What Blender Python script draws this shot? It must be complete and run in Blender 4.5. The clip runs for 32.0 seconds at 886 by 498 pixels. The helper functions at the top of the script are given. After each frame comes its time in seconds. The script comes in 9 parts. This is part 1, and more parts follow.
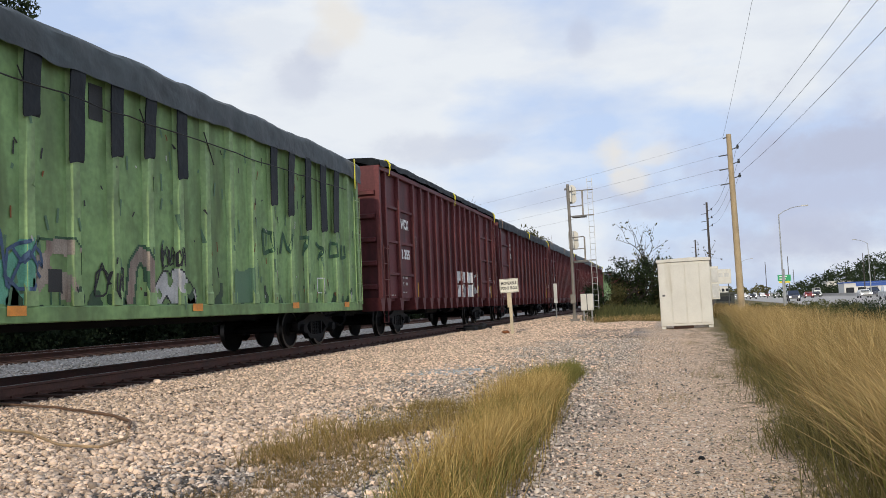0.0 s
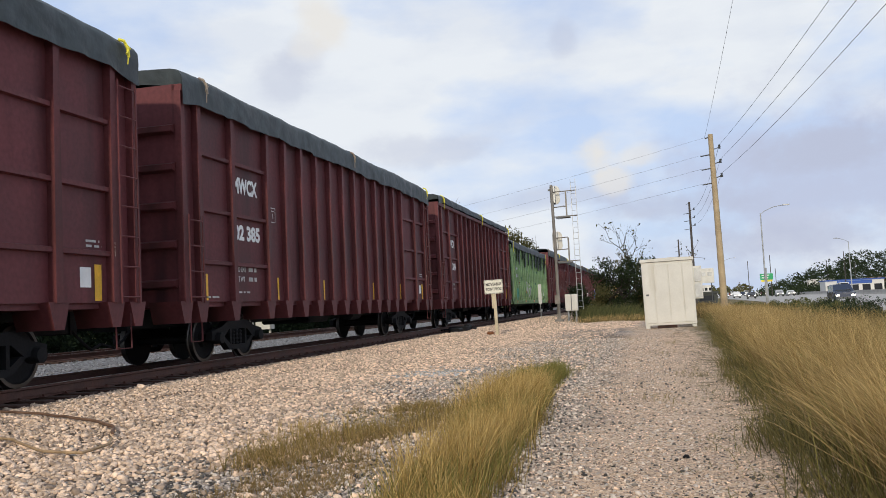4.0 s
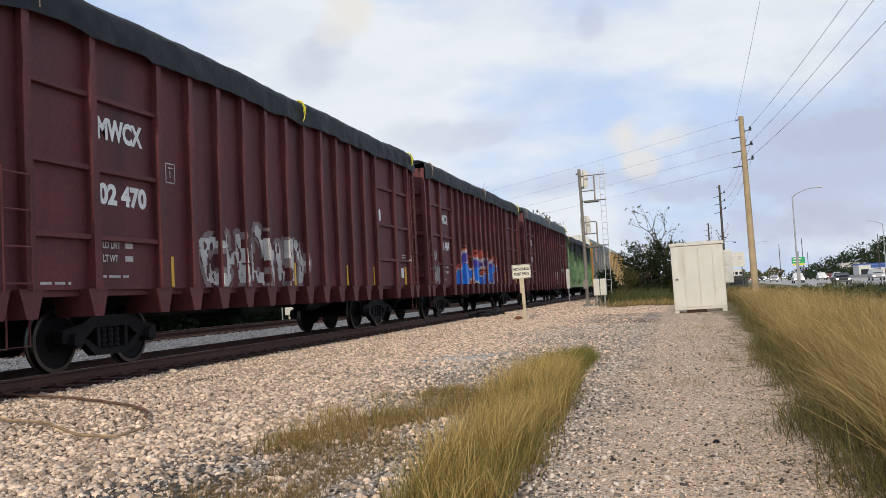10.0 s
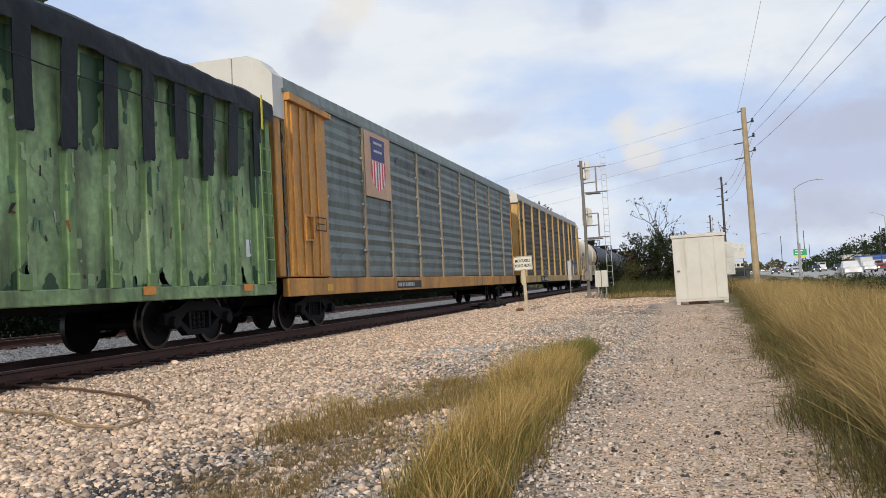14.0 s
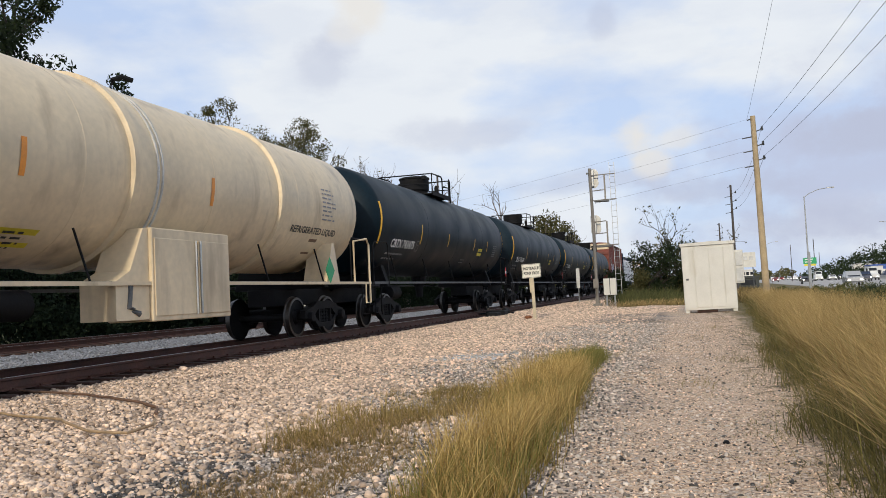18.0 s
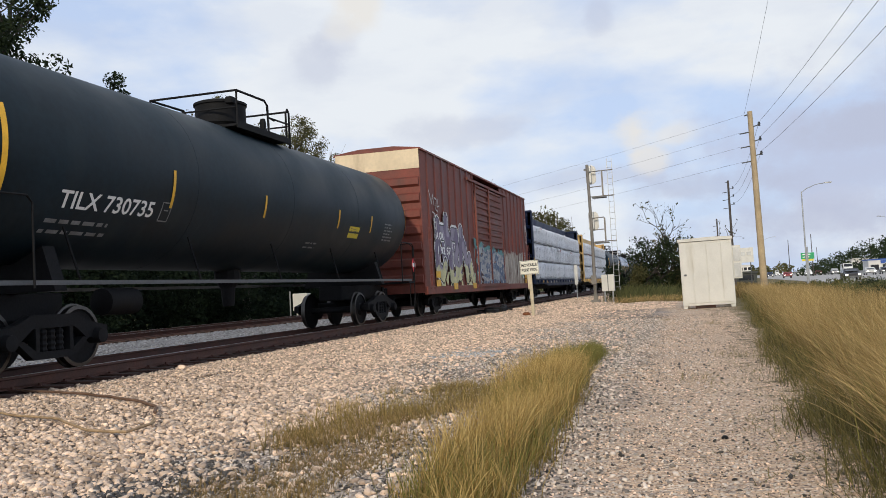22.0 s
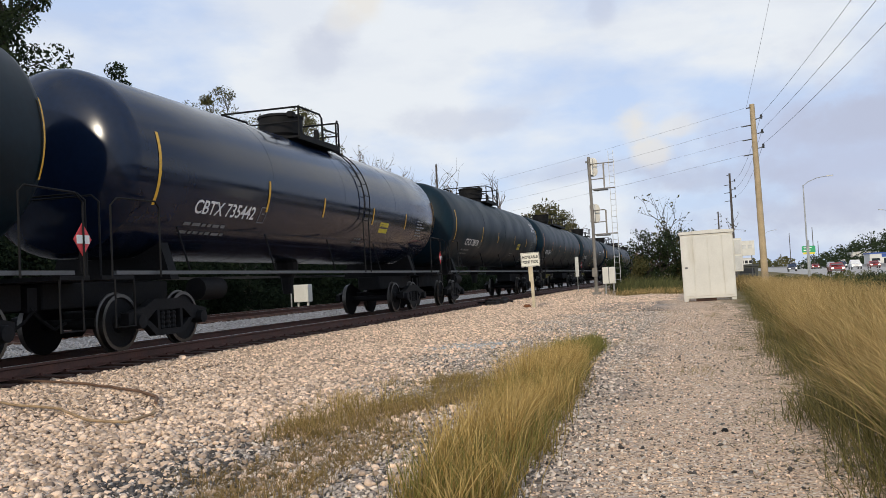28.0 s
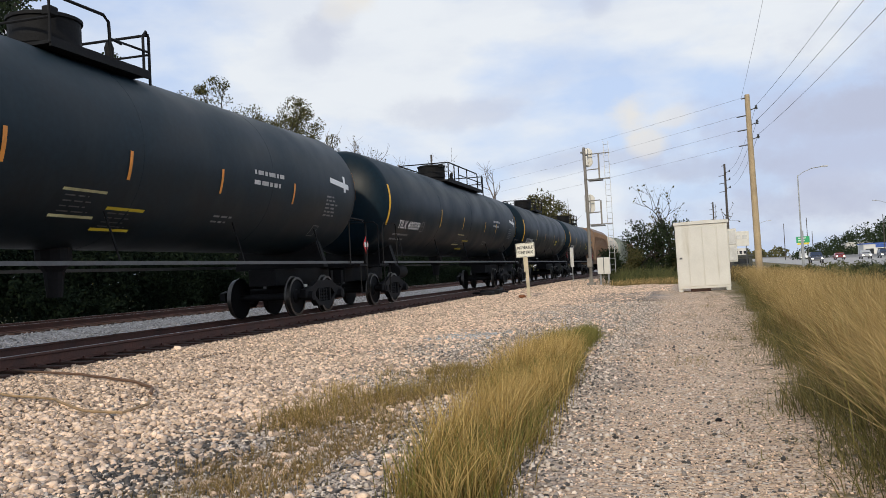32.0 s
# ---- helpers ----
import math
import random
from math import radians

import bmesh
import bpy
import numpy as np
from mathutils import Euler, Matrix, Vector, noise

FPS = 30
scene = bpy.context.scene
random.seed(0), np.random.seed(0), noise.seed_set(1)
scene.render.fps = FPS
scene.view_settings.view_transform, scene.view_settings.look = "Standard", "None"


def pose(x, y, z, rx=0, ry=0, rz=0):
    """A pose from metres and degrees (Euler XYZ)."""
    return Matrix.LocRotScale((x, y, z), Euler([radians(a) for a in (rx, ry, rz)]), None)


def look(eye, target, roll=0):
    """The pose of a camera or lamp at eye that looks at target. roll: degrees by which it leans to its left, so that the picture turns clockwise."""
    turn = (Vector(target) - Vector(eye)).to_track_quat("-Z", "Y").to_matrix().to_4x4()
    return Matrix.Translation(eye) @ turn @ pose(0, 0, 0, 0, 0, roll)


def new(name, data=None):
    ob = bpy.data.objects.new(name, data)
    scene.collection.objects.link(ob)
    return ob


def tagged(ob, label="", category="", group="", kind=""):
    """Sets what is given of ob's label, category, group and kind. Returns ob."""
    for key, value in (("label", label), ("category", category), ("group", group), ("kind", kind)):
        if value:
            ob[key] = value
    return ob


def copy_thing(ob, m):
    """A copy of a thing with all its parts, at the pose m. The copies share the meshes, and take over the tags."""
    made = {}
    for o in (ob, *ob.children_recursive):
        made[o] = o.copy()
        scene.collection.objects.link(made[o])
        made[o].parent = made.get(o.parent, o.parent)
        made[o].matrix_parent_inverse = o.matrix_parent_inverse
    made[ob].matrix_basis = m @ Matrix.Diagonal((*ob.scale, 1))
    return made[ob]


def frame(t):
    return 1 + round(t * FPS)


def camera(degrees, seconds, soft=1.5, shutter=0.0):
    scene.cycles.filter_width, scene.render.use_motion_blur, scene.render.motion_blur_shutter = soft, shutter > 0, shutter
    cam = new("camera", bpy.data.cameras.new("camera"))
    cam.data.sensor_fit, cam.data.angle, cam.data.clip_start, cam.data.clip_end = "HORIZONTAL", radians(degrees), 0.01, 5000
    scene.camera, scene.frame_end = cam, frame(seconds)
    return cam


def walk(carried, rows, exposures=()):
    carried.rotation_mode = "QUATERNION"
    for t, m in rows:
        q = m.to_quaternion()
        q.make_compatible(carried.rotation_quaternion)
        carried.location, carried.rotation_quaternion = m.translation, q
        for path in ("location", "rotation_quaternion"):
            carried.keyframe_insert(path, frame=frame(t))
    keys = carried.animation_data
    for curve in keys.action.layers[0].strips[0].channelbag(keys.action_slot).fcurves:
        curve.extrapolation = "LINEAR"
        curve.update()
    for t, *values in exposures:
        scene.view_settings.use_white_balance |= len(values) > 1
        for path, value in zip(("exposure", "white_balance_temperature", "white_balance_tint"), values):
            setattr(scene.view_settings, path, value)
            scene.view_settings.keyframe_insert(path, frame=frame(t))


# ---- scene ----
cam = camera(54.5, 32.0, 0.8)
EYE = (0.0, 0.0, 1.05)
# seconds and the turn of the hand-held camera, degrees
PATH = [
    (0, 93.866, 2.364, 14.363),
    (0.5, 93.842, 2.410, 14.174),
    (1, 93.719, 2.524, 14.016),
    (1.5, 93.768, 2.881, 13.944),
    (2, 93.730, 2.923, 13.900),
    (2.5, 93.663, 2.894, 13.851),
    (3, 93.681, 2.797, 13.577),
    (3.5, 93.784, 2.800, 13.400),
    (5.5, 94.197, 3.214, 13.269),
    (6, 94.014, 3.343, 13.241),
    (6.5, 93.903, 3.617, 13.533),
    (7, 93.881, 3.589, 13.826),
    (7.5, 93.813, 3.401, 14.261),
    (8, 93.616, 3.349, 14.844),
    (8.5, 93.509, 3.280, 15.075),
    (9, 93.383, 3.094, 15.096),
    (9.5, 93.336, 3.059, 15.107),
    (10, 93.027, 3.070, 15.206),
    (10.5, 92.915, 2.999, 15.019),
    (11, 92.991, 2.993, 15.024),
    (11.5, 93.160, 3.129, 15.164),
    (12, 93.277, 3.312, 15.213),
    (12.5, 93.154, 3.254, 15.388),
    (13, 92.925, 3.067, 15.383),
    (13.5, 92.595, 2.992, 15.202),
    (14, 92.477, 3.034, 15.304),
    (14.5, 92.708, 2.925, 15.394),
    (16.5, 92.798, 2.996, 15.850),
    (17, 92.526, 2.880, 15.782),
    (17.5, 92.803, 2.755, 15.787),
    (18, 92.985, 2.782, 15.850),
    (18.5, 92.970, 2.681, 15.942),
    (19, 93.082, 2.525, 15.960),
    (19.5, 93.140, 2.550, 15.828),
    (20, 93.454, 2.745, 15.893),
    (20.5, 93.523, 2.875, 16.056),
    (21, 93.305, 2.917, 16.052),
    (21.5, 93.069, 2.999, 16.000),
    (22, 92.788, 3.113, 15.730),
    (22.5, 92.679, 3.200, 15.602),
    (23, 92.574, 3.156, 15.698),
    (23.5, 92.440, 3.121, 15.778),
    (24, 92.248, 3.143, 15.698),
    (24.5, 92.211, 3.222, 15.754),
    (25, 92.200, 3.269, 15.640),
    (25.5, 92.176, 3.203, 15.675),
    (27.5, 92.309, 2.983, 15.873),
    (28, 92.245, 2.881, 15.787),
    (28.5, 92.531, 2.927, 15.724),
    (29, 92.471, 3.069, 15.621),
    (29.5, 92.236, 3.052, 15.583),
    (30, 92.080, 3.047, 15.564),
    (30.5, 91.773, 2.881, 15.595),
    (31, 91.447, 2.768, 15.612),
    (31.5, 91.381, 2.816, 15.501),
    (32, 91.593, 2.890, 15.460),
]
walk(cam, [(t, pose(*EYE, a, b, c)) for t, a, b, c in PATH])

# ---- world and light ----
world = bpy.data.worlds.new("sky")
scene.world = world
world.use_nodes = True
nt = world.node_tree
bg = nt.nodes["Background"]
sky = nt.nodes.new("ShaderNodeTexSky")
sky.sky_type, sky.sun_disc = "NISHITA", False
sky.sun_elevation, sky.sun_rotation = radians(24), radians(178)
sky.air_density, sky.dust_density, sky.ozone_density = 1.0, 1.5, 1.0
tc = nt.nodes.new("ShaderNodeTexCoord")


def sky_noise(scale, detail, rough, stretch, shift):
    mp = nt.nodes.new("ShaderNodeMapping")
    mp.inputs["Scale"].default_value = stretch
    mp.inputs["Location"].default_value = shift
    nt.links.new(tc.outputs["Generated"], mp.inputs["Vector"])
    n = nt.nodes.new("ShaderNodeTexNoise")
    n.inputs["Scale"].default_value, n.inputs["Detail"].default_value, n.inputs["Roughness"].default_value = scale, detail, rough
    nt.links.new(mp.outputs[0], n.inputs["Vector"])
    return n.outputs["Fac"]


def sky_ramp(fac, stops):
    r = nt.nodes.new("ShaderNodeValToRGB")
    nt.links.new(fac, r.inputs[0])
    e = r.color_ramp.elements
    while len(e) < len(stops):
        e.new(0.5)
    for k, (p, c) in zip(e, stops):
        k.position, k.color = p, (*c, 1)
    return r.outputs[0]


def sky_mix(fac, a, b, kind="MIX"):
    m = nt.nodes.new("ShaderNodeMix")
    m.data_type, m.blend_type = "RGBA", kind
    if hasattr(fac, "links"):
        nt.links.new(fac, m.inputs["Factor"])
    else:
        m.inputs["Factor"].default_value = fac
    for s, v in ((m.inputs[6], a), (m.inputs[7], b)):
        if hasattr(v, "links"):
            nt.links.new(v, s)
        else:
            s.default_value = (*v, 1)
    return m.outputs[2]


# a thin bright veil with blue showing through, lilac-grey banks low down and a few creamy puffs
def sky_mask(way, size, sharp, lumps, edge=1.0):
    """A cloud of uneven outline around one direction."""
    nrm = nt.nodes.new("ShaderNodeVectorMath")
    nrm.operation = "NORMALIZE"
    nt.links.new(tc.outputs["Generated"], nrm.inputs[0])
    off = nt.nodes.new("ShaderNodeVectorMath")
    off.operation = "SUBTRACT"
    nt.links.new(nrm.outputs[0], off.inputs[0])
    off.inputs[1].default_value = way
    sc = nt.nodes.new("ShaderNodeVectorMath")
    sc.operation = "DIVIDE"
    nt.links.new(off.outputs[0], sc.inputs[0])
    sc.inputs[1].default_value = size
    ln = nt.nodes.new("ShaderNodeVectorMath")
    ln.operation = "LENGTH"
    nt.links.new(sc.outputs[0], ln.inputs[0])
    ad = nt.nodes.new("ShaderNodeMath")
    ad.operation = "MULTIPLY_ADD"
    nt.links.new(lumps, ad.inputs[0])
    ad.inputs[1].default_value = 3.4 * edge
    nt.links.new(ln.outputs["Value"], ad.inputs[2])
    mr = nt.nodes.new("ShaderNodeMapRange")
    mr.interpolation_type = "SMOOTHSTEP"
    nt.links.new(ad.outputs[0], mr.inputs[0])
    mid = 1.7 * edge + 0.75
    mr.inputs[1].default_value, mr.inputs[2].default_value = mid + sharp, mid - sharp
    return mr.outputs[0]


def sky_scale(fac, k):
    m = nt.nodes.new("ShaderNodeMath")
    m.operation = "MULTIPLY"
    nt.links.new(fac, m.inputs[0])
    m.inputs[1].default_value = k
    return m.outputs[0]


cover = sky_ramp(sky_noise(2.6, 7, 0.52, (1.0, 1.0, 2.2), (3.1, 0.4, 1.2)), [(0.44, (0, 0, 0)), (0.57, (1, 1, 1))])
banks = sky_ramp(sky_noise(4.6, 8, 0.56, (1.0, 1.0, 3.0), (0.7, 5.2, 0.3)), [(0.48, (0, 0, 0)), (0.62, (1, 1, 1))])
lumps = sky_noise(13.0, 8, 0.6, (1.0, 1.0, 1.4), (2.0, 1.0, 4.0))
lifted = sky_mix(1.0, sky.outputs[0], (1.2, 1.2, 1.25), "MULTIPLY")
veiled = sky_mix(0.84, lifted, (5.6, 6.8, 9.2))
skyc = sky_mix(cover, veiled, (8.0, 8.4, 8.9))
skyc = sky_mix(sky_scale(banks, 0.30), skyc, (5.9, 6.5, 7.8))
low = sky_mask((0.20, 0.97, 0.10), (0.20, 0.3, 0.08), 0.75, lumps)
skyc = sky_mix(sky_scale(low, 0.70), skyc, (5.0, 5.3, 6.8))
# way, size, strength: grey undersides, then creamy sunlit puffs
for way, size, k in (((-0.225, 0.957, 0.182), (0.09, 0.2, 0.022), 0.42), ((-0.379, 0.888, 0.262), (0.034, 0.1, 0.030), 0.38), ((-0.355, 0.888, 0.286), (0.028, 0.1, 0.03), 0.35), ((-0.072, 0.953, 0.294), (0.020, 0.1, 0.022), 0.40),
                     ((0.194, 0.970, 0.147), (0.07, 0.2, 0.026), 0.75), ((0.033, 0.994, 0.100), (0.10, 0.2, 0.018), 0.55), ((0.156, 0.986, 0.055), (0.12, 0.2, 0.022), 0.55), ((-0.11, 0.985, 0.120), (0.10, 0.2, 0.016), 0.45)):
    skyc = sky_mix(sky_scale(sky_mask(way, size, 0.40, lumps, 0.55), k), skyc, (4.9, 5.3, 6.7))
for way, size, k in (((-0.330, 0.885, 0.327), (0.030, 0.1, 0.034), 0.80), ((-0.350, 0.888, 0.300), (0.022, 0.1, 0.022), 0.5), ((-0.044, 0.985, 0.167), (0.030, 0.1, 0.030), 0.85), ((-0.030, 0.991, 0.136), (0.026, 0.1, 0.018), 0.7), ((-0.005, 0.985, 0.160), (0.03, 0.1, 0.016), 0.5)):
    skyc = sky_mix(sky_scale(sky_mask(way, size, 0.36, lumps, 0.55), k), skyc, (8.0, 7.75, 7.35))
nt.links.new(skyc, bg.inputs[0])
bg.inputs[1].default_value = 0.102
sun = new("sun", bpy.data.lights.new("sun", "SUN"))
sun.data.energy, sun.data.angle, sun.data.color = 2.3, radians(2), (1.0, 0.88, 0.70)
sun.matrix_world = look((1.2, -40, 17.8), (0, 0, 0))
scene.view_settings.exposure = 0.0


# ---- materials ----
def surface(name, col, rough=0.7, metal=0.0, var=0.25, scale=1.5, fine=40.0, bump=0.15, dirt=None, dirt_amount=0.0, streak=1.0, per_object=0.0, per_island=0.0, spec=0.5):
    """A painted or natural surface: a base colour with slow and fine variation, streaks of dirt and a fine relief."""
    m = bpy.data.materials.new(name)
    m.use_nodes = True
    t = m.node_tree
    b = t.nodes["Principled BSDF"]
    b.inputs["Metallic"].default_value = metal
    b.inputs["Specular IOR Level"].default_value = spec
    co = t.nodes.new("ShaderNodeTexCoord")

    def noise_at(s, d, stretch=(1, 1, 1)):
        mp = t.nodes.new("ShaderNodeMapping")
        mp.inputs["Scale"].default_value = stretch
        t.links.new(co.outputs["Object"], mp.inputs["Vector"])
        n = t.nodes.new("ShaderNodeTexNoise")
        n.inputs["Scale"].default_value, n.inputs["Detail"].default_value = s, d
        t.links.new(mp.outputs[0], n.inputs["Vector"])
        return n.outputs["Fac"]

    def span(fac, a0, a1, b0, b1):
        r = t.nodes.new("ShaderNodeMapRange")
        r.inputs[1].default_value, r.inputs[2].default_value, r.inputs[3].default_value, r.inputs[4].default_value = a0, a1, b0, b1
        t.links.new(fac, r.inputs[0])
        return r.outputs[0]

    def times(a, v):
        x = t.nodes.new("ShaderNodeMix")
        x.data_type, x.blend_type = "RGBA", "MULTIPLY"
        x.inputs["Factor"].default_value = 1.0
        t.links.new(a, x.inputs[6])
        t.links.new(v, x.inputs[7])
        return x.outputs[2]

    base = t.nodes.new("ShaderNodeRGB")
    base.outputs[0].default_value = (*col, 1)
    c = base.outputs[0]
    big, small = noise_at(scale, 4), noise_at(fine, 3)
    c = times(c, span(big, 0.3, 0.7, 1 - var, 1 + var))
    c = times(c, span(small, 0.3, 0.7, 1 - var * 0.5, 1 + var * 0.5))
    if per_object:
        oi = t.nodes.new("ShaderNodeObjectInfo")
        c = times(c, span(oi.outputs["Random"], 0, 1, 1 - per_object, 1 + per_object))
    if per_island:
        gi = t.nodes.new("ShaderNodeNewGeometry")
        c = times(c, span(gi.outputs["Random Per Island"], 0, 1, 1 - per_island, 1 + per_island))
    if dirt:
        dn = noise_at(scale * 2.2, 6, (1, 1, 1 / streak))
        x = t.nodes.new("ShaderNodeMix")
        x.data_type = "RGBA"
        t.links.new(span(dn, 0.62 - dirt_amount * 0.35, 0.80 - dirt_amount * 0.2, 0, 0.9), x.inputs["Factor"])
        t.links.new(c, x.inputs[6])
        x.inputs[7].default_value = (*dirt, 1)
        c = x.outputs[2]
    t.links.new(c, b.inputs["Base Color"])
    t.links.new(span(big, 0.3, 0.7, max(0.05, rough - 0.08), min(1, rough + 0.08)), b.inputs["Roughness"])
    if bump:
        bp = t.nodes.new("ShaderNodeBump")
        bp.inputs["Strength"].default_value, bp.inputs["Distance"].default_value = bump, 0.02
        t.links.new(small, bp.inputs["Height"])
        t.links.new(bp.outputs[0], b.inputs["Normal"])
    return m


def plant(name, col, tip, per=0.35, base=None, rise=(0.0, 0.3), spec=0.25):
    """Leaves and blades: colour varies from piece to piece, greener and darker at the foot, and a little light comes
    through.
    """
    m = bpy.data.materials.new(name)
    m.use_nodes = True
    t = m.node_tree
    b = t.nodes["Principled BSDF"]
    gi = t.nodes.new("ShaderNodeNewGeometry")
    r = t.nodes.new("ShaderNodeMix")
    r.data_type = "RGBA"
    t.links.new(gi.outputs["Random Per Island"], r.inputs["Factor"])
    r.inputs[6].default_value, r.inputs[7].default_value = (*col, 1), (*tip, 1)
    colour = r.outputs[2]
    # foot colour rising to the blade colour; for straw it includes painted shade
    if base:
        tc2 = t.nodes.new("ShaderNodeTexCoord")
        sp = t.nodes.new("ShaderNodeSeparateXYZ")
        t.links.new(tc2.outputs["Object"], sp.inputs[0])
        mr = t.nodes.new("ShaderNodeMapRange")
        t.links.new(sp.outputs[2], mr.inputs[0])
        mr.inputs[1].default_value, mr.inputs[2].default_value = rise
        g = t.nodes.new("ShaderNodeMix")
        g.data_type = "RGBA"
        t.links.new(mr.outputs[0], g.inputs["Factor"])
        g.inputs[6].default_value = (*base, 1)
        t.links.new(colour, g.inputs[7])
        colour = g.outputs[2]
    t.links.new(colour, b.inputs["Base Color"])
    b.inputs["Roughness"].default_value = 0.7
    b.inputs["Specular IOR Level"].default_value = spec
    tr = t.nodes.new("ShaderNodeBsdfTranslucent")
    t.links.new(colour, tr.inputs["Color"])
    mx = t.nodes.new("ShaderNodeMixShader")
    mx.inputs[0].default_value = per
    t.links.new(b.outputs[0], mx.inputs[1])
    t.links.new(tr.outputs[0], mx.inputs[2])
    t.links.new(mx.outputs[0], t.nodes["Material Output"].inputs["Surface"])
    return m


def ground_material():
    """Gravel, packed path and soil, told apart by where they lie; stones as cells of a few centimetres."""
    m = bpy.data.materials.new("gravel_and_soil")
    m.use_nodes = True
    t = m.node_tree
    b = t.nodes["Principled BSDF"]
    b.inputs["Roughness"].default_value = 0.9
    b.inputs["Specular IOR Level"].default_value = 0.2
    co = t.nodes.new("ShaderNodeTexCoord")

    def link(a, s):
        t.links.new(a, s) if hasattr(a, "links") else setattr(s, "default_value", a)

    def mixc(fac, a, c, kind="MIX"):
        x = t.nodes.new("ShaderNodeMix")
        x.data_type, x.blend_type = "RGBA", kind
        link(fac, x.inputs["Factor"])
        for s, v in ((x.inputs[6], a), (x.inputs[7], c)):
            link(v if hasattr(v, "links") else (*v, 1), s)
        return x.outputs[2]

    def ramp(fac, a, c, lo=0.0, hi=1.0):
        x = t.nodes.new("ShaderNodeMapRange")
        x.interpolation_type = "SMOOTHSTEP"
        link(fac, x.inputs[0])
        x.inputs[1].default_value, x.inputs[2].default_value, x.inputs[3].default_value, x.inputs[4].default_value = a, c, lo, hi
        return x.outputs[0]

    def maths(op, a, c):
        x = t.nodes.new("ShaderNodeMath")
        x.operation = op
        link(a, x.inputs[0])
        link(c, x.inputs[1])
        return x.outputs[0]

    def noise_tex(s, d=4):
        n = t.nodes.new("ShaderNodeTexNoise")
        n.inputs["Scale"].default_value, n.inputs["Detail"].default_value = s, d
        t.links.new(co.outputs["Object"], n.inputs["Vector"])
        return n.outputs["Fac"]

    def cells(s):
        v = t.nodes.new("ShaderNodeTexVoronoi")
        v.inputs["Scale"].default_value = s
        t.links.new(co.outputs["Object"], v.inputs["Vector"])
        return v

    sep = t.nodes.new("ShaderNodeSeparateXYZ")
    t.links.new(co.outputs["Object"], sep.inputs[0])
    wob = maths("MULTIPLY", maths("SUBTRACT", noise_tex(0.7), 0.5), 1.3)
    x = maths("ADD", sep.outputs[0], wob)
    c1, c2 = cells(17.0), cells(34.0)
    hue = t.nodes.new("ShaderNodeSeparateColor")
    t.links.new(c1.outputs["Color"], hue.inputs[0])
    hue2 = t.nodes.new("ShaderNodeSeparateColor")
    t.links.new(c2.outputs["Color"], hue2.inputs[0])
    # stone colours lowered for soil and shade showing between the loose stones
    stone = mixc(hue.outputs[0], (0.13, 0.092, 0.066), (0.44, 0.33, 0.25))
    stone = mixc(ramp(hue.outputs[1], 0.8, 0.9), stone, (0.62, 0.60, 0.56))
    stone = mixc(ramp(hue.outputs[2], 0.86, 0.92), stone, (0.20, 0.15, 0.12))
    grey = mixc(hue2.outputs[0], (0.17, 0.14, 0.12), (0.62, 0.52, 0.44))
    grey = mixc(ramp(hue2.outputs[2], 0.74, 0.80), grey, (0.05, 0.046, 0.042))
    c3 = cells(75.0)
    hue3 = t.nodes.new("ShaderNodeSeparateColor")
    t.links.new(c3.outputs["Color"], hue3.inputs[0])
    dirt = mixc(noise_tex(22, 5), (0.43, 0.30, 0.205), (0.66, 0.49, 0.35))
    dirt = mixc(ramp(hue3.outputs[0], 0.74, 0.80), dirt, (0.70, 0.59, 0.47))
    dirt = mixc(ramp(hue3.outputs[1], 0.80, 0.84), dirt, (0.17, 0.12, 0.09))
    # gaps between stones: dark soil with shade painted in
    gap = ramp(c1.outputs["Distance"], 0.38, 0.62)
    stone = mixc(maths("MULTIPLY", gap, 0.85), stone, (0.07, 0.05, 0.036))
    greym = maths("MULTIPLY", ramp(x, -4.3, -3.0), ramp(noise_tex(0.8), 0.34, 0.52))
    col = mixc(greym, stone, grey)
    col = mixc(ramp(x, -1.0, -0.35), col, mixc(maths("MULTIPLY", ramp(noise_tex(1.7), 0.56, 0.72), 0.45), dirt, grey))
    soil = mixc(noise_tex(3), (0.09, 0.075, 0.035), (0.20, 0.16, 0.07))
    col = mixc(maths("MULTIPLY", ramp(x, 0.45, 0.8), ramp(noise_tex(4.0, 6), 0.50, 0.62)), col, (0.15, 0.12, 0.065))
    col = mixc(ramp(x, 1.0, 1.7), col, soil)
    # greasy brown fouling, its colour also deepened for shade under the train
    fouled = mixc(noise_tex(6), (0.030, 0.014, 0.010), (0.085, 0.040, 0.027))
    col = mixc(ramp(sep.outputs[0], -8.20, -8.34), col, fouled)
    # between-track grey is lowered to hold the shadows among its stones
    midb = mixc(hue.outputs[0], (0.10, 0.10, 0.10), (0.33, 0.33, 0.34))
    col = mixc(ramp(sep.outputs[0], -10.9, -11.3), col, midb)
    col = mixc(ramp(x, -20.5, -22.5), col, mixc(noise_tex(2), (0.03, 0.04, 0.012), (0.09, 0.09, 0.03)))
    far_y = ramp(sep.outputs[1], 42, 58)
    col = mixc(maths("MULTIPLY", far_y, ramp(x, -6.0, -4.5)), col, soil)
    col = mixc(1.0, col, mixc(noise_tex(0.35, 6), (0.80, 0.80, 0.80), (1.15, 1.13, 1.1)), "MULTIPLY")
    t.links.new(col, b.inputs["Base Color"])
    bp = t.nodes.new("ShaderNodeBump")
    bp.inputs["Strength"].default_value, bp.inputs["Distance"].default_value = 0.8, 0.03
    hgt = maths("SUBTRACT", maths("MULTIPLY", c2.outputs["Distance"], -0.4), maths("MULTIPLY", c1.outputs["Distance"], 0.8))
    t.links.new(hgt, bp.inputs["Height"])
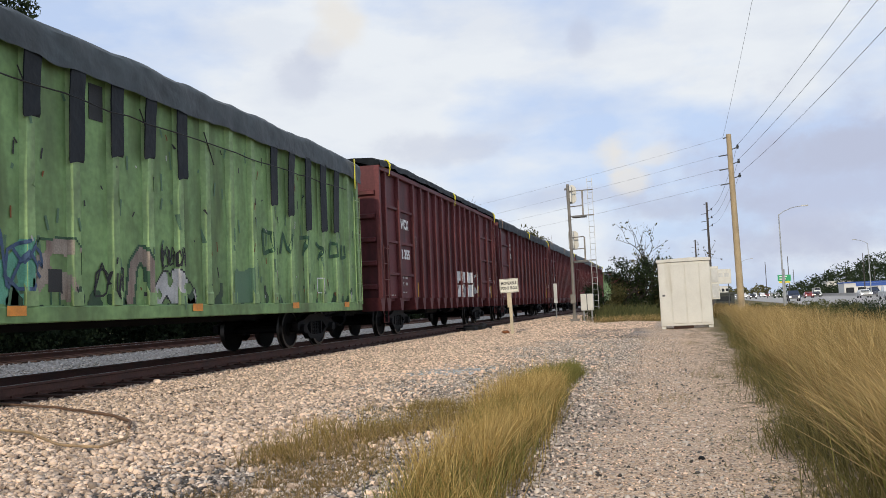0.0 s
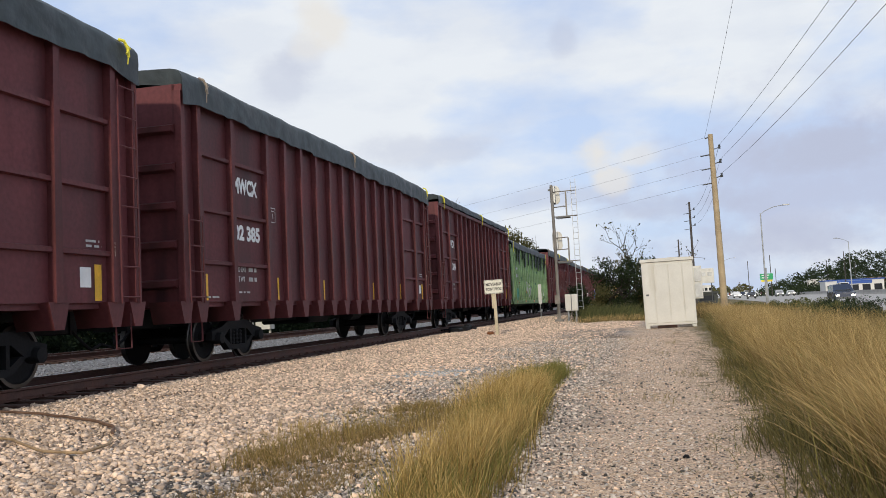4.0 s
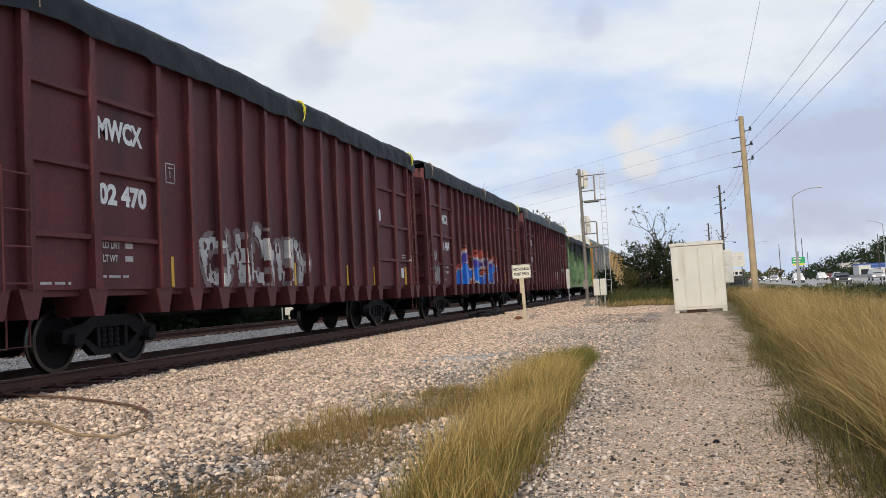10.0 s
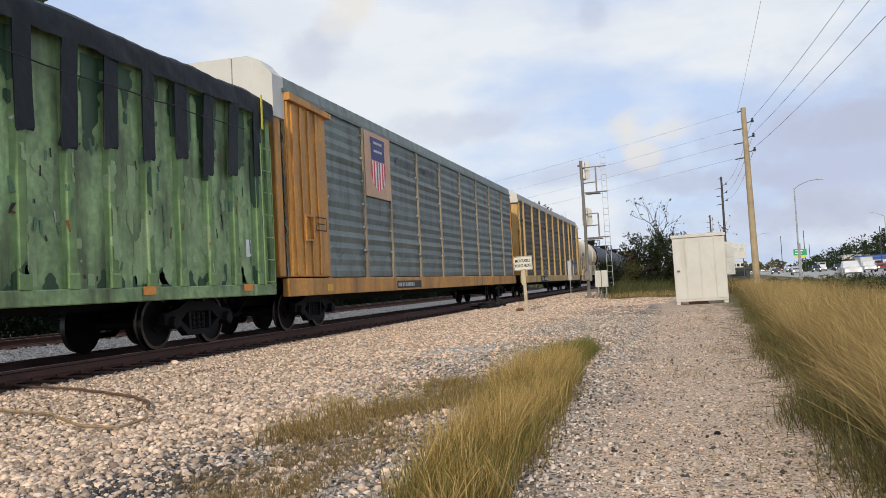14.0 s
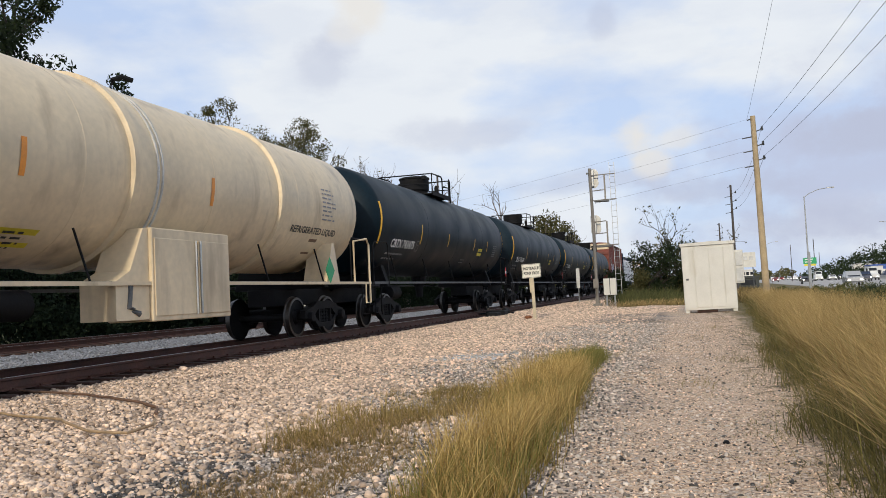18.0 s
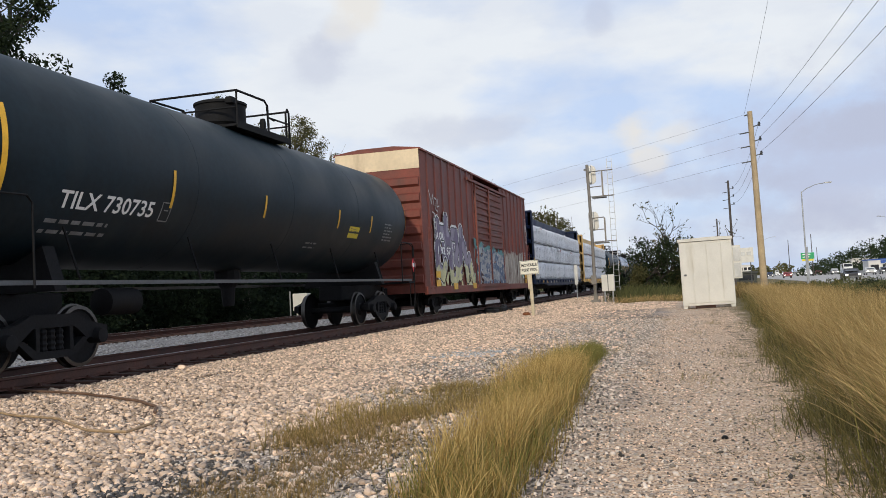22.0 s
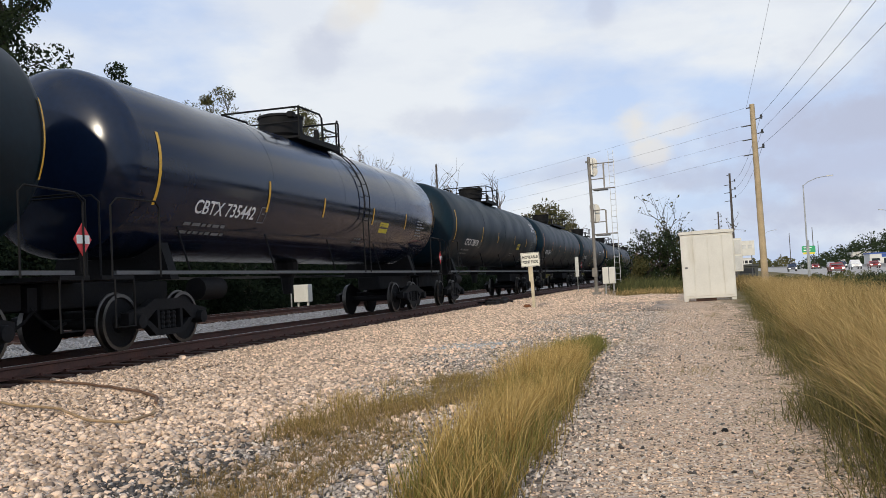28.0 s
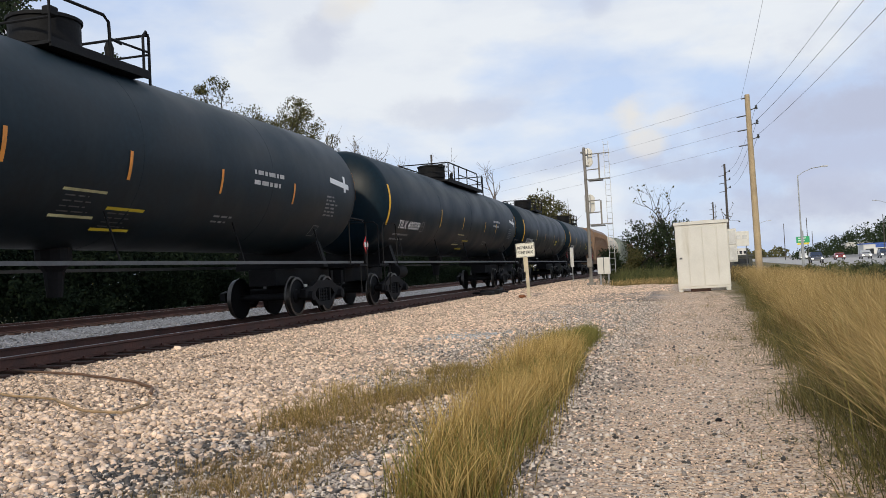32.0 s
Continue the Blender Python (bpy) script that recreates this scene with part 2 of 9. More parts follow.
    t.links.new(bp.outputs[0], b.inputs["Normal"])
    return m


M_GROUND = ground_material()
M_STONE = surface("ballast_stone", (0.615, 0.462, 0.343), 0.85, var=0.25, scale=9, fine=60, bump=0.4, per_island=0.56, spec=0.3)
M_STONE_GREY = surface("grey_gravel", (0.50, 0.43, 0.365), 0.85, var=0.2, scale=9, fine=60, bump=0.3, per_island=0.70, spec=0.3)
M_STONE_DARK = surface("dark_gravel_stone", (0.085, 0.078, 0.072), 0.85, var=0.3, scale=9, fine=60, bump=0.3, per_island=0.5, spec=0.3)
M_STONE_SLATE = surface("slate_gravel_stone", (0.34, 0.36, 0.37), 0.85, var=0.2, scale=9, fine=60, bump=0.3, per_island=0.5, spec=0.3)
# darker grey stone with the between-track shadow put into its colour
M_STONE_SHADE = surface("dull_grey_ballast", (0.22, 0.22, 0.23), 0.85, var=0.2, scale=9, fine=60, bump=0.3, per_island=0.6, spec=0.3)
M_RAIL = surface("rusted_rail", (0.078, 0.032, 0.022), 0.7, var=0.35, scale=2, fine=30)
M_RAIL_TOP = surface("polished_rail_head", (0.45, 0.45, 0.46), 0.32, 1.0, var=0.15, scale=4)
M_TIE = surface("creosoted_timber", (0.046, 0.023, 0.016), 0.9, var=0.4, scale=3, fine=25, bump=0.5)
M_MAROON = surface("oxide_maroon_paint", (0.118, 0.0325, 0.0360), 0.6, var=0.26, scale=0.7, fine=14, bump=0.10, dirt=(0.046, 0.016, 0.017), dirt_amount=0.34, streak=7, per_object=0.12, spec=0.3)
M_MAROON_RIB = surface("oxide_maroon_ribs", (0.122, 0.0335, 0.0360), 0.58, var=0.26, scale=0.7, fine=14, bump=0.10, dirt=(0.062, 0.020, 0.018), dirt_amount=0.32, streak=7, per_object=0.14, spec=0.3)
M_GREEN = surface("faded_green_paint", (0.215, 0.345, 0.135), 0.6, var=0.30, scale=1.1, fine=9, bump=0.14, dirt=(0.10, 0.14, 0.055), dirt_amount=0.46, streak=5, per_object=0.10, spec=0.35)
M_GREEN_GRIMY = surface("grimy_green_paint", (0.25, 0.37, 0.165), 0.6, var=0.4, scale=1.3, fine=10, bump=0.1, dirt=(0.06, 0.07, 0.035), dirt_amount=0.50, streak=6)
# paler copy of the green, carrying the ribs' highlight in its colour
M_GREEN_PALE = surface("green_paint_pale_highlight", (0.27, 0.41, 0.17), 0.6, var=0.3, scale=1.2, fine=12, bump=0.1, dirt=(0.10, 0.10, 0.05), dirt_amount=0.45, streak=8, per_object=0.12)
M_GREEN_WORN = surface("chalky_worn_green", (0.28, 0.38, 0.19), 0.7, var=0.25, scale=2)
M_GREEN_PATCH = surface("grey_green_paint", (0.10, 0.19, 0.105), 0.6, var=0.2, scale=1.2)
M_GREEN_DARK = surface("deep_green", (0.03, 0.075, 0.032), 0.6, var=0.25, scale=0.9, fine=12, bump=0.1, dirt=(0.02, 0.03, 0.02), dirt_amount=0.3, streak=6)
M_TARP = surface("dark_tarpaulin", (0.036, 0.047, 0.052), 0.55, var=0.45, scale=1.6, fine=4.5, bump=1.0)
M_TARP_BLACK = surface("black_tarpaulin", (0.008, 0.0115, 0.0155), 0.6, var=0.5, scale=1.6, fine=4.5, bump=1.0, spec=0.30)
M_BLACK = surface("black_tank_paint", (0.0032, 0.0125, 0.0205), 0.47, var=0.30, scale=0.8, fine=10, bump=0.03, dirt=(0.010, 0.017, 0.021), dirt_amount=0.25, streak=4, per_object=0.2, spec=0.15)
M_GLOSS = surface("glossy_blue_black_paint", (0.006, 0.013, 0.034), 0.16, var=0.2, scale=0.8, fine=10, bump=0.0, spec=0.35)
M_GREYTANK = surface("dusty_dark_grey_paint", (0.0068, 0.0165, 0.0240), 0.50, var=0.3, scale=0.8, fine=10, bump=0.03, dirt=(0.015, 0.025, 0.031), dirt_amount=0.3, streak=4, spec=0.20)
M_UNDER = surface("grimy_running_gear", (0.0085, 0.0088, 0.0100), 0.75, var=0.4, scale=3, fine=25, bump=0.2, spec=0.2)
M_TREAD = surface("worn_wheel_steel", (0.10, 0.095, 0.09), 0.42, 1.0, var=0.2, scale=5)
M_CREAM = surface("cream_tank_paint", (0.68, 0.55, 0.365), 0.45, var=0.12, scale=0.9, fine=9, bump=0.03, dirt=(0.36, 0.27, 0.17), dirt_amount=0.22, streak=5)
M_WHITE = surface("white_marking_paint", (0.80, 0.80, 0.78), 0.6, var=0.08, scale=4)
M_OFFWHITE = surface("off_white_steel", (0.60, 0.59, 0.54), 0.5, var=0.07, scale=1.2, fine=25, bump=0.03, dirt=(0.46, 0.43, 0.36), dirt_amount=0.10, streak=5)
M_YELLOW = surface("yellow_reflector", (0.75, 0.42, 0.03), 0.5, var=0.15, scale=6)
M_ORANGE = surface("orange_reflector", (0.75, 0.28, 0.04), 0.5, var=0.15, scale=6)
M_LIME = surface("lime_strap", (0.66, 0.60, 0.05), 0.6, var=0.2, scale=9)
M_PLACARD = surface("yellow_label", (0.62, 0.50, 0.03), 0.5, var=0.12, scale=6)
M_RED = surface("red_placard", (0.62, 0.05, 0.06), 0.5, var=0.12, scale=6)
M_RACK_ORANGE = surface("armour_orange_paint", (0.55, 0.26, 0.055), 0.55, var=0.22, scale=1.1, fine=12, bump=0.06, dirt=(0.22, 0.11, 0.04), dirt_amount=0.38, streak=6)
M_RACK_TAN = surface("dusty_tan_paint", (0.34, 0.27, 0.18), 0.55, var=0.22, scale=1.1, fine=12, bump=0.06, dirt=(0.2, 0.16, 0.12), dirt_amount=0.4, streak=6)
M_RACK_YELLOW = surface("faded_yellow_paint", (0.56, 0.36, 0.125), 0.55, var=0.2, scale=1.1, fine=12, bump=0.06, dirt=(0.28, 0.18, 0.07), dirt_amount=0.35, streak=6)
M_RACK_GREY = surface("galvanised_panel", (0.165, 0.197, 0.180), 0.55, 0.2, var=0.25, scale=1.2, fine=10, bump=0.05, dirt=(0.10, 0.10, 0.09), dirt_amount=0.32, streak=3, per_object=0.1)
M_RACK_BROWN = surface("sooty_galvanised_panel", (0.092, 0.080, 0.064), 0.6, 0.0, var=0.3, scale=1.0, fine=10, bump=0.05, dirt=(0.045, 0.040, 0.033), dirt_amount=0.42, streak=3, per_object=0.12, spec=0.3)
M_ROOF = surface("corrugated_roof_steel", (0.33, 0.31, 0.28), 0.5, 0.3, var=0.2, scale=1.0, fine=12)
M_BOXRED = surface("boxcar_red_paint", (0.160, 0.0375, 0.0235), 0.6, var=0.26, scale=0.8, fine=12, bump=0.06, dirt=(0.10, 0.035, 0.025), dirt_amount=0.35, streak=8, per_object=0.05)
M_NAVY = surface("navy_blue_paint", (0.006, 0.014, 0.044), 0.5, var=0.25, scale=1.2, fine=12, bump=0.05, dirt=(0.012, 0.013, 0.02), dirt_amount=0.3, spec=0.15)
M_WRAP = surface("white_lumber_wrap", (0.82, 0.82, 0.84), 0.42, var=0.12, scale=2.6, fine=7, bump=0.9, per_object=0.08)
M_WRAP_EDGE = surface("dark_wrap_folds", (0.10, 0.10, 0.11), 0.6, var=0.3, scale=5)
M_LOGO_GREY = surface("grey_print", (0.24, 0.24, 0.26), 0.6, var=0.2, scale=6)
M_PEACH = surface("peach_panel", (0.60, 0.36, 0.22), 0.55, var=0.15, scale=2)
M_BLUE = surface("blue_spray_paint", (0.008, 0.17, 0.66), 0.45, var=0.25, scale=3)
M_SHIELD = surface("shield_blue_paint", (0.022, 0.030, 0.15), 0.5, var=0.15, scale=3)
M_BLUE_DEEP = surface("violet_blue_spray_paint", (0.07, 0.05, 0.36), 0.45, var=0.25, scale=3)
M_PURPLE = surface("purple_spray_paint", (0.13, 0.095, 0.165), 0.5, var=0.3, scale=2)
M_LAVENDER = surface("lavender_grey_spray_paint", (0.25, 0.215, 0.28), 0.5, var=0.3, scale=2)
M_PALE = surface("pale_yellow_spray_paint", (0.52, 0.50, 0.27), 0.5, var=0.3, scale=2)
M_TEAL = surface("teal_spray_paint", (0.06, 0.23, 0.23), 0.5, var=0.3, scale=2)
M_SPRAYRED = surface("red_spray_paint", (0.48, 0.07, 0.04), 0.5, var=0.3, scale=2)
M_SPRAYWHITE = surface("chalky_white_spray", (0.50, 0.49, 0.47), 0.6, var=0.25, scale=3)
M_DIMPRINT = surface("worn_grey_print", (0.20, 0.21, 0.215), 0.6, var=0.3, scale=3)
M_SPRAYGREY = surface("thin_grey_spray", (0.20, 0.15, 0.15), 0.6, var=0.3, scale=3)
M_SPRAYLIGHT = surface("grey_white_wash", (0.30, 0.31, 0.32), 0.6, var=0.3, scale=3)
M_TAIL_PALE = surface("pale_beige_spray", (0.40, 0.35, 0.29), 0.6, var=0.3, scale=3)
M_SPRAYGREEN = surface("dark_green_spray", (0.03, 0.09, 0.04), 0.6, var=0.3, scale=3)
M_SPRAYBLUE = surface("dark_blue_spray", (0.05, 0.09, 0.17), 0.55, var=0.3, scale=3)
M_TEALTAG = surface("mint_spray", (0.12, 0.36, 0.24), 0.55, var=0.3, scale=3)
M_TAIL = surface("grey_beige_spray", (0.30, 0.25, 0.20), 0.6, var=0.35, scale=2, streak=5, dirt=(0.16, 0.08, 0.06), dirt_amount=0.5)
M_RUST = surface("rust", (0.20, 0.075, 0.03), 0.85, var=0.4, scale=5)
M_BROWNCAR = surface("brown_car_paint", (0.17, 0.10, 0.06), 0.6, var=0.2, scale=1)
M_POLE = surface("weathered_pole_wood", (0.40, 0.31, 0.19), 0.85, var=0.22, scale=1.5, fine=30, bump=0.4, dirt=(0.24, 0.18, 0.11), dirt_amount=0.25, streak=9)
M_DARKPOLE = surface("dark_pole_wood", (0.07, 0.06, 0.055), 0.9, var=0.3, scale=2)
M_GALV = surface("galvanised_steel", (0.42, 0.43, 0.43), 0.45, 0.6, var=0.18, scale=2, fine=20)
M_MAST = surface("weathered_mast_steel", (0.20, 0.185, 0.165), 0.6, 0.3, var=0.25, scale=2, fine=20)
M_STEELDARK = surface("dark_steel", (0.10, 0.105, 0.11), 0.5, 0.4, var=0.2, scale=3)
M_POST = surface("pale_wood_post", (0.55, 0.47, 0.33), 0.8, var=0.2, scale=3, fine=25, bump=0.3)
M_SIGN = surface("white_sign_face", (0.74, 0.72, 0.62), 0.5, var=0.08, scale=6)
M_INK = surface("black_lettering", (0.02, 0.02, 0.02), 0.6, var=0.1)
M_SIGNGREEN = surface("green_sign_face", (0.01, 0.32, 0.12), 0.45, var=0.08, scale=2)
M_SIGNYELLOW = surface("yellow_sign_face", (0.72, 0.60, 0.05), 0.45, var=0.08, scale=2)
M_WIRE = surface("weathered_cable", (0.11, 0.11, 0.12), 0.6, var=0.1)
M_ROPE = surface("weathered_rope", (0.33, 0.23, 0.13), 0.9, var=0.3, scale=8)
M_HOSE = surface("brown_hose", (0.14, 0.08, 0.05), 0.8, var=0.3, scale=6)
M_ROAD = surface("pale_concrete_road", (0.36, 0.34, 0.315), 0.85, var=0.12, scale=0.2, fine=5, bump=0.1)
M_CONCRETE = surface("concrete_barrier", (0.36, 0.34, 0.31), 0.85, var=0.15, scale=0.6)
M_BARK = surface("bark", (0.035, 0.029, 0.024), 0.9, var=0.3, scale=3, bump=0.5)
M_BARE = surface("bare_twigs", (0.13, 0.105, 0.09), 0.9, var=0.3, scale=3)
M_LEAF = plant("dark_leaves", (0.012, 0.022, 0.009), (0.042, 0.06, 0.022))
# leaf colour and sheen cut down so the canopy's shade is painted in
M_THICKET = plant("shade_toned_thicket_leaves", (0.006, 0.012, 0.008), (0.020, 0.030, 0.016), 0.1, spec=0.04)
M_LEAF_OLIVE = plant("olive_leaves", (0.055, 0.06, 0.022), (0.13, 0.115, 0.045))
M_LEAF_FRESH = plant("fresh_weeds", (0.05, 0.062, 0.02), (0.15, 0.15, 0.055))
# dark foot colour paints the shade low between the straw stems
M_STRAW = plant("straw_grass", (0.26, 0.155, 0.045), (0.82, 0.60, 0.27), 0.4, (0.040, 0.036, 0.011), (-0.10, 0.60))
M_RIM = plant("dark_olive_grass", (0.06, 0.058, 0.018), (0.25, 0.205, 0.075), 0.3)
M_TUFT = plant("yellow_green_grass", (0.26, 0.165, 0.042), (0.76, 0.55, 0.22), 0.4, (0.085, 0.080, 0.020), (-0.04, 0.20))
M_TUFT_GREEN = plant("green_grass", (0.12, 0.125, 0.03), (0.32, 0.28, 0.085), 0.4)
M_DRY = plant("dry_low_weeds", (0.24, 0.155, 0.06), (0.64, 0.45, 0.20), 0.35, (0.20, 0.135, 0.05), (0.0, 0.06))
M_GLASS = surface("dark_window_glass", (0.015, 0.018, 0.022), 0.08, var=0.05, bump=0)
M_TYRE = surface("tyre_rubber", (0.015, 0.015, 0.015), 0.85, var=0.1)
M_LAMP = bpy.data.materials.new("lit_headlamp")
M_LAMP.use_nodes = True
M_LAMP.node_tree.nodes["Principled BSDF"].inputs["Emission Color"].default_value = (1, 0.93, 0.8, 1)
M_LAMP.node_tree.nodes["Principled BSDF"].inputs["Emission Strength"].default_value = 4.0


# ---- building blocks ----
class Shape:
    """Gathers vertices and faces of one mesh."""

    def __init__(self):
        self.v, self.f = [], []

    def add(self, verts, faces):
        n = len(self.v)
        self.v += [tuple(p) for p in verts]
        self.f += [tuple(i + n for i in q) for q in faces]
        return self

    def box(self, x0, x1, y0, y1, z0, z1, c=0.0):
        """A box; with c its upright and lengthwise edges are chamfered."""
        if c <= 0:
            p = [(x, y, z) for z in (z0, z1) for y in (y0, y1) for x in (x0, x1)]
            return self.add(p, [(0, 2, 3, 1), (4, 5, 7, 6), (0, 1, 5, 4), (2, 6, 7, 3), (0, 4, 6, 2), (1, 3, 7, 5)])
        ring = [(x0 + c, y0), (x1 - c, y0), (x1, y0 + c), (x1, y1 - c), (x1 - c, y1), (x0 + c, y1), (x0, y1 - c), (x0, y0 + c)]
        inn = [(x0 + 2 * c, y0 + c), (x1 - 2 * c, y0 + c), (x1 - c, y0 + 2 * c), (x1 - c, y1 - 2 * c), (x1 - 2 * c, y1 - c), (x0 + 2 * c, y1 - c), (x0 + c, y1 - 2 * c), (x0 + c, y0 + 2 * c)]
        p = [(x, y, z0) for x, y in inn] + [(x, y, z0 + c) for x, y in ring] + [(x, y, z1 - c) for x, y in ring] + [(x, y, z1) for x, y in inn]
        f = [tuple(range(7, -1, -1)), tuple(range(24, 32))]
        for k in range(3):
            f += [(k * 8 + i, k * 8 + (i + 1) % 8, k * 8 + 8 + (i + 1) % 8, k * 8 + 8 + i) for i in range(8)]
        return self.add(p, f)

    def prism(self, poly, axis, a, b):
        """A polygon pushed along an axis from a to b; poly holds the two other coordinates in order."""
        def at(p, w):
            return (w, p[0], p[1]) if axis == "x" else (p[0], w, p[1]) if axis == "y" else (p[0], p[1], w)
        n = len(poly)
        return self.add([at(p, a) for p in poly] + [at(p, b) for p in poly],
                        [tuple(range(n - 1, -1, -1)), tuple(range(n, 2 * n))] + [(i, (i + 1) % n, n + (i + 1) % n, n + i) for i in range(n)])

    def tube(self, pts, r, seg=6, r1=None, caps=True):
        pts = [Vector(p) for p in pts]
        n = len(pts)
        rings = []
        for i, p in enumerate(pts):
            d = (pts[min(i + 1, n - 1)] - pts[max(i - 1, 0)]).normalized()
            u = d.cross(Vector((0, 0, 1)) if abs(d.z) < 0.9 else Vector((1, 0, 0))).normalized()
            w = d.cross(u)
            rr = r if r1 is None else r + (r1 - r) * i / max(1, n - 1)
            rings += [tuple(p + (u * math.cos(k * math.tau / seg) + w * math.sin(k * math.tau / seg)) * rr) for k in range(seg)]
        f = []
        for i in range(n - 1):
            f += [(i * seg + k, i * seg + (k + 1) % seg, (i + 1) * seg + (k + 1) % seg, (i + 1) * seg + k) for k in range(seg)]
        if caps:
            f += [tuple(range(seg - 1, -1, -1)), tuple(range((n - 1) * seg, n * seg))]
        return self.add(rings, f)

    def lathe(self, profile, seg, axis="z", at=(0, 0, 0)):
        """Spins (radius, height) pairs about an axis."""
        p = []
        for r, h in profile:
            for k in range(seg):
                a = k * math.tau / seg
                c, s = r * math.cos(a), r * math.sin(a)
                q = (c, s, h) if axis == "z" else (h, c, s) if axis == "x" else (c, h, s)
                p.append((q[0] + at[0], q[1] + at[1], q[2] + at[2]))
        f = []
        m = len(profile)
        for i in range(m - 1):
            f += [(i * seg + k, i * seg + (k + 1) % seg, (i + 1) * seg + (k + 1) % seg, (i + 1) * seg + k) for k in range(seg)]
        f += [tuple(range(seg - 1, -1, -1)), tuple(range((m - 1) * seg, m * seg))]
        return self.add(p, f)

    def mesh(self, name, smooth=False):
        me = bpy.data.meshes.new(name)
        me.from_pydata(self.v, [], self.f)
        bm = bmesh.new()
        bm.from_mesh(me)
        bmesh.ops.recalc_face_normals(bm, faces=bm.faces)
        bm.to_mesh(me)
        bm.free()
        if smooth:
            me.polygons.foreach_set("use_smooth", [True] * len(me.polygons))
            me.set_sharp_from_angle(angle=radians(35))
        return me


STORE = {}


def part(name, data, material, parent=None, label="", at=(0, 0, 0), turn=(0, 0, 0), smooth=False):
    """Links a Shape or a mesh as one object under its thing or part."""
    me = data.mesh(name, smooth) if isinstance(data, Shape) else data
    if not me.materials:
        me.materials.append(material)
    ob = new(name, me)
    ob.parent = parent
    ob.location = at
    ob.rotation_euler = [radians(a) for a in turn]
    if label:
        tagged(ob, label)
    return ob


def stored(key, make, material, smooth=False):
    """One mesh for alike pieces."""
    if key not in STORE:
        me = make().mesh(str(key), smooth)
        me.materials.append(material)
        STORE[key] = me
    return STORE[key]


def thing(name, label, category, group="", kind=""):
    return tagged(new(name), label, category, group, kind)


def bulk(name, verts, faces, material, parent=None, smooth=False):
    """A large mesh from arrays of vertices and equal faces."""
    me = bpy.data.meshes.new(name)
    k = faces.shape[1]
    me.vertices.add(len(verts))
    me.vertices.foreach_set("co", np.asarray(verts, np.float32).ravel())
    me.loops.add(faces.size)
    me.loops.foreach_set("vertex_index", faces.astype(np.int32).ravel())
    me.polygons.add(len(faces))
    me.polygons.foreach_set("loop_start", np.arange(0, faces.size, k, dtype=np.int32))
    me.polygons.foreach_set("loop_total", np.full(len(faces), k, np.int32))
    if smooth:
        me.polygons.foreach_set("use_smooth", np.ones(len(faces), bool))
    me.update(calc_edges=True)
    me.materials.append(material)
    ob = new(name, me)
    ob.parent = parent
    return ob


def lettering(text, height, spacing=1.0, bold=0.0):
    """Flat letters as triangles in (along, up), starting at the origin, with that cap height."""
    cu = bpy.data.curves.new("letters", "FONT")
    cu.body, cu.size, cu.space_character, cu.offset = text, height / 0.69, spacing, bold
    cu.resolution_u = 3
    ob = new("letters", cu)
    dg = bpy.context.evaluated_depsgraph_get()
    me = bpy.data.meshes.new_from_object(ob.evaluated_get(dg))
    pts = [(v.co.x, v.co.y) for v in me.vertices]
    faces = [tuple(p.vertices) for p in me.polygons]
    bpy.data.objects.remove(ob)
    bpy.data.curves.remove(cu)
    bpy.data.meshes.remove(me)
    return pts, faces


def wave(y, s):
    return noise.noise((y * s, 3.7, 1.3))


# ---- ground ----
RAIL_Z = 0.22


def smooth_step(a, b, v):
    k = np.clip((v - a) / (b - a), 0, 1)
    return k * k * (3 - 2 * k)


def ground_height(x, y):
    x, y = np.asarray(x, float), np.asarray(y, float)
    z = -0.42 * smooth_step(2.5, 9.0, x) - 0.25 * smooth_step(36, 60, y) * smooth_step(-5.5, -3.0, x) * (1 - smooth_step(2.5, 9.0, x))
    z = z - 0.12 * smooth_step(-11.2, -12.2, x) * (1 - smooth_step(-15.8, -16.6, x)) - 0.5 * smooth_step(-20.5, -24, x)
    lumps = 0.025 * np.sin(1.7 * x + 0.6 * y) * np.cos(0.9 * y - 0.8 * x) * (np.abs(x + 14) > 7.2)
    return z + lumps


gx = np.concatenate([[-2500, -1200, -600, -300, -150, -80, -50, -35], np.arange(-28, 14.01, 0.35), [18, 24, 32, 45, 70, 120, 250, 600, 1300, 2500]])
gy = np.concatenate([[-2500, -900, -300, -100, -40, -15, -5], np.arange(0, 60, 0.5), np.arange(60, 140, 4.0), [150, 190, 260, 400, 700, 1300, 2600]])
XX, YY = np.meshgrid(gx, gy)
verts = np.stack([XX, YY, ground_height(XX, YY)], -1).reshape(-1, 3)
nx, ny = len(gx), len(gy)
ii = (np.arange(ny - 1)[:, None] * nx + np.arange(nx - 1)[None]).ravel()
quads = np.stack([ii, ii + 1, ii + nx + 1, ii + nx], 1)
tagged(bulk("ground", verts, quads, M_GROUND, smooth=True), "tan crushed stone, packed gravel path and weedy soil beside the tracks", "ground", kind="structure")


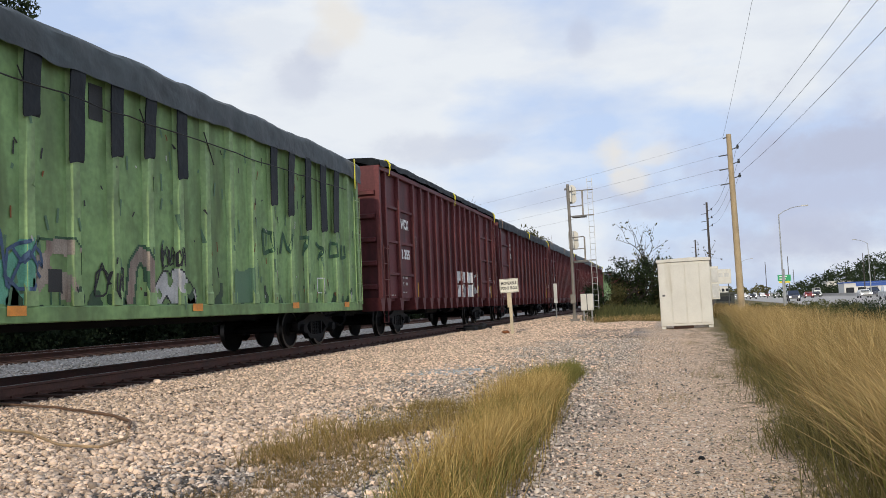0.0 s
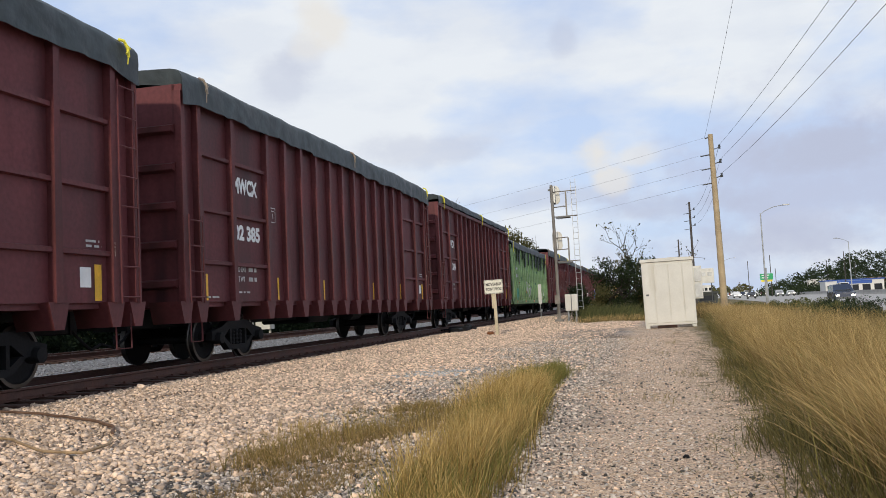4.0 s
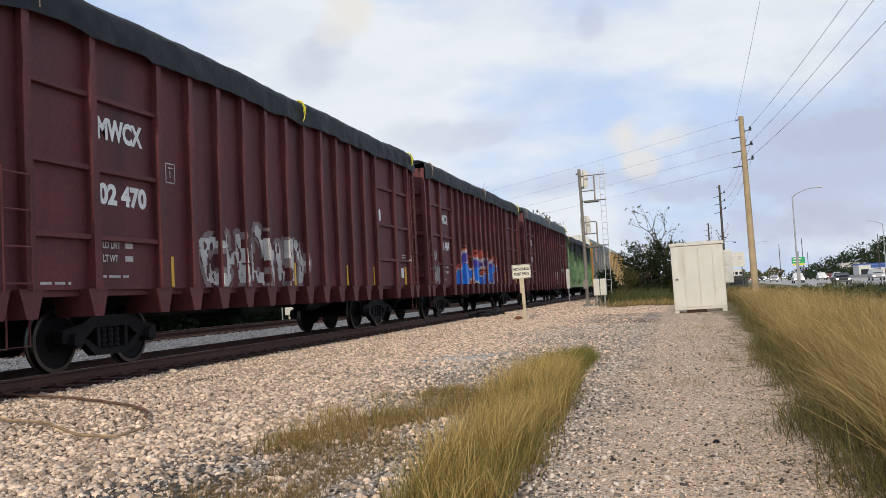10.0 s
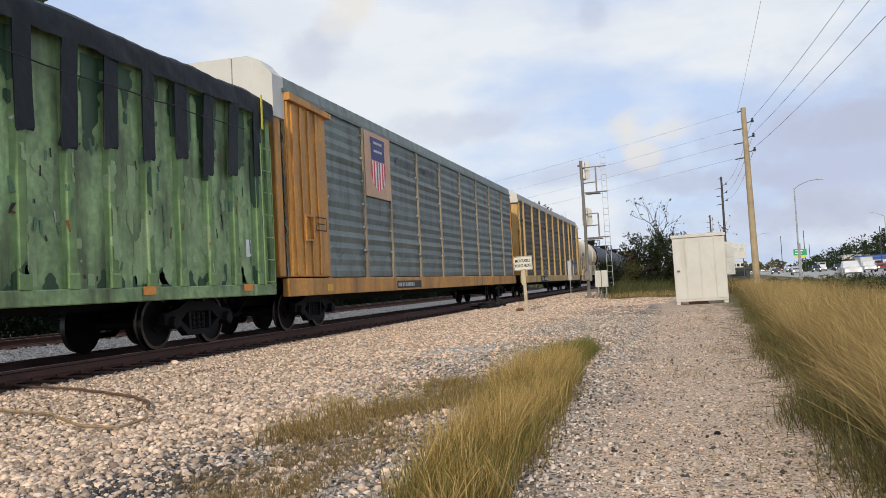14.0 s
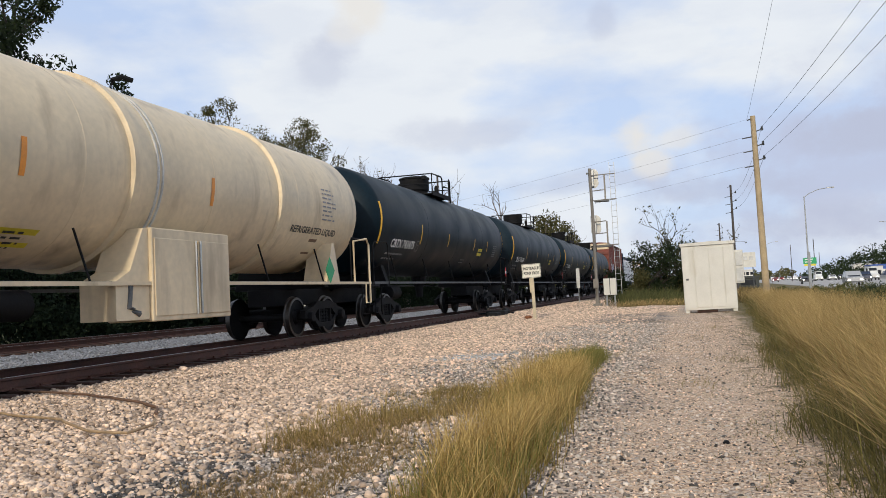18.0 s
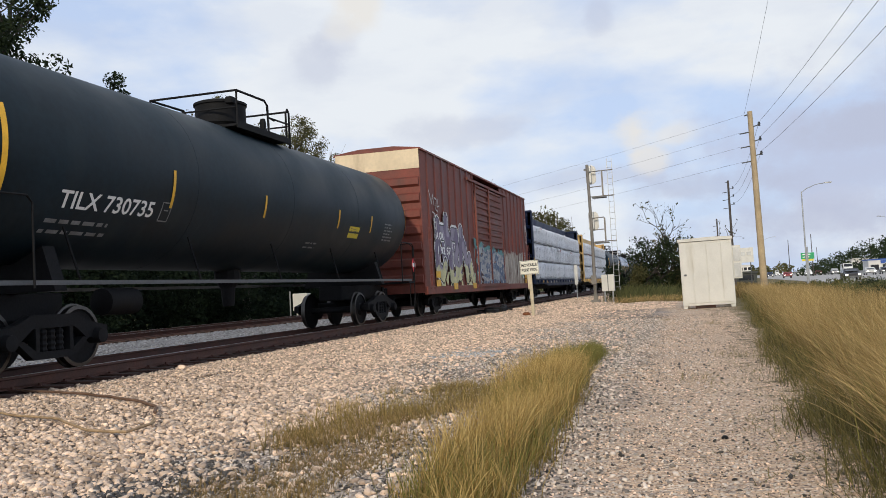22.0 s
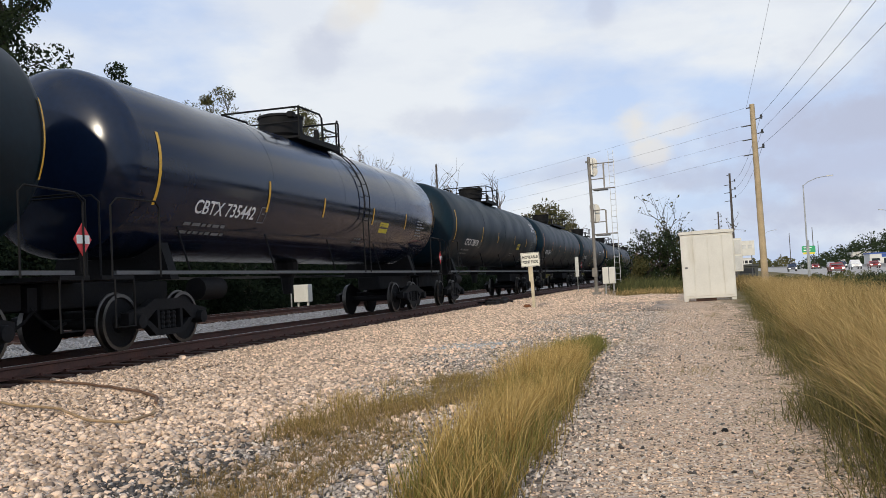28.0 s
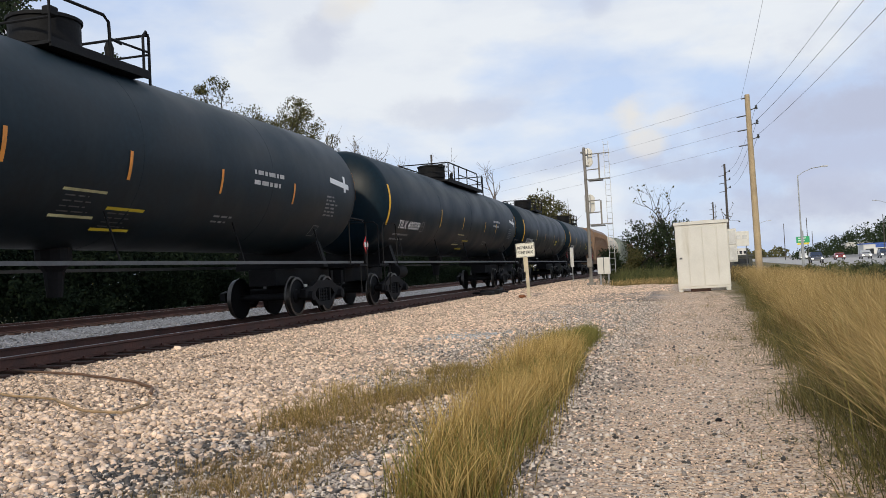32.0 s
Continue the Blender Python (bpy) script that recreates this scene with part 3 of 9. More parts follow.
def scatter(name, material, count, area, size, keep, label, flat=0.7, seed=1):
    """Loose broken stones lying on the ground: every stone an angular lump of its own shape."""
    rng = np.random.default_rng(seed)
    x = rng.uniform(area[0], area[1], count)
    y = area[2] + (area[3] - area[2]) * rng.uniform(0, 1, count) ** 1.5
    ok = keep(x, y, rng)
    x, y = x[ok], y[ok]
    n = len(x)
    g = (1 + 5 ** 0.5) / 2
    ico = np.array([(-1, g, 0), (1, g, 0), (-1, -g, 0), (1, -g, 0), (0, -1, g), (0, 1, g), (0, -1, -g), (0, 1, -g), (g, 0, -1), (g, 0, 1), (-g, 0, -1), (-g, 0, 1)]) / 1.9
    tri = np.array([(0, 11, 5), (0, 5, 1), (0, 1, 7), (0, 7, 10), (0, 10, 11), (1, 5, 9), (5, 11, 4), (11, 10, 2), (10, 7, 6), (7, 1, 8), (3, 9, 4), (3, 4, 2), (3, 2, 6), (3, 6, 8), (3, 8, 9), (4, 9, 5), (2, 4, 11), (6, 2, 10), (8, 6, 7), (9, 8, 1)])
    r = rng.uniform(size[0], size[1], n) * rng.uniform(0.7, 1.25, n)
    p = ico[None] * (1 + rng.uniform(-0.55, 0.45, (n, 12, 1)))
    p = p * np.stack([rng.uniform(0.8, 1.35, n), rng.uniform(0.65, 1.1, n), rng.uniform(flat - 0.2, flat + 0.2, n)], -1)[:, None] * r[:, None, None]
    a, t = rng.uniform(0, math.tau, n), rng.uniform(-0.5, 0.5, n)
    px = p[..., 0] * np.cos(t)[:, None] - p[..., 2] * np.sin(t)[:, None]
    pz = p[..., 0] * np.sin(t)[:, None] + p[..., 2] * np.cos(t)[:, None]
    qx = px * np.cos(a)[:, None] - p[..., 1] * np.sin(a)[:, None] + x[:, None]
    qy = px * np.sin(a)[:, None] + p[..., 1] * np.cos(a)[:, None] + y[:, None]
    qz = pz + ground_height(x, y)[:, None] + (r * 0.25)[:, None]
    v = np.stack([qx, qy, qz], -1).reshape(-1, 3)
    f = (tri[None] + (np.arange(n) * 12)[:, None, None]).reshape(-1, 3)
    return tagged(bulk(name, v, f, material), label, "gravel", kind="stuff")


def in_sight(x, y):
    """The fan of ground before the camera."""
    a = np.degrees(np.arctan2(x, y))
    return (a > -45) & (a < 15)


def grey_band(x, y):
    return np.clip((x + 3.9 + 0.5 * np.sin(0.7 * y) + 0.4 * np.sin(2.1 * y + x)) / 1.2, 0, 1)


scatter("ballast", M_STONE, 98000, (-8.35, -1.0, 3.3, 34), (0.012, 0.030), lambda x, y, g: in_sight(x, y) & (g.uniform(0, 1, len(x)) > 0.85 * grey_band(x, y)) & (x > -8.25 - 0.1 * g.normal(0, 1, len(x))), "sunlit cream and tan crushed ballast stones", seed=3)
scatter("grey_gravel", M_STONE_GREY, 56000, (-5.2, 0.3, 3.3, 24), (0.008, 0.017), lambda x, y, g: in_sight(x, y) & (g.uniform(0, 1, len(x)) < 0.10 + 0.85 * grey_band(x, y) * (1 - np.clip((x + 0.9) / 0.5, 0, 0.95))), "small grey and white gravel along the path edge", seed=4)
# dark stones, also standing in for shadow between the pale ones
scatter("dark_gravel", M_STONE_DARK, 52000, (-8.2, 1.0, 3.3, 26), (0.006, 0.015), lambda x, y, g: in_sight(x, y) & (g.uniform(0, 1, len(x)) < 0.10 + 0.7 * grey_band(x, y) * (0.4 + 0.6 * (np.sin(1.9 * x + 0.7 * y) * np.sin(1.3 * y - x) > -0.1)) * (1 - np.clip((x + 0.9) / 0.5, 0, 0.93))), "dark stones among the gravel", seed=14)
scatter("path_pebbles", M_STONE, 24000, (-1.0, 1.2, 3.3, 26), (0.004, 0.009), lambda x, y, g: in_sight(x, y), "small tan pebbles pressed into the path", seed=5)
scatter("slate_gravel", M_STONE_SLATE, 2600, (-4.6, -2.6, 12.4, 15.2), (0.014, 0.028), lambda x, y, g: g.uniform(0, 1, len(x)) < np.exp(-((x + 3.6) / 0.5) ** 2 - ((y - 13.7) / 0.7) ** 2), "patch of blue-grey stones on the ballast", seed=15)
scatter("far_ballast", M_STONE, 22000, (-8.2, -0.4, 32, 66), (0.022, 0.042), lambda x, y, g: in_sight(x, y) & (x < -1.5 + 1.2 * g.uniform(0, 1, len(x))), "tan ballast stones towards the signal", seed=16)
scatter("dark_pile_stones", M_STONE_DARK, 6500, (-3.9, -2.2, 3.6, 6.0), (0.010, 0.022), lambda x, y, g: g.uniform(0, 1, len(x)) < np.exp(-((x + 3.0) / 0.35) ** 2 - ((y - 4.4) / 0.5) ** 2), "blue-grey dark stones by the low weeds", seed=17)
scatter("path_grit", M_STONE_DARK, 5200, (-1.2, 1.3, 3.4, 20), (0.003, 0.008), lambda x, y, g: in_sight(x, y) & (g.uniform(0, 1, len(x)) < 0.35 + 0.65 * (np.sin(2.3 * x + 1.1 * y) * np.sin(1.7 * y - 0.9 * x) > 0.1)), "dark grit trodden into the path", seed=18)
scatter("between_track_ballast", M_STONE_SHADE, 9000, (-17.0, -10.4, 6, 45), (0.02, 0.035), lambda x, y, g: in_sight(x, y), "pale grey ballast between the two tracks", seed=6)

# ---- tracks ----


def rail_shape(y0, y1):
    prof = [(-0.07, 0.0), (0.07, 0.0), (0.07, 0.015), (0.012, 0.035), (0.012, 0.125), (0.036, 0.138), (0.036, 0.162), (0.030, 0.170), (-0.030, 0.170), (-0.036, 0.162), (-0.036, 0.138), (-0.012, 0.125), (-0.012, 0.035), (-0.07, 0.015)]
    return Shape().prism(prof, "y", y0, y1)


def make_track(x_mid, label, near):
    tr = thing("railway_track", label, "railway track", kind="structure")
    for dx in (-0.755, 0.755):
        rail = part("rail", rail_shape(-150, 1200), M_RAIL, tr, at=(x_mid + dx, 0, 0.05))
        part("rail_head", Shape().box(-0.026, 0.026, -150, 1200, 0.1705, 0.1725), M_RAIL_TOP, rail, "rail head polished bright by wheels")
    tie = stored("tie", lambda: Shape().box(-1.3, 1.3, -0.115, 0.115, -0.16, 0.048, 0.012), M_TIE)
    rng = random.Random(int(-x_mid * 10))
    if near:
        for k in range(170):
            part("tie", tie, M_TIE, tr, at=(x_mid + rng.uniform(-0.05, 0.05), 2 + k * 0.50 + rng.uniform(-0.03, 0.03), 0), turn=(0, 0, rng.uniform(-1, 1)))
        plate = stored("tie_plate", lambda: Shape().box(-0.17, 0.17, -0.09, 0.09, 0.048, 0.058).box(0.09, 0.12, -0.06, -0.03, 0.058, 0.09).box(-0.12, -0.09, 0.03, 0.06, 0.058, 0.09), M_RAIL)
        for k in range(0, 110):
            part("tie_plate", plate, M_RAIL, tr, at=(x_mid + 0.755, 2 + k * 0.50, 0))
    else:
        s = Shape()
        for k in range(200):
            s.box(x_mid - 1.3, x_mid + 1.3, k * 0.55 - 0.11, k * 0.55 + 0.11, -0.16, 0.048)
        tagged(part("ties", s, M_TIE, tr), kind="stuff")
    return tr


make_track(-9.5, "rusty brown railway track on fouled ballast under the train", True)
make_track(-18.05, "second railway track with a bright rail beyond the train", False)

# ---- grass ----


def blades(name, material, roots, height, width, lean, label, seed, wind=(0.25, 0.1), category="grass"):
    """Curved tapering blades standing on the ground, one by one."""
    rng = np.random.default_rng(seed)
    n = len(roots)
    gust = np.sin(2.3 * roots[:, 0] + 0.9 * roots[:, 1] + seed) * np.cos(1.4 * roots[:, 1] - 1.7 * roots[:, 0])
    h = height * rng.uniform(0.55, 1.25, n) * (1 + 0.22 * np.sin(3.1 * roots[:, 0] - 1.9 * roots[:, 1] + 2 * seed))
    a = rng.uniform(0, math.tau, n)
    ln = lean * rng.uniform(0.2, 1.6, n)
    dx, dy = np.cos(a) * ln + wind[0] * (1 + 0.9 * gust), np.sin(a) * ln + wind[1] + 0.22 * gust
    side = rng.uniform(0, math.tau, n)
    sx, sy = np.cos(side) * width, np.sin(side) * width
    z0 = ground_height(roots[:, 0], roots[:, 1]) - 0.02
    rows = []
    for k, (t, w) in enumerate(((0, 1.0), (0.4, 0.9), (0.75, 0.6), (1.0, 0.05))):
        cx, cy = roots[:, 0] + dx * h * t ** 1.8, roots[:, 1] + dy * h * t ** 1.8
        cz = z0 + h * t * (1 - 0.18 * t * (np.abs(dx) + np.abs(dy)))
        rows += [np.stack([cx - sx * w, cy - sy * w, cz], -1), np.stack([cx + sx * w, cy + sy * w, cz], -1)]
    v = np.stack(rows, 1).reshape(-1, 3)
    q = np.array([(0, 1, 3, 2), (2, 3, 5, 4), (4, 5, 7, 6)])
    f = (q[None] + (np.arange(n) * 8)[:, None, None]).reshape(-1, 4)
    return tagged(bulk(name, v, f, material), label, category, kind="stuff")


def clumped(rng, n, centres, spread):
    c = centres[rng.integers(0, len(centres), n)]
    return c + rng.normal(0, 1, (n, 2)) * spread


rng = np.random.default_rng(11)
# the tall strip between ballast and path
t = rng.uniform(0, 1, 520) ** 0.9
sy = 3.5 + 9.4 * t
right = -0.86 - 0.05 * (sy - 4.4)
left = np.where(sy < 9.6, -1.34 - 0.07 * (sy - 4.4), -1.70 + 0.095 * (sy - 9.6))
strip = np.stack([left + (right - left) * rng.uniform(0.02, 0.98, 520) + rng.normal(0, 0.03, 520), sy], -1)
front, back = strip[sy < 10.2], strip[sy >= 9.4]
tuft = front[rng.integers(0, len(front), 70)] + rng.normal(0, 1, (70, 2)) * np.array([0.06, 0.05])
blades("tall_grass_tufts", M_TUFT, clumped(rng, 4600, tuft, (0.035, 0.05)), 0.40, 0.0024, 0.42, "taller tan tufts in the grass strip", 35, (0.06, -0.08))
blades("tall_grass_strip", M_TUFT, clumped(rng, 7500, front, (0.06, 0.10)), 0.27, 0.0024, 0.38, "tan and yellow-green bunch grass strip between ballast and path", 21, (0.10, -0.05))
blades("strip_tip_grass", M_TUFT_GREEN, clumped(rng, 3600, back, (0.05, 0.14)), 0.25, 0.0026, 0.32, "shorter grass where the strip thins out", 32, (0.12, -0.05))
blades("green_grass_bases", M_TUFT_GREEN, clumped(rng, 5200, strip, (0.05, 0.10)), 0.27, 0.0026, 0.30, "greener young blades low in the grass strip", 22, (0.05, 0))
# the low straggling weeds on the ballast side, one loose carpet that joins the strip
q = rng.uniform(0, 1, (420, 2))
along = 3.8 + 5.4 * q[:, 1]
west = np.interp(along, (4.0, 5.0, 6.2, 7.6, 9.4), (-2.75, -2.75, -2.95, -3.05, -2.75)) + 0.16 * np.sin(5 * along) + 0.1 * np.sin(11 * along)
east = np.interp(along, (4.0, 5.4, 6.4, 9.4), (-1.95, -1.95, -1.55, -1.75))
mat = np.stack([west + (east - west) * q[:, 0], along], -1)
bare = np.sin(3.3 * mat[:, 0] + 1.3) * np.sin(2.1 * mat[:, 1] + 0.6)
mat = mat[bare < np.where(mat[:, 1] < 5.2, 0.75, 0.30)]
blades("low_dry_weeds", M_DRY, clumped(rng, 9800, mat, (0.085, 0.11)), 0.100, 0.0022, 0.6, "low brownish dry weeds creeping over the gravel", 23, (0.05, 0))
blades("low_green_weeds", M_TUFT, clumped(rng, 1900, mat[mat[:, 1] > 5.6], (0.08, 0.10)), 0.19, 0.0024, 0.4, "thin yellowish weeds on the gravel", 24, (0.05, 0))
blades("creeping_weeds", M_RIM, clumped(rng, 2200, mat, (0.12, 0.14)), 0.06, 0.003, 0.8, "flat green weeds between the stones", 33, (0, 0))
# straw grass along the right of the path and across the ditch
edge_y = 3.6 + 56 * rng.uniform(0, 1, 1700) ** 1.25
edge = 0.78 + 0.055 * np.maximum(0, edge_y - 8.5) + 0.10 * np.sin(edge_y * 0.9) + 0.06 * np.sin(edge_y * 2.7)
inward = np.abs(rng.normal(0, 1, 1700)) * (0.8 + edge_y * 0.05)
tuss = np.stack([edge + 0.42 + inward, edge_y], -1)
# the far bank, where green weeds take over from the straw
ditch = np.interp(edge_y, (20, 27, 42, 60), (6.2, 5.4, 5.7, 6.4))
tuss = tuss[tuss[:, 0] < ditch]
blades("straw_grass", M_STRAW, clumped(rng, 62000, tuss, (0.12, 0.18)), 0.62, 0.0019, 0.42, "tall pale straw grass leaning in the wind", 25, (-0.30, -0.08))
near = np.concatenate([tuss, tuss[tuss[:, 0] - np.interp(tuss[:, 1], np.sort(edge_y), edge[np.argsort(edge_y)]) < 0.9]])
blades("straw_grass_green", M_TUFT_GREEN, clumped(rng, 15000, near, (0.14, 0.25)), 0.40, 0.003, 0.34, "green blades under the straw grass", 26, (-0.12, 0))
# olive rim blades, kept dark to double as shadow at the straw's edge
rim = np.stack([edge + 0.10 + 0.16 * np.abs(rng.normal(0, 1, 1700)), edge_y], -1)
blades("path_edge_grass", M_RIM, clumped(rng, 15000, rim, (0.10, 0.16)), 0.27, 0.0026, 0.55, "short dark olive grass along the edge of the path", 27, (-0.15, 0))
creep = np.stack([edge - 0.16 - 0.16 * np.abs(rng.normal(0, 1, 1700)), edge_y], -1)[rng.uniform(0, 1, 1700) < 0.16]
blades("path_edge_litter", M_RIM, clumped(rng, 3000, creep, (0.07, 0.10)), 0.055, 0.003, 0.9, "small creeping weeds at the edge of the path", 34, (-0.1, 0))
field = np.stack([rng.uniform(2.6, 7.4, 900), rng.uniform(36, 110, 900)], -1)
field = field[field[:, 0] < 4.6 + field[:, 1] * 0.026]
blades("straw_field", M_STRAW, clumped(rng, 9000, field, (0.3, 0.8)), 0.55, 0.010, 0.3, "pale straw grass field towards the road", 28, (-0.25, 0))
bank = np.stack([rng.uniform(5.2, 13.0, 1500), rng.uniform(24, 95, 1500)], -1)
bank = bank[(bank[:, 0] > np.interp(bank[:, 1], (24, 60, 95), (5.3, 6.3, 7.2))) & (bank[:, 0] < 12.6 + 0.042 * (bank[:, 1] - 60.5))]
blades("bank_grass", M_RIM, clumped(rng, 15000, bank, (0.35, 0.6)), 0.32, 0.009, 0.45, "green and brown grass on the roadside bank", 36, (-0.1, 0))
verge = np.stack([-3.2 + 3.0 * rng.uniform(0, 1, 300), rng.uniform(43, 60, 300)], -1)
blades("verge_grass", M_RIM, clumped(rng, 3200, verge, (0.3, 0.5)), 0.38, 0.010, 0.4, "olive grass before the bushes", 29)
blades("verge_dry_weeds", M_DRY, clumped(rng, 3600, verge, (0.35, 0.5)), 0.34, 0.010, 0.5, "brown dry weeds before the bushes", 37)
blades("verge_weeds", M_LEAF_FRESH, clumped(rng, 5000, verge + np.array([-0.4, 4.0]), (0.4, 0.8)), 0.85, 0.014, 0.4, "fresh green weeds before the bushes", 30)
tufts = np.array([(-1.9, 13.6), (-1.2, 13.2), (0.2, 16.5), (0.55, 12.0), (0.0, 9.2), (0.45, 20.0), (-0.5, 22.5), (0.7, 24.5)])
blades("path_weeds", M_TUFT, clumped(rng, 420, tufts, (0.14, 0.18)), 0.09, 0.003, 0.6, "small dry weeds in the gravel path", 31)

# ---- trees and bushes ----


def leaf_cloud(rng, centres, radii, n, size):
    """Small folded leaves filling uneven clumps."""
    k = rng.integers(0, len(centres), n)
    d = rng.normal(0, 1, (n, 3))
    d /= np.linalg.norm(d, axis=1)[:, None]
    p = centres[k] + d * radii[k][:, None] * rng.uniform(0.15, 1.0, n)[:, None] ** 0.5 * np.array([1, 1, 0.8])
    u = rng.normal(0, 1, (n, 3))
    u /= np.linalg.norm(u, axis=1)[:, None]
    w = np.cross(u, rng.normal(0, 1, (n, 3)))
    w /= np.linalg.norm(w, axis=1)[:, None] + 1e-9
    s = size * rng.uniform(0.6, 1.4, n)[:, None]
    v = np.stack([p - u * s, p + w * s * 0.45, p + u * s, p - w * s * 0.45], 1).reshape(-1, 3)
    return v, (np.arange(n * 4).reshape(-1, 4))


def limbs(rng, shape, base, way, length, radius, depth, tips, spread=0.55, kids=3):
    p, d = Vector(base), Vector(way).normalized()
    pts = [tuple(p)]
    for _ in range(4):
        d = (d + Vector(rng.normal(0, 0.10, 3)) + Vector((0, 0, 0.05))).normalized()
        p = p + d * length / 4
        pts.append(tuple(p))
    shape.tube(pts, radius, 5, radius * 0.55, caps=False)
    tips.append((tuple(p), length))
    if depth > 0:
        for _ in range(kids):
            nd = (d + Vector(rng.normal(0, spread, 3)) + Vector((0, 0, 0.15))).normalized()
            start = Vector(pts[rng.integers(2, 5)])
            limbs(rng, shape, start, nd, length * rng.uniform(0.55, 0.8), radius * 0.5, depth - 1, tips, spread, kids)


def tree(x, y, height, label, seed, leaf=None, leaf_count=3000, leaf_size=0.12, clump=0.9, depth=3, trunk=0.35, lean=(0, 0), name="tree", bark=None, leafy_top=0.0, spread=0.55, skirt=0):
    rng = np.random.default_rng(seed)
    ob = thing(name, label, "tree" if name == "tree" else "bush")
    z = float(ground_height(x, y)) - 0.1
    ob.location = (x, y, z)
    s, tips = Shape(), []
    limbs(rng, s, (0, 0, 0), (lean[0], lean[1], 1), height * trunk, height * 0.022, depth, tips, spread)
    top = max(p[2] for p, _ in tips)
    k = height / top
    s.v = [(a * k, b * k, c * k) for a, b, c in s.v]
    part("trunk", s, bark or M_BARK, ob, smooth=True)
    if leaf:
        pts = np.array([p for p, _ in tips]) * k
        pts = pts[pts[:, 2] >= leafy_top * height]
        if skirt:
            ang, rr = rng.uniform(0, math.tau, skirt), rng.uniform(0.1, 1.0, skirt) * height * 0.36
            pts = np.concatenate([pts, np.stack([np.cos(ang) * rr, np.sin(ang) * rr, rng.uniform(0.2, 0.62, skirt) * height * (1 - 0.4 * rr / (height * 0.36))], -1)])
        rad = np.full(len(pts), clump) * rng.uniform(0.5, 1.2, len(pts))
        v, f = leaf_cloud(rng, pts, rad, leaf_count, leaf_size)
        v[:, 2] = np.maximum(v[:, 2], 0.05)
        bulk("crown", v, f, leaf, ob)
    return ob


tree(-28.0, 29.0, 18.0, "dark-leaved tree overhanging the line beyond the tracks", 5, M_LEAF, 17000, 0.11, 0.75, 4, 0.36, (0.05, -0.05))
tree(-28.0, 33.2, 13.4, "dark leafy tree with a low crown beyond the tracks", 6, M_LEAF, 9000, 0.10, 0.6, 3, 0.4, spread=0.45)
tree(-27.0, 53.5, 14.4, "olive half-bare tree with a thin crown", 7, M_LEAF_OLIVE, 22000, 0.075, 0.75, 4, 0.4, leafy_top=0.5)
tree(-27.5, 50.5, 15.4, "olive half-bare tree with a loose crown", 27, M_LEAF_OLIVE, 13000, 0.075, 0.7, 4, 0.42, leafy_top=0.55, spread=0.7)
tree(-27.5, 56.5, 14.2, "olive half-bare tree with a loose crown", 28, M_LEAF_OLIVE, 9000, 0.075, 0.7, 4, 0.42, leafy_top=0.6, spread=0.7)
tree(-26.0, 47.5, 11.0, "bare-branched tree beyond the tracks", 17, None, depth=4, bark=M_BARE)
tree(-26.0, 65.0, 15.0, "bare-branched tree with fine grey twigs", 8, None, depth=5, bark=M_BARE)
tree(-26.0, 72.0, 15.0, "bare-branched tree with fine grey twigs", 18, None, depth=5, bark=M_BARE)
tree(-26.0, 79.0, 15.2, "bare-branched tree with fine grey twigs", 9, M_LEAF_OLIVE, 120, 0.12, 0.5, depth=5, bark=M_BARE)
tree(-26.0, 104.0, 14.8, "thin bare tree beyond the far track", 10, M_LEAF_OLIVE, 200, 0.14, 0.6, depth=4, bark=M_BARE)
tree(-26.0, 130.0, 19.0, "tall bare tree standing over the train", 12, None, depth=4, bark=M_BARE, trunk=0.42)
for k, (px, py, ph) in enumerate(((-25.5, 148, 13.6), (-24, 160, 14.6), (-22.5, 172, 14.0), (-24.5, 184, 12.5))):
    tree(px, py, ph, "round olive-green tree beyond the far track", 40 + k, M_LEAF_OLIVE, 3600, 0.26, 1.9, 3, 0.4)
for k, (px, py, ph) in enumerate(((-3.0, 55.0, 2.4), (-2.2, 55.5, 3.3), (-1.3, 56.0, 4.0), (-0.2, 56.5, 4.2), (0.9, 57.5, 3.9), (-4.2, 58.5, 2.4))):
    tree(px, py, ph, "tangled dark bush behind the equipment cabinet", 60 + k, M_LEAF if k % 3 else M_LEAF_OLIVE, 4200, 0.075, 0.42, 4, 0.30, name="bush", spread=0.8, skirt=60)
tree(-0.5, 57.0, 6.4, "sparse half-bare shrub rising above the bushes", 70, M_LEAF_OLIVE, 170, 0.10, 0.25, 4, 0.45, name="bush", leafy_top=0.4, spread=0.42)
tree(2.6, 62.0, 5.2, "thin bare sapling by the field", 71, M_LEAF_OLIVE, 60, 0.08, 0.2, 3, 0.5, name="bush", bark=M_BARE)


def hedge(name, label, centres, radius, n, size, material, seed, category="hedge"):
    rng = np.random.default_rng(seed)
    v, f = leaf_cloud(rng, np.asarray(centres, float), np.full(len(centres), radius) * rng.uniform(0.6, 1.3, len(centres)), n, size)
    v[:, 2] = np.maximum(v[:, 2], ground_height(v[:, 0], v[:, 1]))
    return tagged(bulk(name, v, f, material), label, category, kind="stuff")


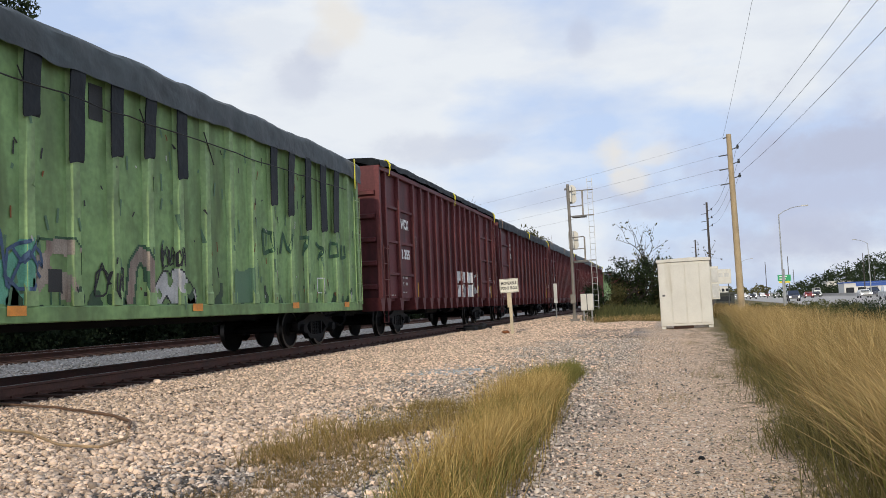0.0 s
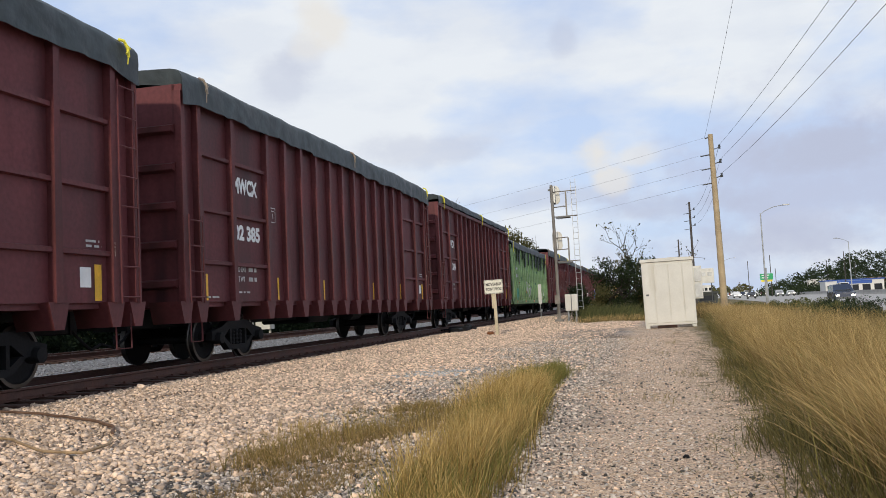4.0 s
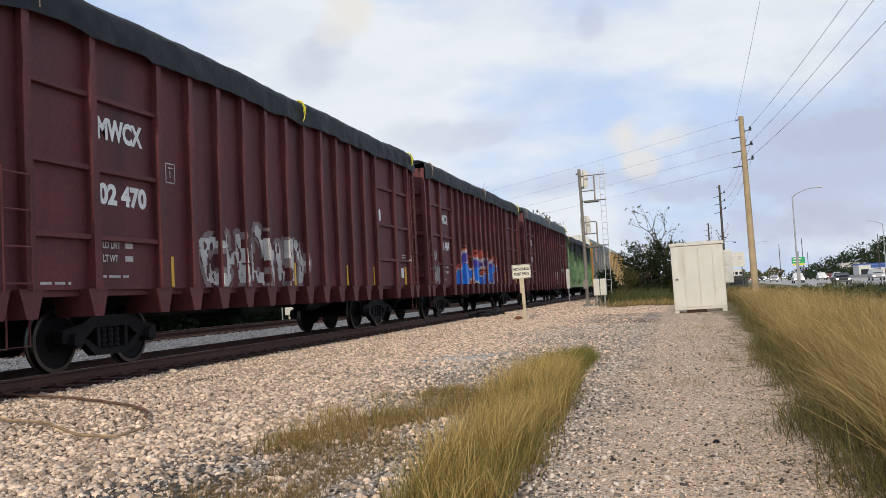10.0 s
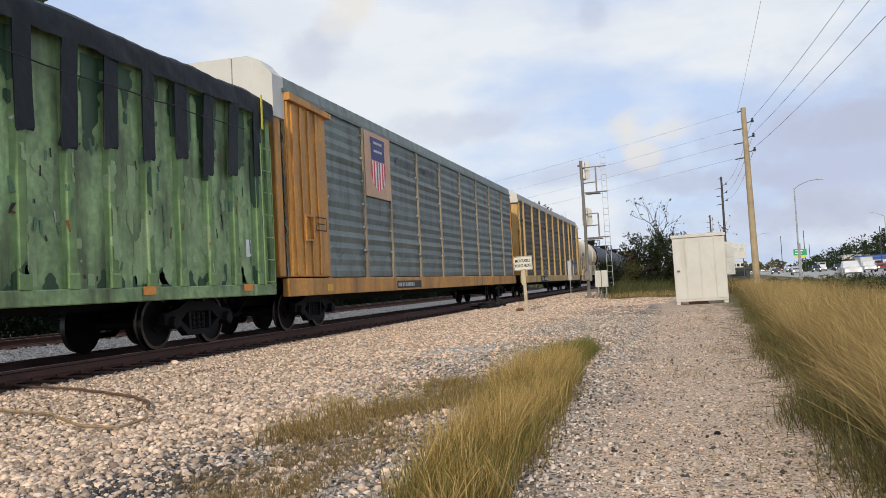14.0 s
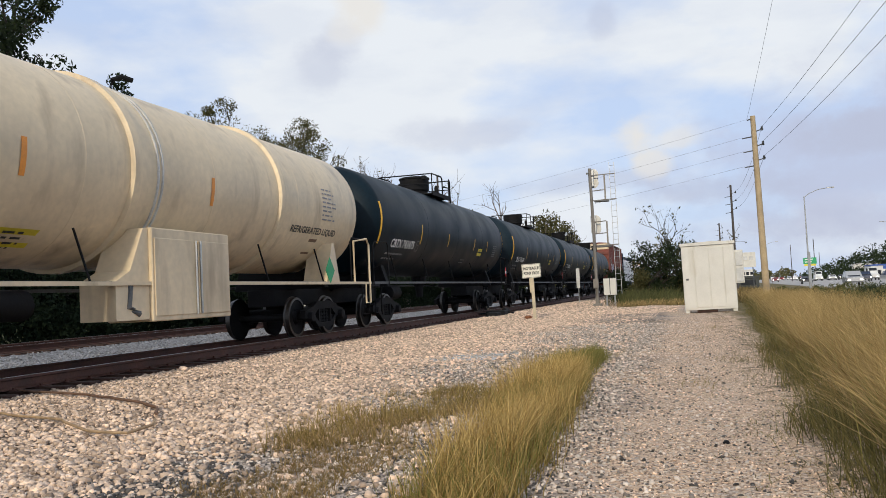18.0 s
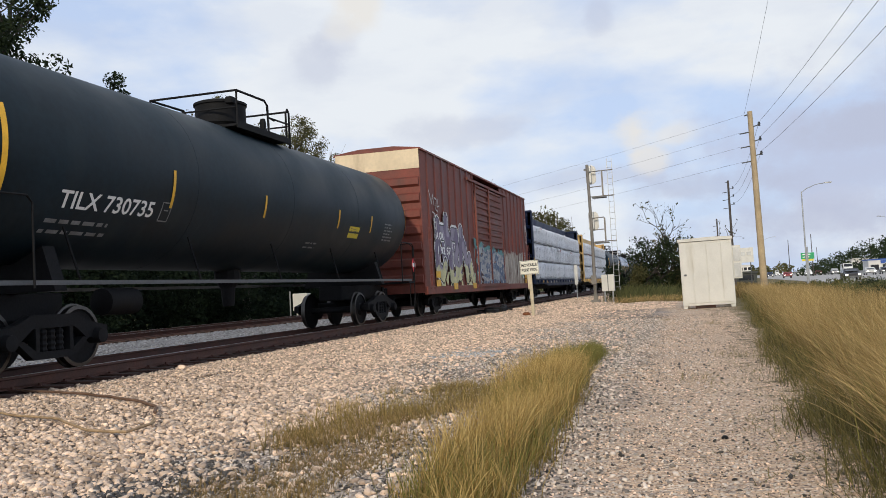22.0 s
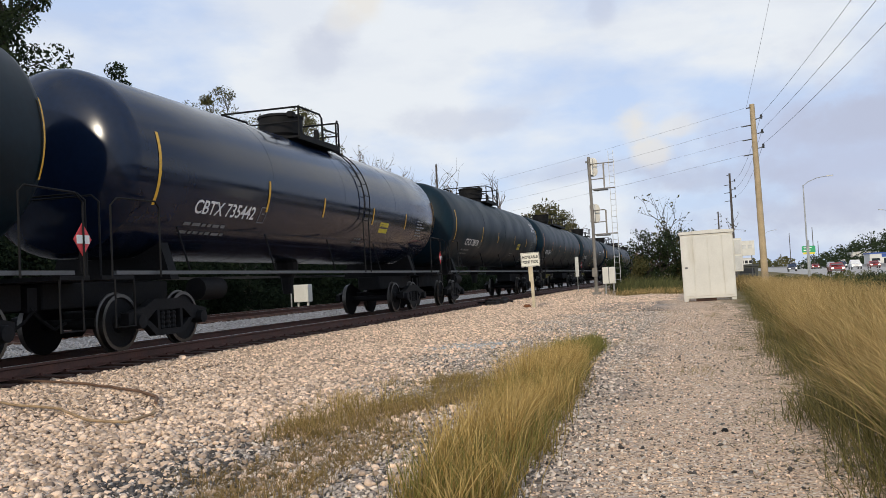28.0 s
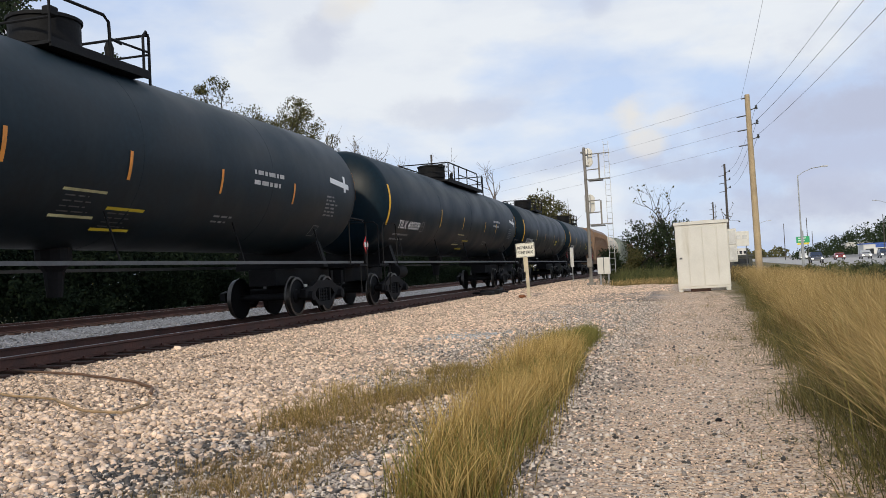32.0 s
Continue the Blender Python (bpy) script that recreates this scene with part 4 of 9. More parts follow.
rng = np.random.default_rng(77)
hc = np.stack([rng.uniform(-27, -23, 620), rng.uniform(2, 130, 620), rng.uniform(-0.3, 3.6, 620)], -1)
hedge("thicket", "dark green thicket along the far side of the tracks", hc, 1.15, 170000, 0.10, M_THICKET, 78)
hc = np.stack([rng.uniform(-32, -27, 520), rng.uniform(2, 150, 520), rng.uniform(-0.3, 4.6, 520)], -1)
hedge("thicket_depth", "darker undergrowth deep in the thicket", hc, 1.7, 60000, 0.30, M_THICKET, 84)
fc = np.stack([rng.uniform(-45, -26, 420), rng.uniform(40, 900, 420), rng.uniform(0, 5.0, 420)], -1)
hedge("far_woods", "distant olive woods beyond the tracks", fc, 2.6, 16000, 0.5, M_LEAF_OLIVE, 79, "woods")
vc = np.stack([rng.uniform(5, 16, 70), rng.uniform(46, 75, 70), rng.uniform(-0.4, 0.1, 70)], -1)
vc = vc[(vc[:, 0] < 2.5 + vc[:, 1] * 0.16) & (vc[:, 0] > 6.5)]
hedge("roadside_weeds", "low green weeds at the roadside ditch", vc, 0.6, 9000, 0.07, M_LEAF_FRESH, 80, "weeds")
bc = np.concatenate([np.stack([rng.uniform(10.5, 13.0, 26), rng.uniform(50, 64, 26), rng.uniform(-0.3, 0.2, 26)], -1), np.stack([rng.uniform(7.6, 9.0, 22), rng.uniform(38, 41, 22), rng.uniform(-0.35, 0.10, 22)], -1)])
hedge("roadside_bushes", "dark green roadside bushes", bc, 0.5, 6000, 0.06, M_LEAF, 81, "bushes")
ec = np.stack([rng.uniform(30, 190, 2400), rng.uniform(270, 420, 2400), rng.uniform(0, 1, 2400) ** 1.3 * 12.0], -1)
ec = ec[(ec[:, 0] > 0.115 * ec[:, 1]) & (ec[:, 2] < 2.0 + 105 * (ec[:, 0] / ec[:, 1] - 0.122))]
hedge("roadside_woods", "distant dark trees beyond the road", ec, 1.9, 95000, 0.36, M_LEAF, 82, "woods")
nc = np.stack([rng.uniform(-60, 90, 200), rng.uniform(700, 1000, 200), rng.uniform(0, 6, 200)], -1)
hedge("horizon_woods", "hazy treeline on the horizon", nc, 5.0, 6000, 1.3, M_LEAF_OLIVE, 83, "woods")

# ---- trackside equipment ----


def equipment_cabinet():
    ob = thing("equipment_cabinet", "tall off-white steel signal cabinet with double doors on gravel", "cabinet")
    w, d, h = 0.84, 0.55, 2.36
    part("body", Shape().box(-w, w, -d, d, 0.10, h - 0.12, 0.012), M_OFFWHITE, ob)
    part("roof", Shape().prism([(-w - 0.035, h - 0.12), (w + 0.035, h - 0.12), (w + 0.035, h - 0.03), (0.15, h), (-w - 0.035, h - 0.03)], "y", -d - 0.05, d + 0.05), M_OFFWHITE, ob, "overhanging sheet roof")
    for x0, x1 in ((-w + 0.02, -0.455), (-0.445, 0.015), (0.025, 0.475), (0.485, w - 0.02)):
        door = part("door_panel", Shape().box(x0 + 0.006, x1 - 0.006, -d - 0.022, -d + 0.01, 0.18, h - 0.2, 0.006), M_OFFWHITE, ob)
        if x0 < -0.7:
            part("latch", Shape().box(x0 + 0.08, x0 + 0.17, -d - 0.045, -d - 0.018, 1.10, 1.16), M_STEELDARK, door, "dark steel latch")
    for x in (-w + 0.08, w - 0.08):
        for y in (-d + 0.1, d - 0.1):
            part("leg", Shape().box(x - 0.07, x + 0.07, y - 0.07, y + 0.07, 0.0, 0.11), M_OFFWHITE, ob)
    part("skid", Shape().box(-0.45, 0.2, -d + 0.05, d - 0.05, 0.0, 0.09), M_TIE, ob)
    meter = part("side_box", Shape().box(w, w + 0.27, -0.35, 0.3, 0.92, 2.02, 0.01), M_OFFWHITE, ob, "pale side box with two louvred panels")
    for z in (0.97, 1.5):
        part("louvre", Shape().box(w + 0.03, w + 0.24, -0.372, -0.345, z, z + 0.46), M_GALV, meter)
    ob.matrix_world = pose(0.74, 30.4, float(ground_height(0.74, 30.4)) + 0.005, 0, -0.6, -1.5)
    return ob


def signal_mast():
    ob = thing("signal_mast", "galvanised railway signal mast with two backlit heads and a ladder", "signal")
    part("mast", Shape().tube([(0, 0, 0), (0.01, 0, 4.0), (-0.03, 0, 7.5)], 0.095, 10, 0.08), M_MAST, ob, smooth=True)
    part("base_plate", Shape().box(-0.22, 0.22, -0.22, 0.22, 0, 0.12).box(-0.1, 0.1, -0.1, 0.1, 0.12, 0.4), M_MAST, ob)
    for z, n in ((7.0, 3), (4.45, 3)):
        head = part("signal_head", Shape().box(-0.13, 0.16, 0.06, 0.28, z - 0.5, z + 0.45, 0.02), M_GALV, ob)
        part("backboard", Shape().lathe([(0.26, -0.012), (0.28, 0.0), (0.26, 0.012)], 18, "y", (0.12, 0.33, z + 0.22)).lathe([(0.26, -0.012), (0.28, 0.0), (0.26, 0.012)], 18, "y", (0.12, 0.33, z - 0.28)).box(-0.14, 0.38, 0.32, 0.34, z - 0.3, z + 0.25), M_OFFWHITE, head, "pale oval backboard")
        for k in range(n):
            part("lens_hood", Shape().lathe([(0.085, 0), (0.1, 0.0), (0.1, 0.28), (0.085, 0.28)], 10, "y", (0.12, 0.34, z - 0.38 + k * 0.33)), M_STEELDARK, head)
    for z in (7.1, 6.25, 5.72, 4.55, 3.9, 3.25):
        part("bracket", Shape().tube([(0.0, 0, z), (1.32 if z in (7.1, 5.72, 3.25) else 0.72, 0.0, z + 0.03)], 0.03, 6), M_MAST, ob)
    for z in (5.70, 3.22):
        part("platform", Shape().box(0.15, 0.92, -0.3, 0.3, z - 0.06, z), M_STEELDARK, ob, "dark grated platform")
    for z0, z1 in ((5.75, 7.1), (3.25, 4.55)):
        part("guard_post", Shape().box(0.70, 0.78, -0.04, 0.04, z0, z1), M_MAST, ob)
    lad = part("ladder", Shape().tube([(1.05, 0, 0.6), (1.03, 0, 7.75)], 0.016, 5).tube([(1.33, 0, 0.6), (1.29, 0, 7.75)], 0.016, 5), M_GALV, ob)
    rung = stored("mast_rung", lambda: Shape().tube([(1.04, 0, 0), (1.31, 0, 0)], 0.011, 5), M_GALV)
    for k in range(23):
        part("rung", rung, M_GALV, lad, at=(0, 0, 0.75 + k * 0.31))
    part("junction_box", Shape().box(-0.16, 0.12, -0.2, -0.06, 0.95, 1.45, 0.01), M_MAST, ob)
    part("top_bracket", Shape().box(-0.22, -0.08, -0.03, 0.03, 7.18, 7.28), M_STEELDARK, ob)
    ob.location = (-4.73, 47.27, 0)
    return ob


def junction_case():
    ob = thing("junction_case", "white metal junction case on two posts by the signal", "cabinet")
    part("case", Shape().box(-0.33, 0.33, -0.18, 0.18, 0.56, 1.44, 0.015), M_OFFWHITE, ob)
    part("door_seam", Shape().box(-0.02, 0.02, -0.2, -0.178, 0.58, 1.46), M_STEELDARK, ob)
    for x in (-0.2, 0.22):
        part("post", Shape().tube([(x, 0, -0.05), (x, 0, 0.57)], 0.045, 8), M_GALV, ob, smooth=True)
    ob.location = (-3.93, 46.3, 0)
    return ob


def notice_sign():
    ob = thing("notice_sign", "white notice sign on a pale wooden post in gravel", "sign")
    part("post", Shape().box(-0.055, 0.055, -0.04, 0.04, -0.1, 1.9, 0.01), M_POST, ob)
    part("brace_board", Shape().box(-0.10, -0.055, -0.03, 0.03, 0.95, 1.45), M_POST, ob)
    board = part("board", Shape().box(-0.33, 0.33, -0.062, -0.042, 1.46, 1.95, 0.004), M_SIGN, ob)
    part("border", Shape().box(-0.315, 0.315, -0.066, -0.063, 1.475, 1.485).box(-0.315, 0.315, -0.066, -0.063, 1.925, 1.935).box(-0.315, -0.305, -0.066, -0.063, 1.475, 1.935).box(0.305, 0.315, -0.066, -0.063, 1.475, 1.935), M_INK, board)
    for text, z in (("MOVEABLE", 1.745), ("POINT FROG", 1.575)):
        pts, fs = lettering(text, 0.098, bold=0.004)
        w = max(p[0] for p in pts)
        k = 0.55 / w
        s = Shape().add([(p[0] * k - 0.275, -0.0665, z + p[1]) for p in pts], fs)
        part("lettering", s, M_INK, board, "black capitals")
    ob.matrix_world = pose(-5.18, 29.9, 0, 0, -1.5, 0)
    return ob


def marker_post():
    ob = thing("marker_post", "narrow grey marker post with a tall plate", "post")
    part("post", Shape().tube([(0, 0, -0.1), (0, 0, 1.5)], 0.03, 8), M_GALV, ob)
    part("plate", Shape().box(-0.12, 0.12, -0.05, -0.035, 1.0, 2.35, 0.004), M_GALV, ob)
    ob.location = (-7.2, 59.6, 0)
    return ob


def rail_lubricator():
    ob = thing("switch_machine", "black low switch mechanism with rods beside the rail", "switch machine")
    part("housing", Shape().box(-0.42, 0.40, -0.35, 0.45, 0.02, 0.22, 0.03), M_UNDER, ob)
    part("motor", Shape().lathe([(0.10, -0.3), (0.13, -0.28), (0.13, 0.3), (0.10, 0.32)], 12, "y", (0.18, 0.9, 0.16)), M_UNDER, ob, smooth=True)
    part("cover", Shape().box(-0.2, 0.28, -1.3, -0.55, 0.0, 0.17, 0.03), M_UNDER, ob)
    for y in (-0.2, 0.15):
        part("rod", Shape().tube([(-1.2, y, 0.10), (-0.35, y, 0.11)], 0.03, 6), M_UNDER, ob)
    part("hose", Shape().tube([(0.3, 0.4, 0.15), (0.55, 0.9, 0.08), (0.4, 1.6, 0.04), (0.1, 2.0, 0.05)], 0.03, 6), M_UNDER, ob)
    ob.location = (-7.95, 36.4, 0)
    return ob


def dark_rock(x, y, r, material, label, seed):
    rg = random.Random(seed)
    ob = thing("rock", label, "rock")
    bm = bmesh.new()
    bmesh.ops.create_icosphere(bm, subdivisions=2, radius=r)
    for v in bm.verts:
        v.co *= 1 + rg.uniform(-0.22, 0.22)
        v.co.z *= 0.65
    me = bpy.data.meshes.new("rock")
    bm.to_mesh(me)
    bm.free()
    ob2 = part("stone", me, material, ob)
    ob.location = (x, y, float(ground_height(x, y)) + r * 0.4)
    return ob2


equipment_cabinet()
signal_mast()
junction_case()
notice_sign()
marker_post()
rail_lubricator()
dark_rock(-5.45, 30.0, 0.13, M_RUST, "dark rusty lump lying by the sign post", 4)
dark_rock(-8.05, 12.5, 0.07, M_STONE, "pale stone on the ballast shoulder", 5)
dark_rock(0.18, 5.9, 0.022, M_UNDER, "small dark stone on the path", 6)

for label, pts, m, r in (
        ("brown hose lying loose across the ballast", [(-9.0, 9.7), (-8.2, 9.3), (-7.0, 8.85), (-5.85, 8.05), (-5.2, 7.6), (-4.85, 7.1)], M_HOSE, 0.016),
        ("pale rope trailing over the ballast stones", [(-7.4, 7.6), (-6.4, 7.1), (-5.7, 6.85), (-5.0, 6.3), (-4.5, 6.15), (-4.55, 6.6), (-4.8, 7.0)], M_ROPE, 0.013)):
    s = Shape()
    fine = []
    for a, b in zip(pts, pts[1:]):
        for k in range(5):
            q = k / 5
            x, y = a[0] + (b[0] - a[0]) * q, a[1] + (b[1] - a[1]) * q
            fine.append((x + 0.05 * wave(x * 3 + y, 1.1), y + 0.05 * wave(y * 3, 1.3), 0.05 + float(ground_height(x, y))))
    s.tube(fine, r, 6)
    hose = thing("hose" if m is M_HOSE else "rope", label, "hose" if m is M_HOSE else "rope")
    part("line", s, m, hose, smooth=True)

# ---- poles and wires ----


def utility_pole(x, y, h, r, label, material, arms=True, lean=(0, 0)):
    ob = thing("utility_pole", label, "utility pole")
    z = float(ground_height(x, y)) - 0.2
    part("shaft", Shape().tube([(0, 0, 0), (lean[0] * 0.5, lean[1] * 0.5, h * 0.5), (lean[0], lean[1], h)], r, 12, r * 0.68), material, ob, smooth=True)
    tips = []
    if arms:
        for k, (dz, ln, up) in enumerate(((-0.12, -0.26, 0.08), (-0.95, -0.52, 0.0), (-1.6, -0.52, 0.0), (-2.3, -0.52, 0.0))):
            zz = h + dz
            lx = lean[0] * zz / h
            part("standoff", Shape().tube([(lx, 0, zz), (lx + ln, 0, zz - 0.06)], 0.03, 6), M_STEELDARK, ob)
            tips.append((x + lx + ln, y, z + zz - 0.02))
        for dz in (-0.65, -1.33, -2.0):
            zz = h + dz
            lx = lean[0] * zz / h
            arm = part("insulator_arm", Shape().tube([(lx, 0, zz - 0.1), (lx + 0.34, 0, zz)], 0.025, 6), M_STEELDARK, ob)
            part("insulator", Shape().lathe([(0.03, 0), (0.07, 0.02), (0.04, 0.06), (0.075, 0.09), (0.04, 0.13), (0.06, 0.17), (0.02, 0.2)], 10, "z", (lx + 0.36, 0, zz - 0.06)), M_STEELDARK, arm, smooth=True)
            tips.append((x + lx + 0.36, y, z + zz + 0.12))
    ob.location = (x, y, z)
    return tips


def cable(a, b, sag, label, r=0.007):
    ob = thing("overhead_wire", label, "wire", "overhead wires")
    pts = []
    for k in range(25):
        q = k / 24
        pts.append((a[0] + (b[0] - a[0]) * q, a[1] + (b[1] - a[1]) * q, a[2] + (b[2] - a[2]) * q - sag * 4 * q * (1 - q)))
    part("strand", Shape().tube(pts, r, 5), M_WIRE, ob)


tips = utility_pole(3.47, 41.86, 8.80, 0.165, "tall weathered tan utility pole standing in straw grass", M_POLE, True, (-0.10, 0))
left_tips, right_tips = tips[:4], tips[4:]
far_tips = utility_pole(4.0, 76.0, 9.5, 0.12, "dark utility pole with small insulators", M_DARKPOLE, True)
utility_pole(4.6, 121.0, 9.2, 0.13, "distant dark utility pole", M_DARKPOLE, True)
utility_pole(-24.0, 84.5, 13.9, 0.14, "dark utility pole beyond the tracks", M_DARKPOLE, False)
lt = left_tips[0]
cable(lt, (lt[0] - 0.6, -14.0, lt[2] + 6.0), 0.9, "thin overhead wire rising from the pole top", 0.005)
for k, p in enumerate(right_tips):
    cable(p, (p[0] + 2.6 + 0.15 * k, -16.0, p[2] + 1.9), 0.9, "black overhead power wire")
    cable(p, far_tips[4 + k], 0.6, "black overhead power wire", 0.007)
for k, p in enumerate(left_tips):
    cable(p, (-62.0, 112.0 + 3 * k, p[2] + 2.3), 1.3, "thin overhead wire crossing the tracks", 0.0045)

# ---- road, vehicles and far roadside ----
RX, RY, RD = 13.5, 60.5, 0.042
ROAD_Z = -0.36


def road_x(off, y):
    return RX + off + RD * (y - RY)


def road_band(name, off0, off1, z, y0, y1, material, label, thick=0.06):
    s = Shape()
    p = []
    for y in (y0, y1):
        p += [(road_x(off0, y), y), (road_x(off1, y), y)]
    s.add([(p[0][0], p[0][1], z), (p[1][0], p[1][1], z), (p[3][0], p[3][1], z), (p[2][0], p[2][1], z),
           (p[0][0], p[0][1], z - thick), (p[1][0], p[1][1], z - thick), (p[3][0], p[3][1], z - thick), (p[2][0], p[2][1], z - thick)],
          [(0, 1, 2, 3), (7, 6, 5, 4), (0, 4, 5, 1), (1, 5, 6, 2), (2, 6, 7, 3), (3, 7, 4, 0)])
    return tagged(part(name, s, material), label, name, kind="structure")


road_band("road", 0, 40, ROAD_Z, -120, 1100, M_ROAD, "pale concrete highway with several lanes", 0.3)
for off in (10.6, 14.2, 17.8, 29.0, 33.0):
    for k in range(40):
        if k % 2 == 0 or off in (10.6,):
            road_band("lane_line", off - 0.06, off + 0.06, ROAD_Z + 0.006, 20 + k * 9, 20 + k * 9 + 3.2, M_WHITE, "white painted lane dash")
s = Shape()
y0, y1 = -100, 1000
for yy in range(-100, 1000, 50):
    x0, x1 = road_x(23.5, yy), road_x(23.5, yy + 49.9)
    prof = [(-0.3, 0), (0.3, 0), (0.28, 0.08), (0.12, 0.3), (0.08, 0.81), (-0.08, 0.81), (-0.12, 0.3), (-0.28, 0.08)]
    n0 = [(x0 + a, yy, ROAD_Z + b) for a, b in prof] + [(x1 + a, yy + 49.9, ROAD_Z + b) for a, b in prof]
    s.add(n0, [tuple(range(7, -1, -1)), tuple(range(8, 16))] + [(i, (i + 1) % 8, 8 + (i + 1) % 8, 8 + i) for i in range(8)])
tagged(part("road_barrier", s, M_CONCRETE), "grey concrete median barrier along the highway", "barrier", kind="structure")


def vehicle(kind, col, label):
    ob = thing("van" if kind == "van" else "pickup_truck" if kind == "pickup" else "car", label, "van" if kind == "van" else "truck" if kind == "pickup" else "car", "highway traffic")
    paint = surface("vehicle_paint", col, 0.25, var=0.05, scale=1, bump=0)
    prof = {"car": [(-2.2, 0.35), (2.2, 0.35), (2.25, 0.75), (1.75, 0.95), (1.1, 1.42), (-0.5, 1.46), (-1.3, 1.0), (-2.2, 0.85)],
            "suv": [(-2.3, 0.4), (2.3, 0.4), (2.35, 0.95), (2.1, 1.1), (1.85, 1.72), (-0.6, 1.75), (-1.3, 1.12), (-2.25, 0.98)],
            "pickup": [(-2.7, 0.45), (2.7, 0.45), (2.7, 1.1), (0.75, 1.12), (0.5, 1.82), (-0.75, 1.82), (-1.35, 1.15), (-2.65, 1.05)],
            "van": [(-2.7, 0.4), (2.7, 0.4), (2.7, 2.45), (-1.4, 2.5), (-2.1, 1.35), (-2.7, 1.1)]}[kind]
    w = 0.9 if kind != "van" else 1.0
    s = Shape()
    n = len(prof)
    ring = []
    for x, k in ((-w, 0.97), (-w * 0.93, 1.0), (w * 0.93, 1.0), (w, 0.97)):
        ring += [((x * (0.84 if z > 1.15 else 1.0)), y * k, z * k + 0.01) for y, z in prof]
    f = [tuple(range(n)), tuple(range(4 * n - 1, 3 * n - 1, -1))]
    for q in range(3):
        f += [(q * n + i, q * n + (i + 1) % n, (q + 1) * n + (i + 1) % n, (q + 1) * n + i) for i in range(n)]
    s.add(ring, f)
    body = part("body", s, paint, ob, smooth=False)
    top = max(z for _, z in prof)
    fy = -1.3 if kind != "van" else -2.0
    part("windscreen", Shape().add([(-w * 0.74, fy - 0.02, 1.14 if kind != "van" else 1.45), (w * 0.74, fy - 0.02, 1.14 if kind != "van" else 1.45), (w * 0.7, fy + (0.68 if kind != "van" else 0.5), top - 0.1), (-w * 0.7, fy + (0.68 if kind != "van" else 0.5), top - 0.1)], [(0, 1, 2, 3)]), M_GLASS, body)
    for sx in (-1, 1):
        part("side_window", Shape().box(sx * w * 0.845 - 0.01, sx * w * 0.845 + 0.01, fy + 0.75, 0.4 if kind == "pickup" else 0.9, 1.17, top - 0.14), M_GLASS, body)
        part("headlamp", Shape().box(sx * 0.66 - 0.15, sx * 0.66 + 0.15, -prof[1][0] - 0.03, -prof[1][0] + 0.06, 0.66, 0.80), M_LAMP, body)
        for wy in (-prof[1][0] + 0.85, prof[1][0] - 0.85):
            wh = part("wheel", Shape().lathe([(0.2, -0.1), (0.33, -0.1), (0.34, 0), (0.33, 0.1), (0.2, 0.1)], 14, "x", (sx * (w - 0.1), wy, 0.34)), M_TYRE, ob)
            part("rim", Shape().lathe([(0.05, -0.105), (0.2, -0.105), (0.2, 0.105), (0.05, 0.105)], 10, "x", (sx * (w - 0.1), wy, 0.34)), M_GALV, wh)
    part("bumper", Shape().box(-w * 0.9, w * 0.9, -prof[1][0] - 0.05, -prof[1][0] + 0.05, 0.4, 0.58), M_STEELDARK, ob)
    return ob


TRAFFIC = []
fleet = [("pickup", (0.62, 0.62, 0.62), "silver pickup with lit headlamps on the highway"), ("car", (0.60, 0.60, 0.58), "white saloon car driving on the highway"),
         ("suv", (0.02, 0.03, 0.06), "dark blue sport utility car on the highway"), ("car", (0.25, 0.03, 0.03), "dark red car driving on the highway"),
         ("car", (0.03, 0.03, 0.035), "black car with lit headlamps on the highway"), ("van", (0.62, 0.62, 0.60), "white delivery van on the highway"),
         ("suv", (0.33, 0.34, 0.35), "grey sport utility car on the highway")]
protos = [vehicle(*q) for q in fleet]
rg = random.Random(8)
for k in range(26):
    p = protos[k % 7] if k < 7 else copy_thing(protos[(k * 3 + k // 7) % 7], pose(0, 0, 0))
    lane = (12.4, 16.0, 19.6)[k % 3]
    TRAFFIC.append((p, lane, 128 + k * 27 + rg.uniform(-9, 9), -15.5 - 1.2 * (k % 3)))
for k, y in enumerate((150, 266, 322, 390, 452, 560, 640)):
    TRAFFIC.append((copy_thing(protos[(2, 4, 0, 6, 4, 3, 2)[k]], pose(0, 0, 0)), 3.2, y, -15.5))
for k in range(7):
    p = copy_thing(protos[(k * 2 + 1) % 7], pose(0, 0, 0))
    TRAFFIC.append((p, (27.0, 31.0)[k % 2], 10 + k * 34 - 180, 15.0))


def street_lamp(x, y, h, reach, label):
    ob = thing("street_lamp", label, "street lamp")
    part("pole", Shape().tube([(0, 0, 0), (0, 0, h * 0.93)], 0.10, 10, 0.06), M_GALV, ob, smooth=True)
    part("arm", Shape().tube([(0, 0, h * 0.92), (reach * 0.2, 0, h * 0.955), (reach * 0.6, 0, h * 0.99), (reach, 0, h)], 0.045, 6), M_GALV, ob)
    part("lamp_head", Shape().box(reach - 0.1, reach + 0.6, -0.14, 0.14, h - 0.05, h + 0.08, 0.03), M_GALV, ob)
    ob.location = (x, y, float(ground_height(x, y)))
    return ob


street_lamp(12.0, 94.3, 10.3, 2.3, "tall galvanised street lamp with a long arm")
street_lamp(36.0, 168.0, 10.5, -2.4, "distant galvanised street lamp")
street_lamp(19.5, 230.0, 10.5, 2.4, "distant galvanised street lamp")

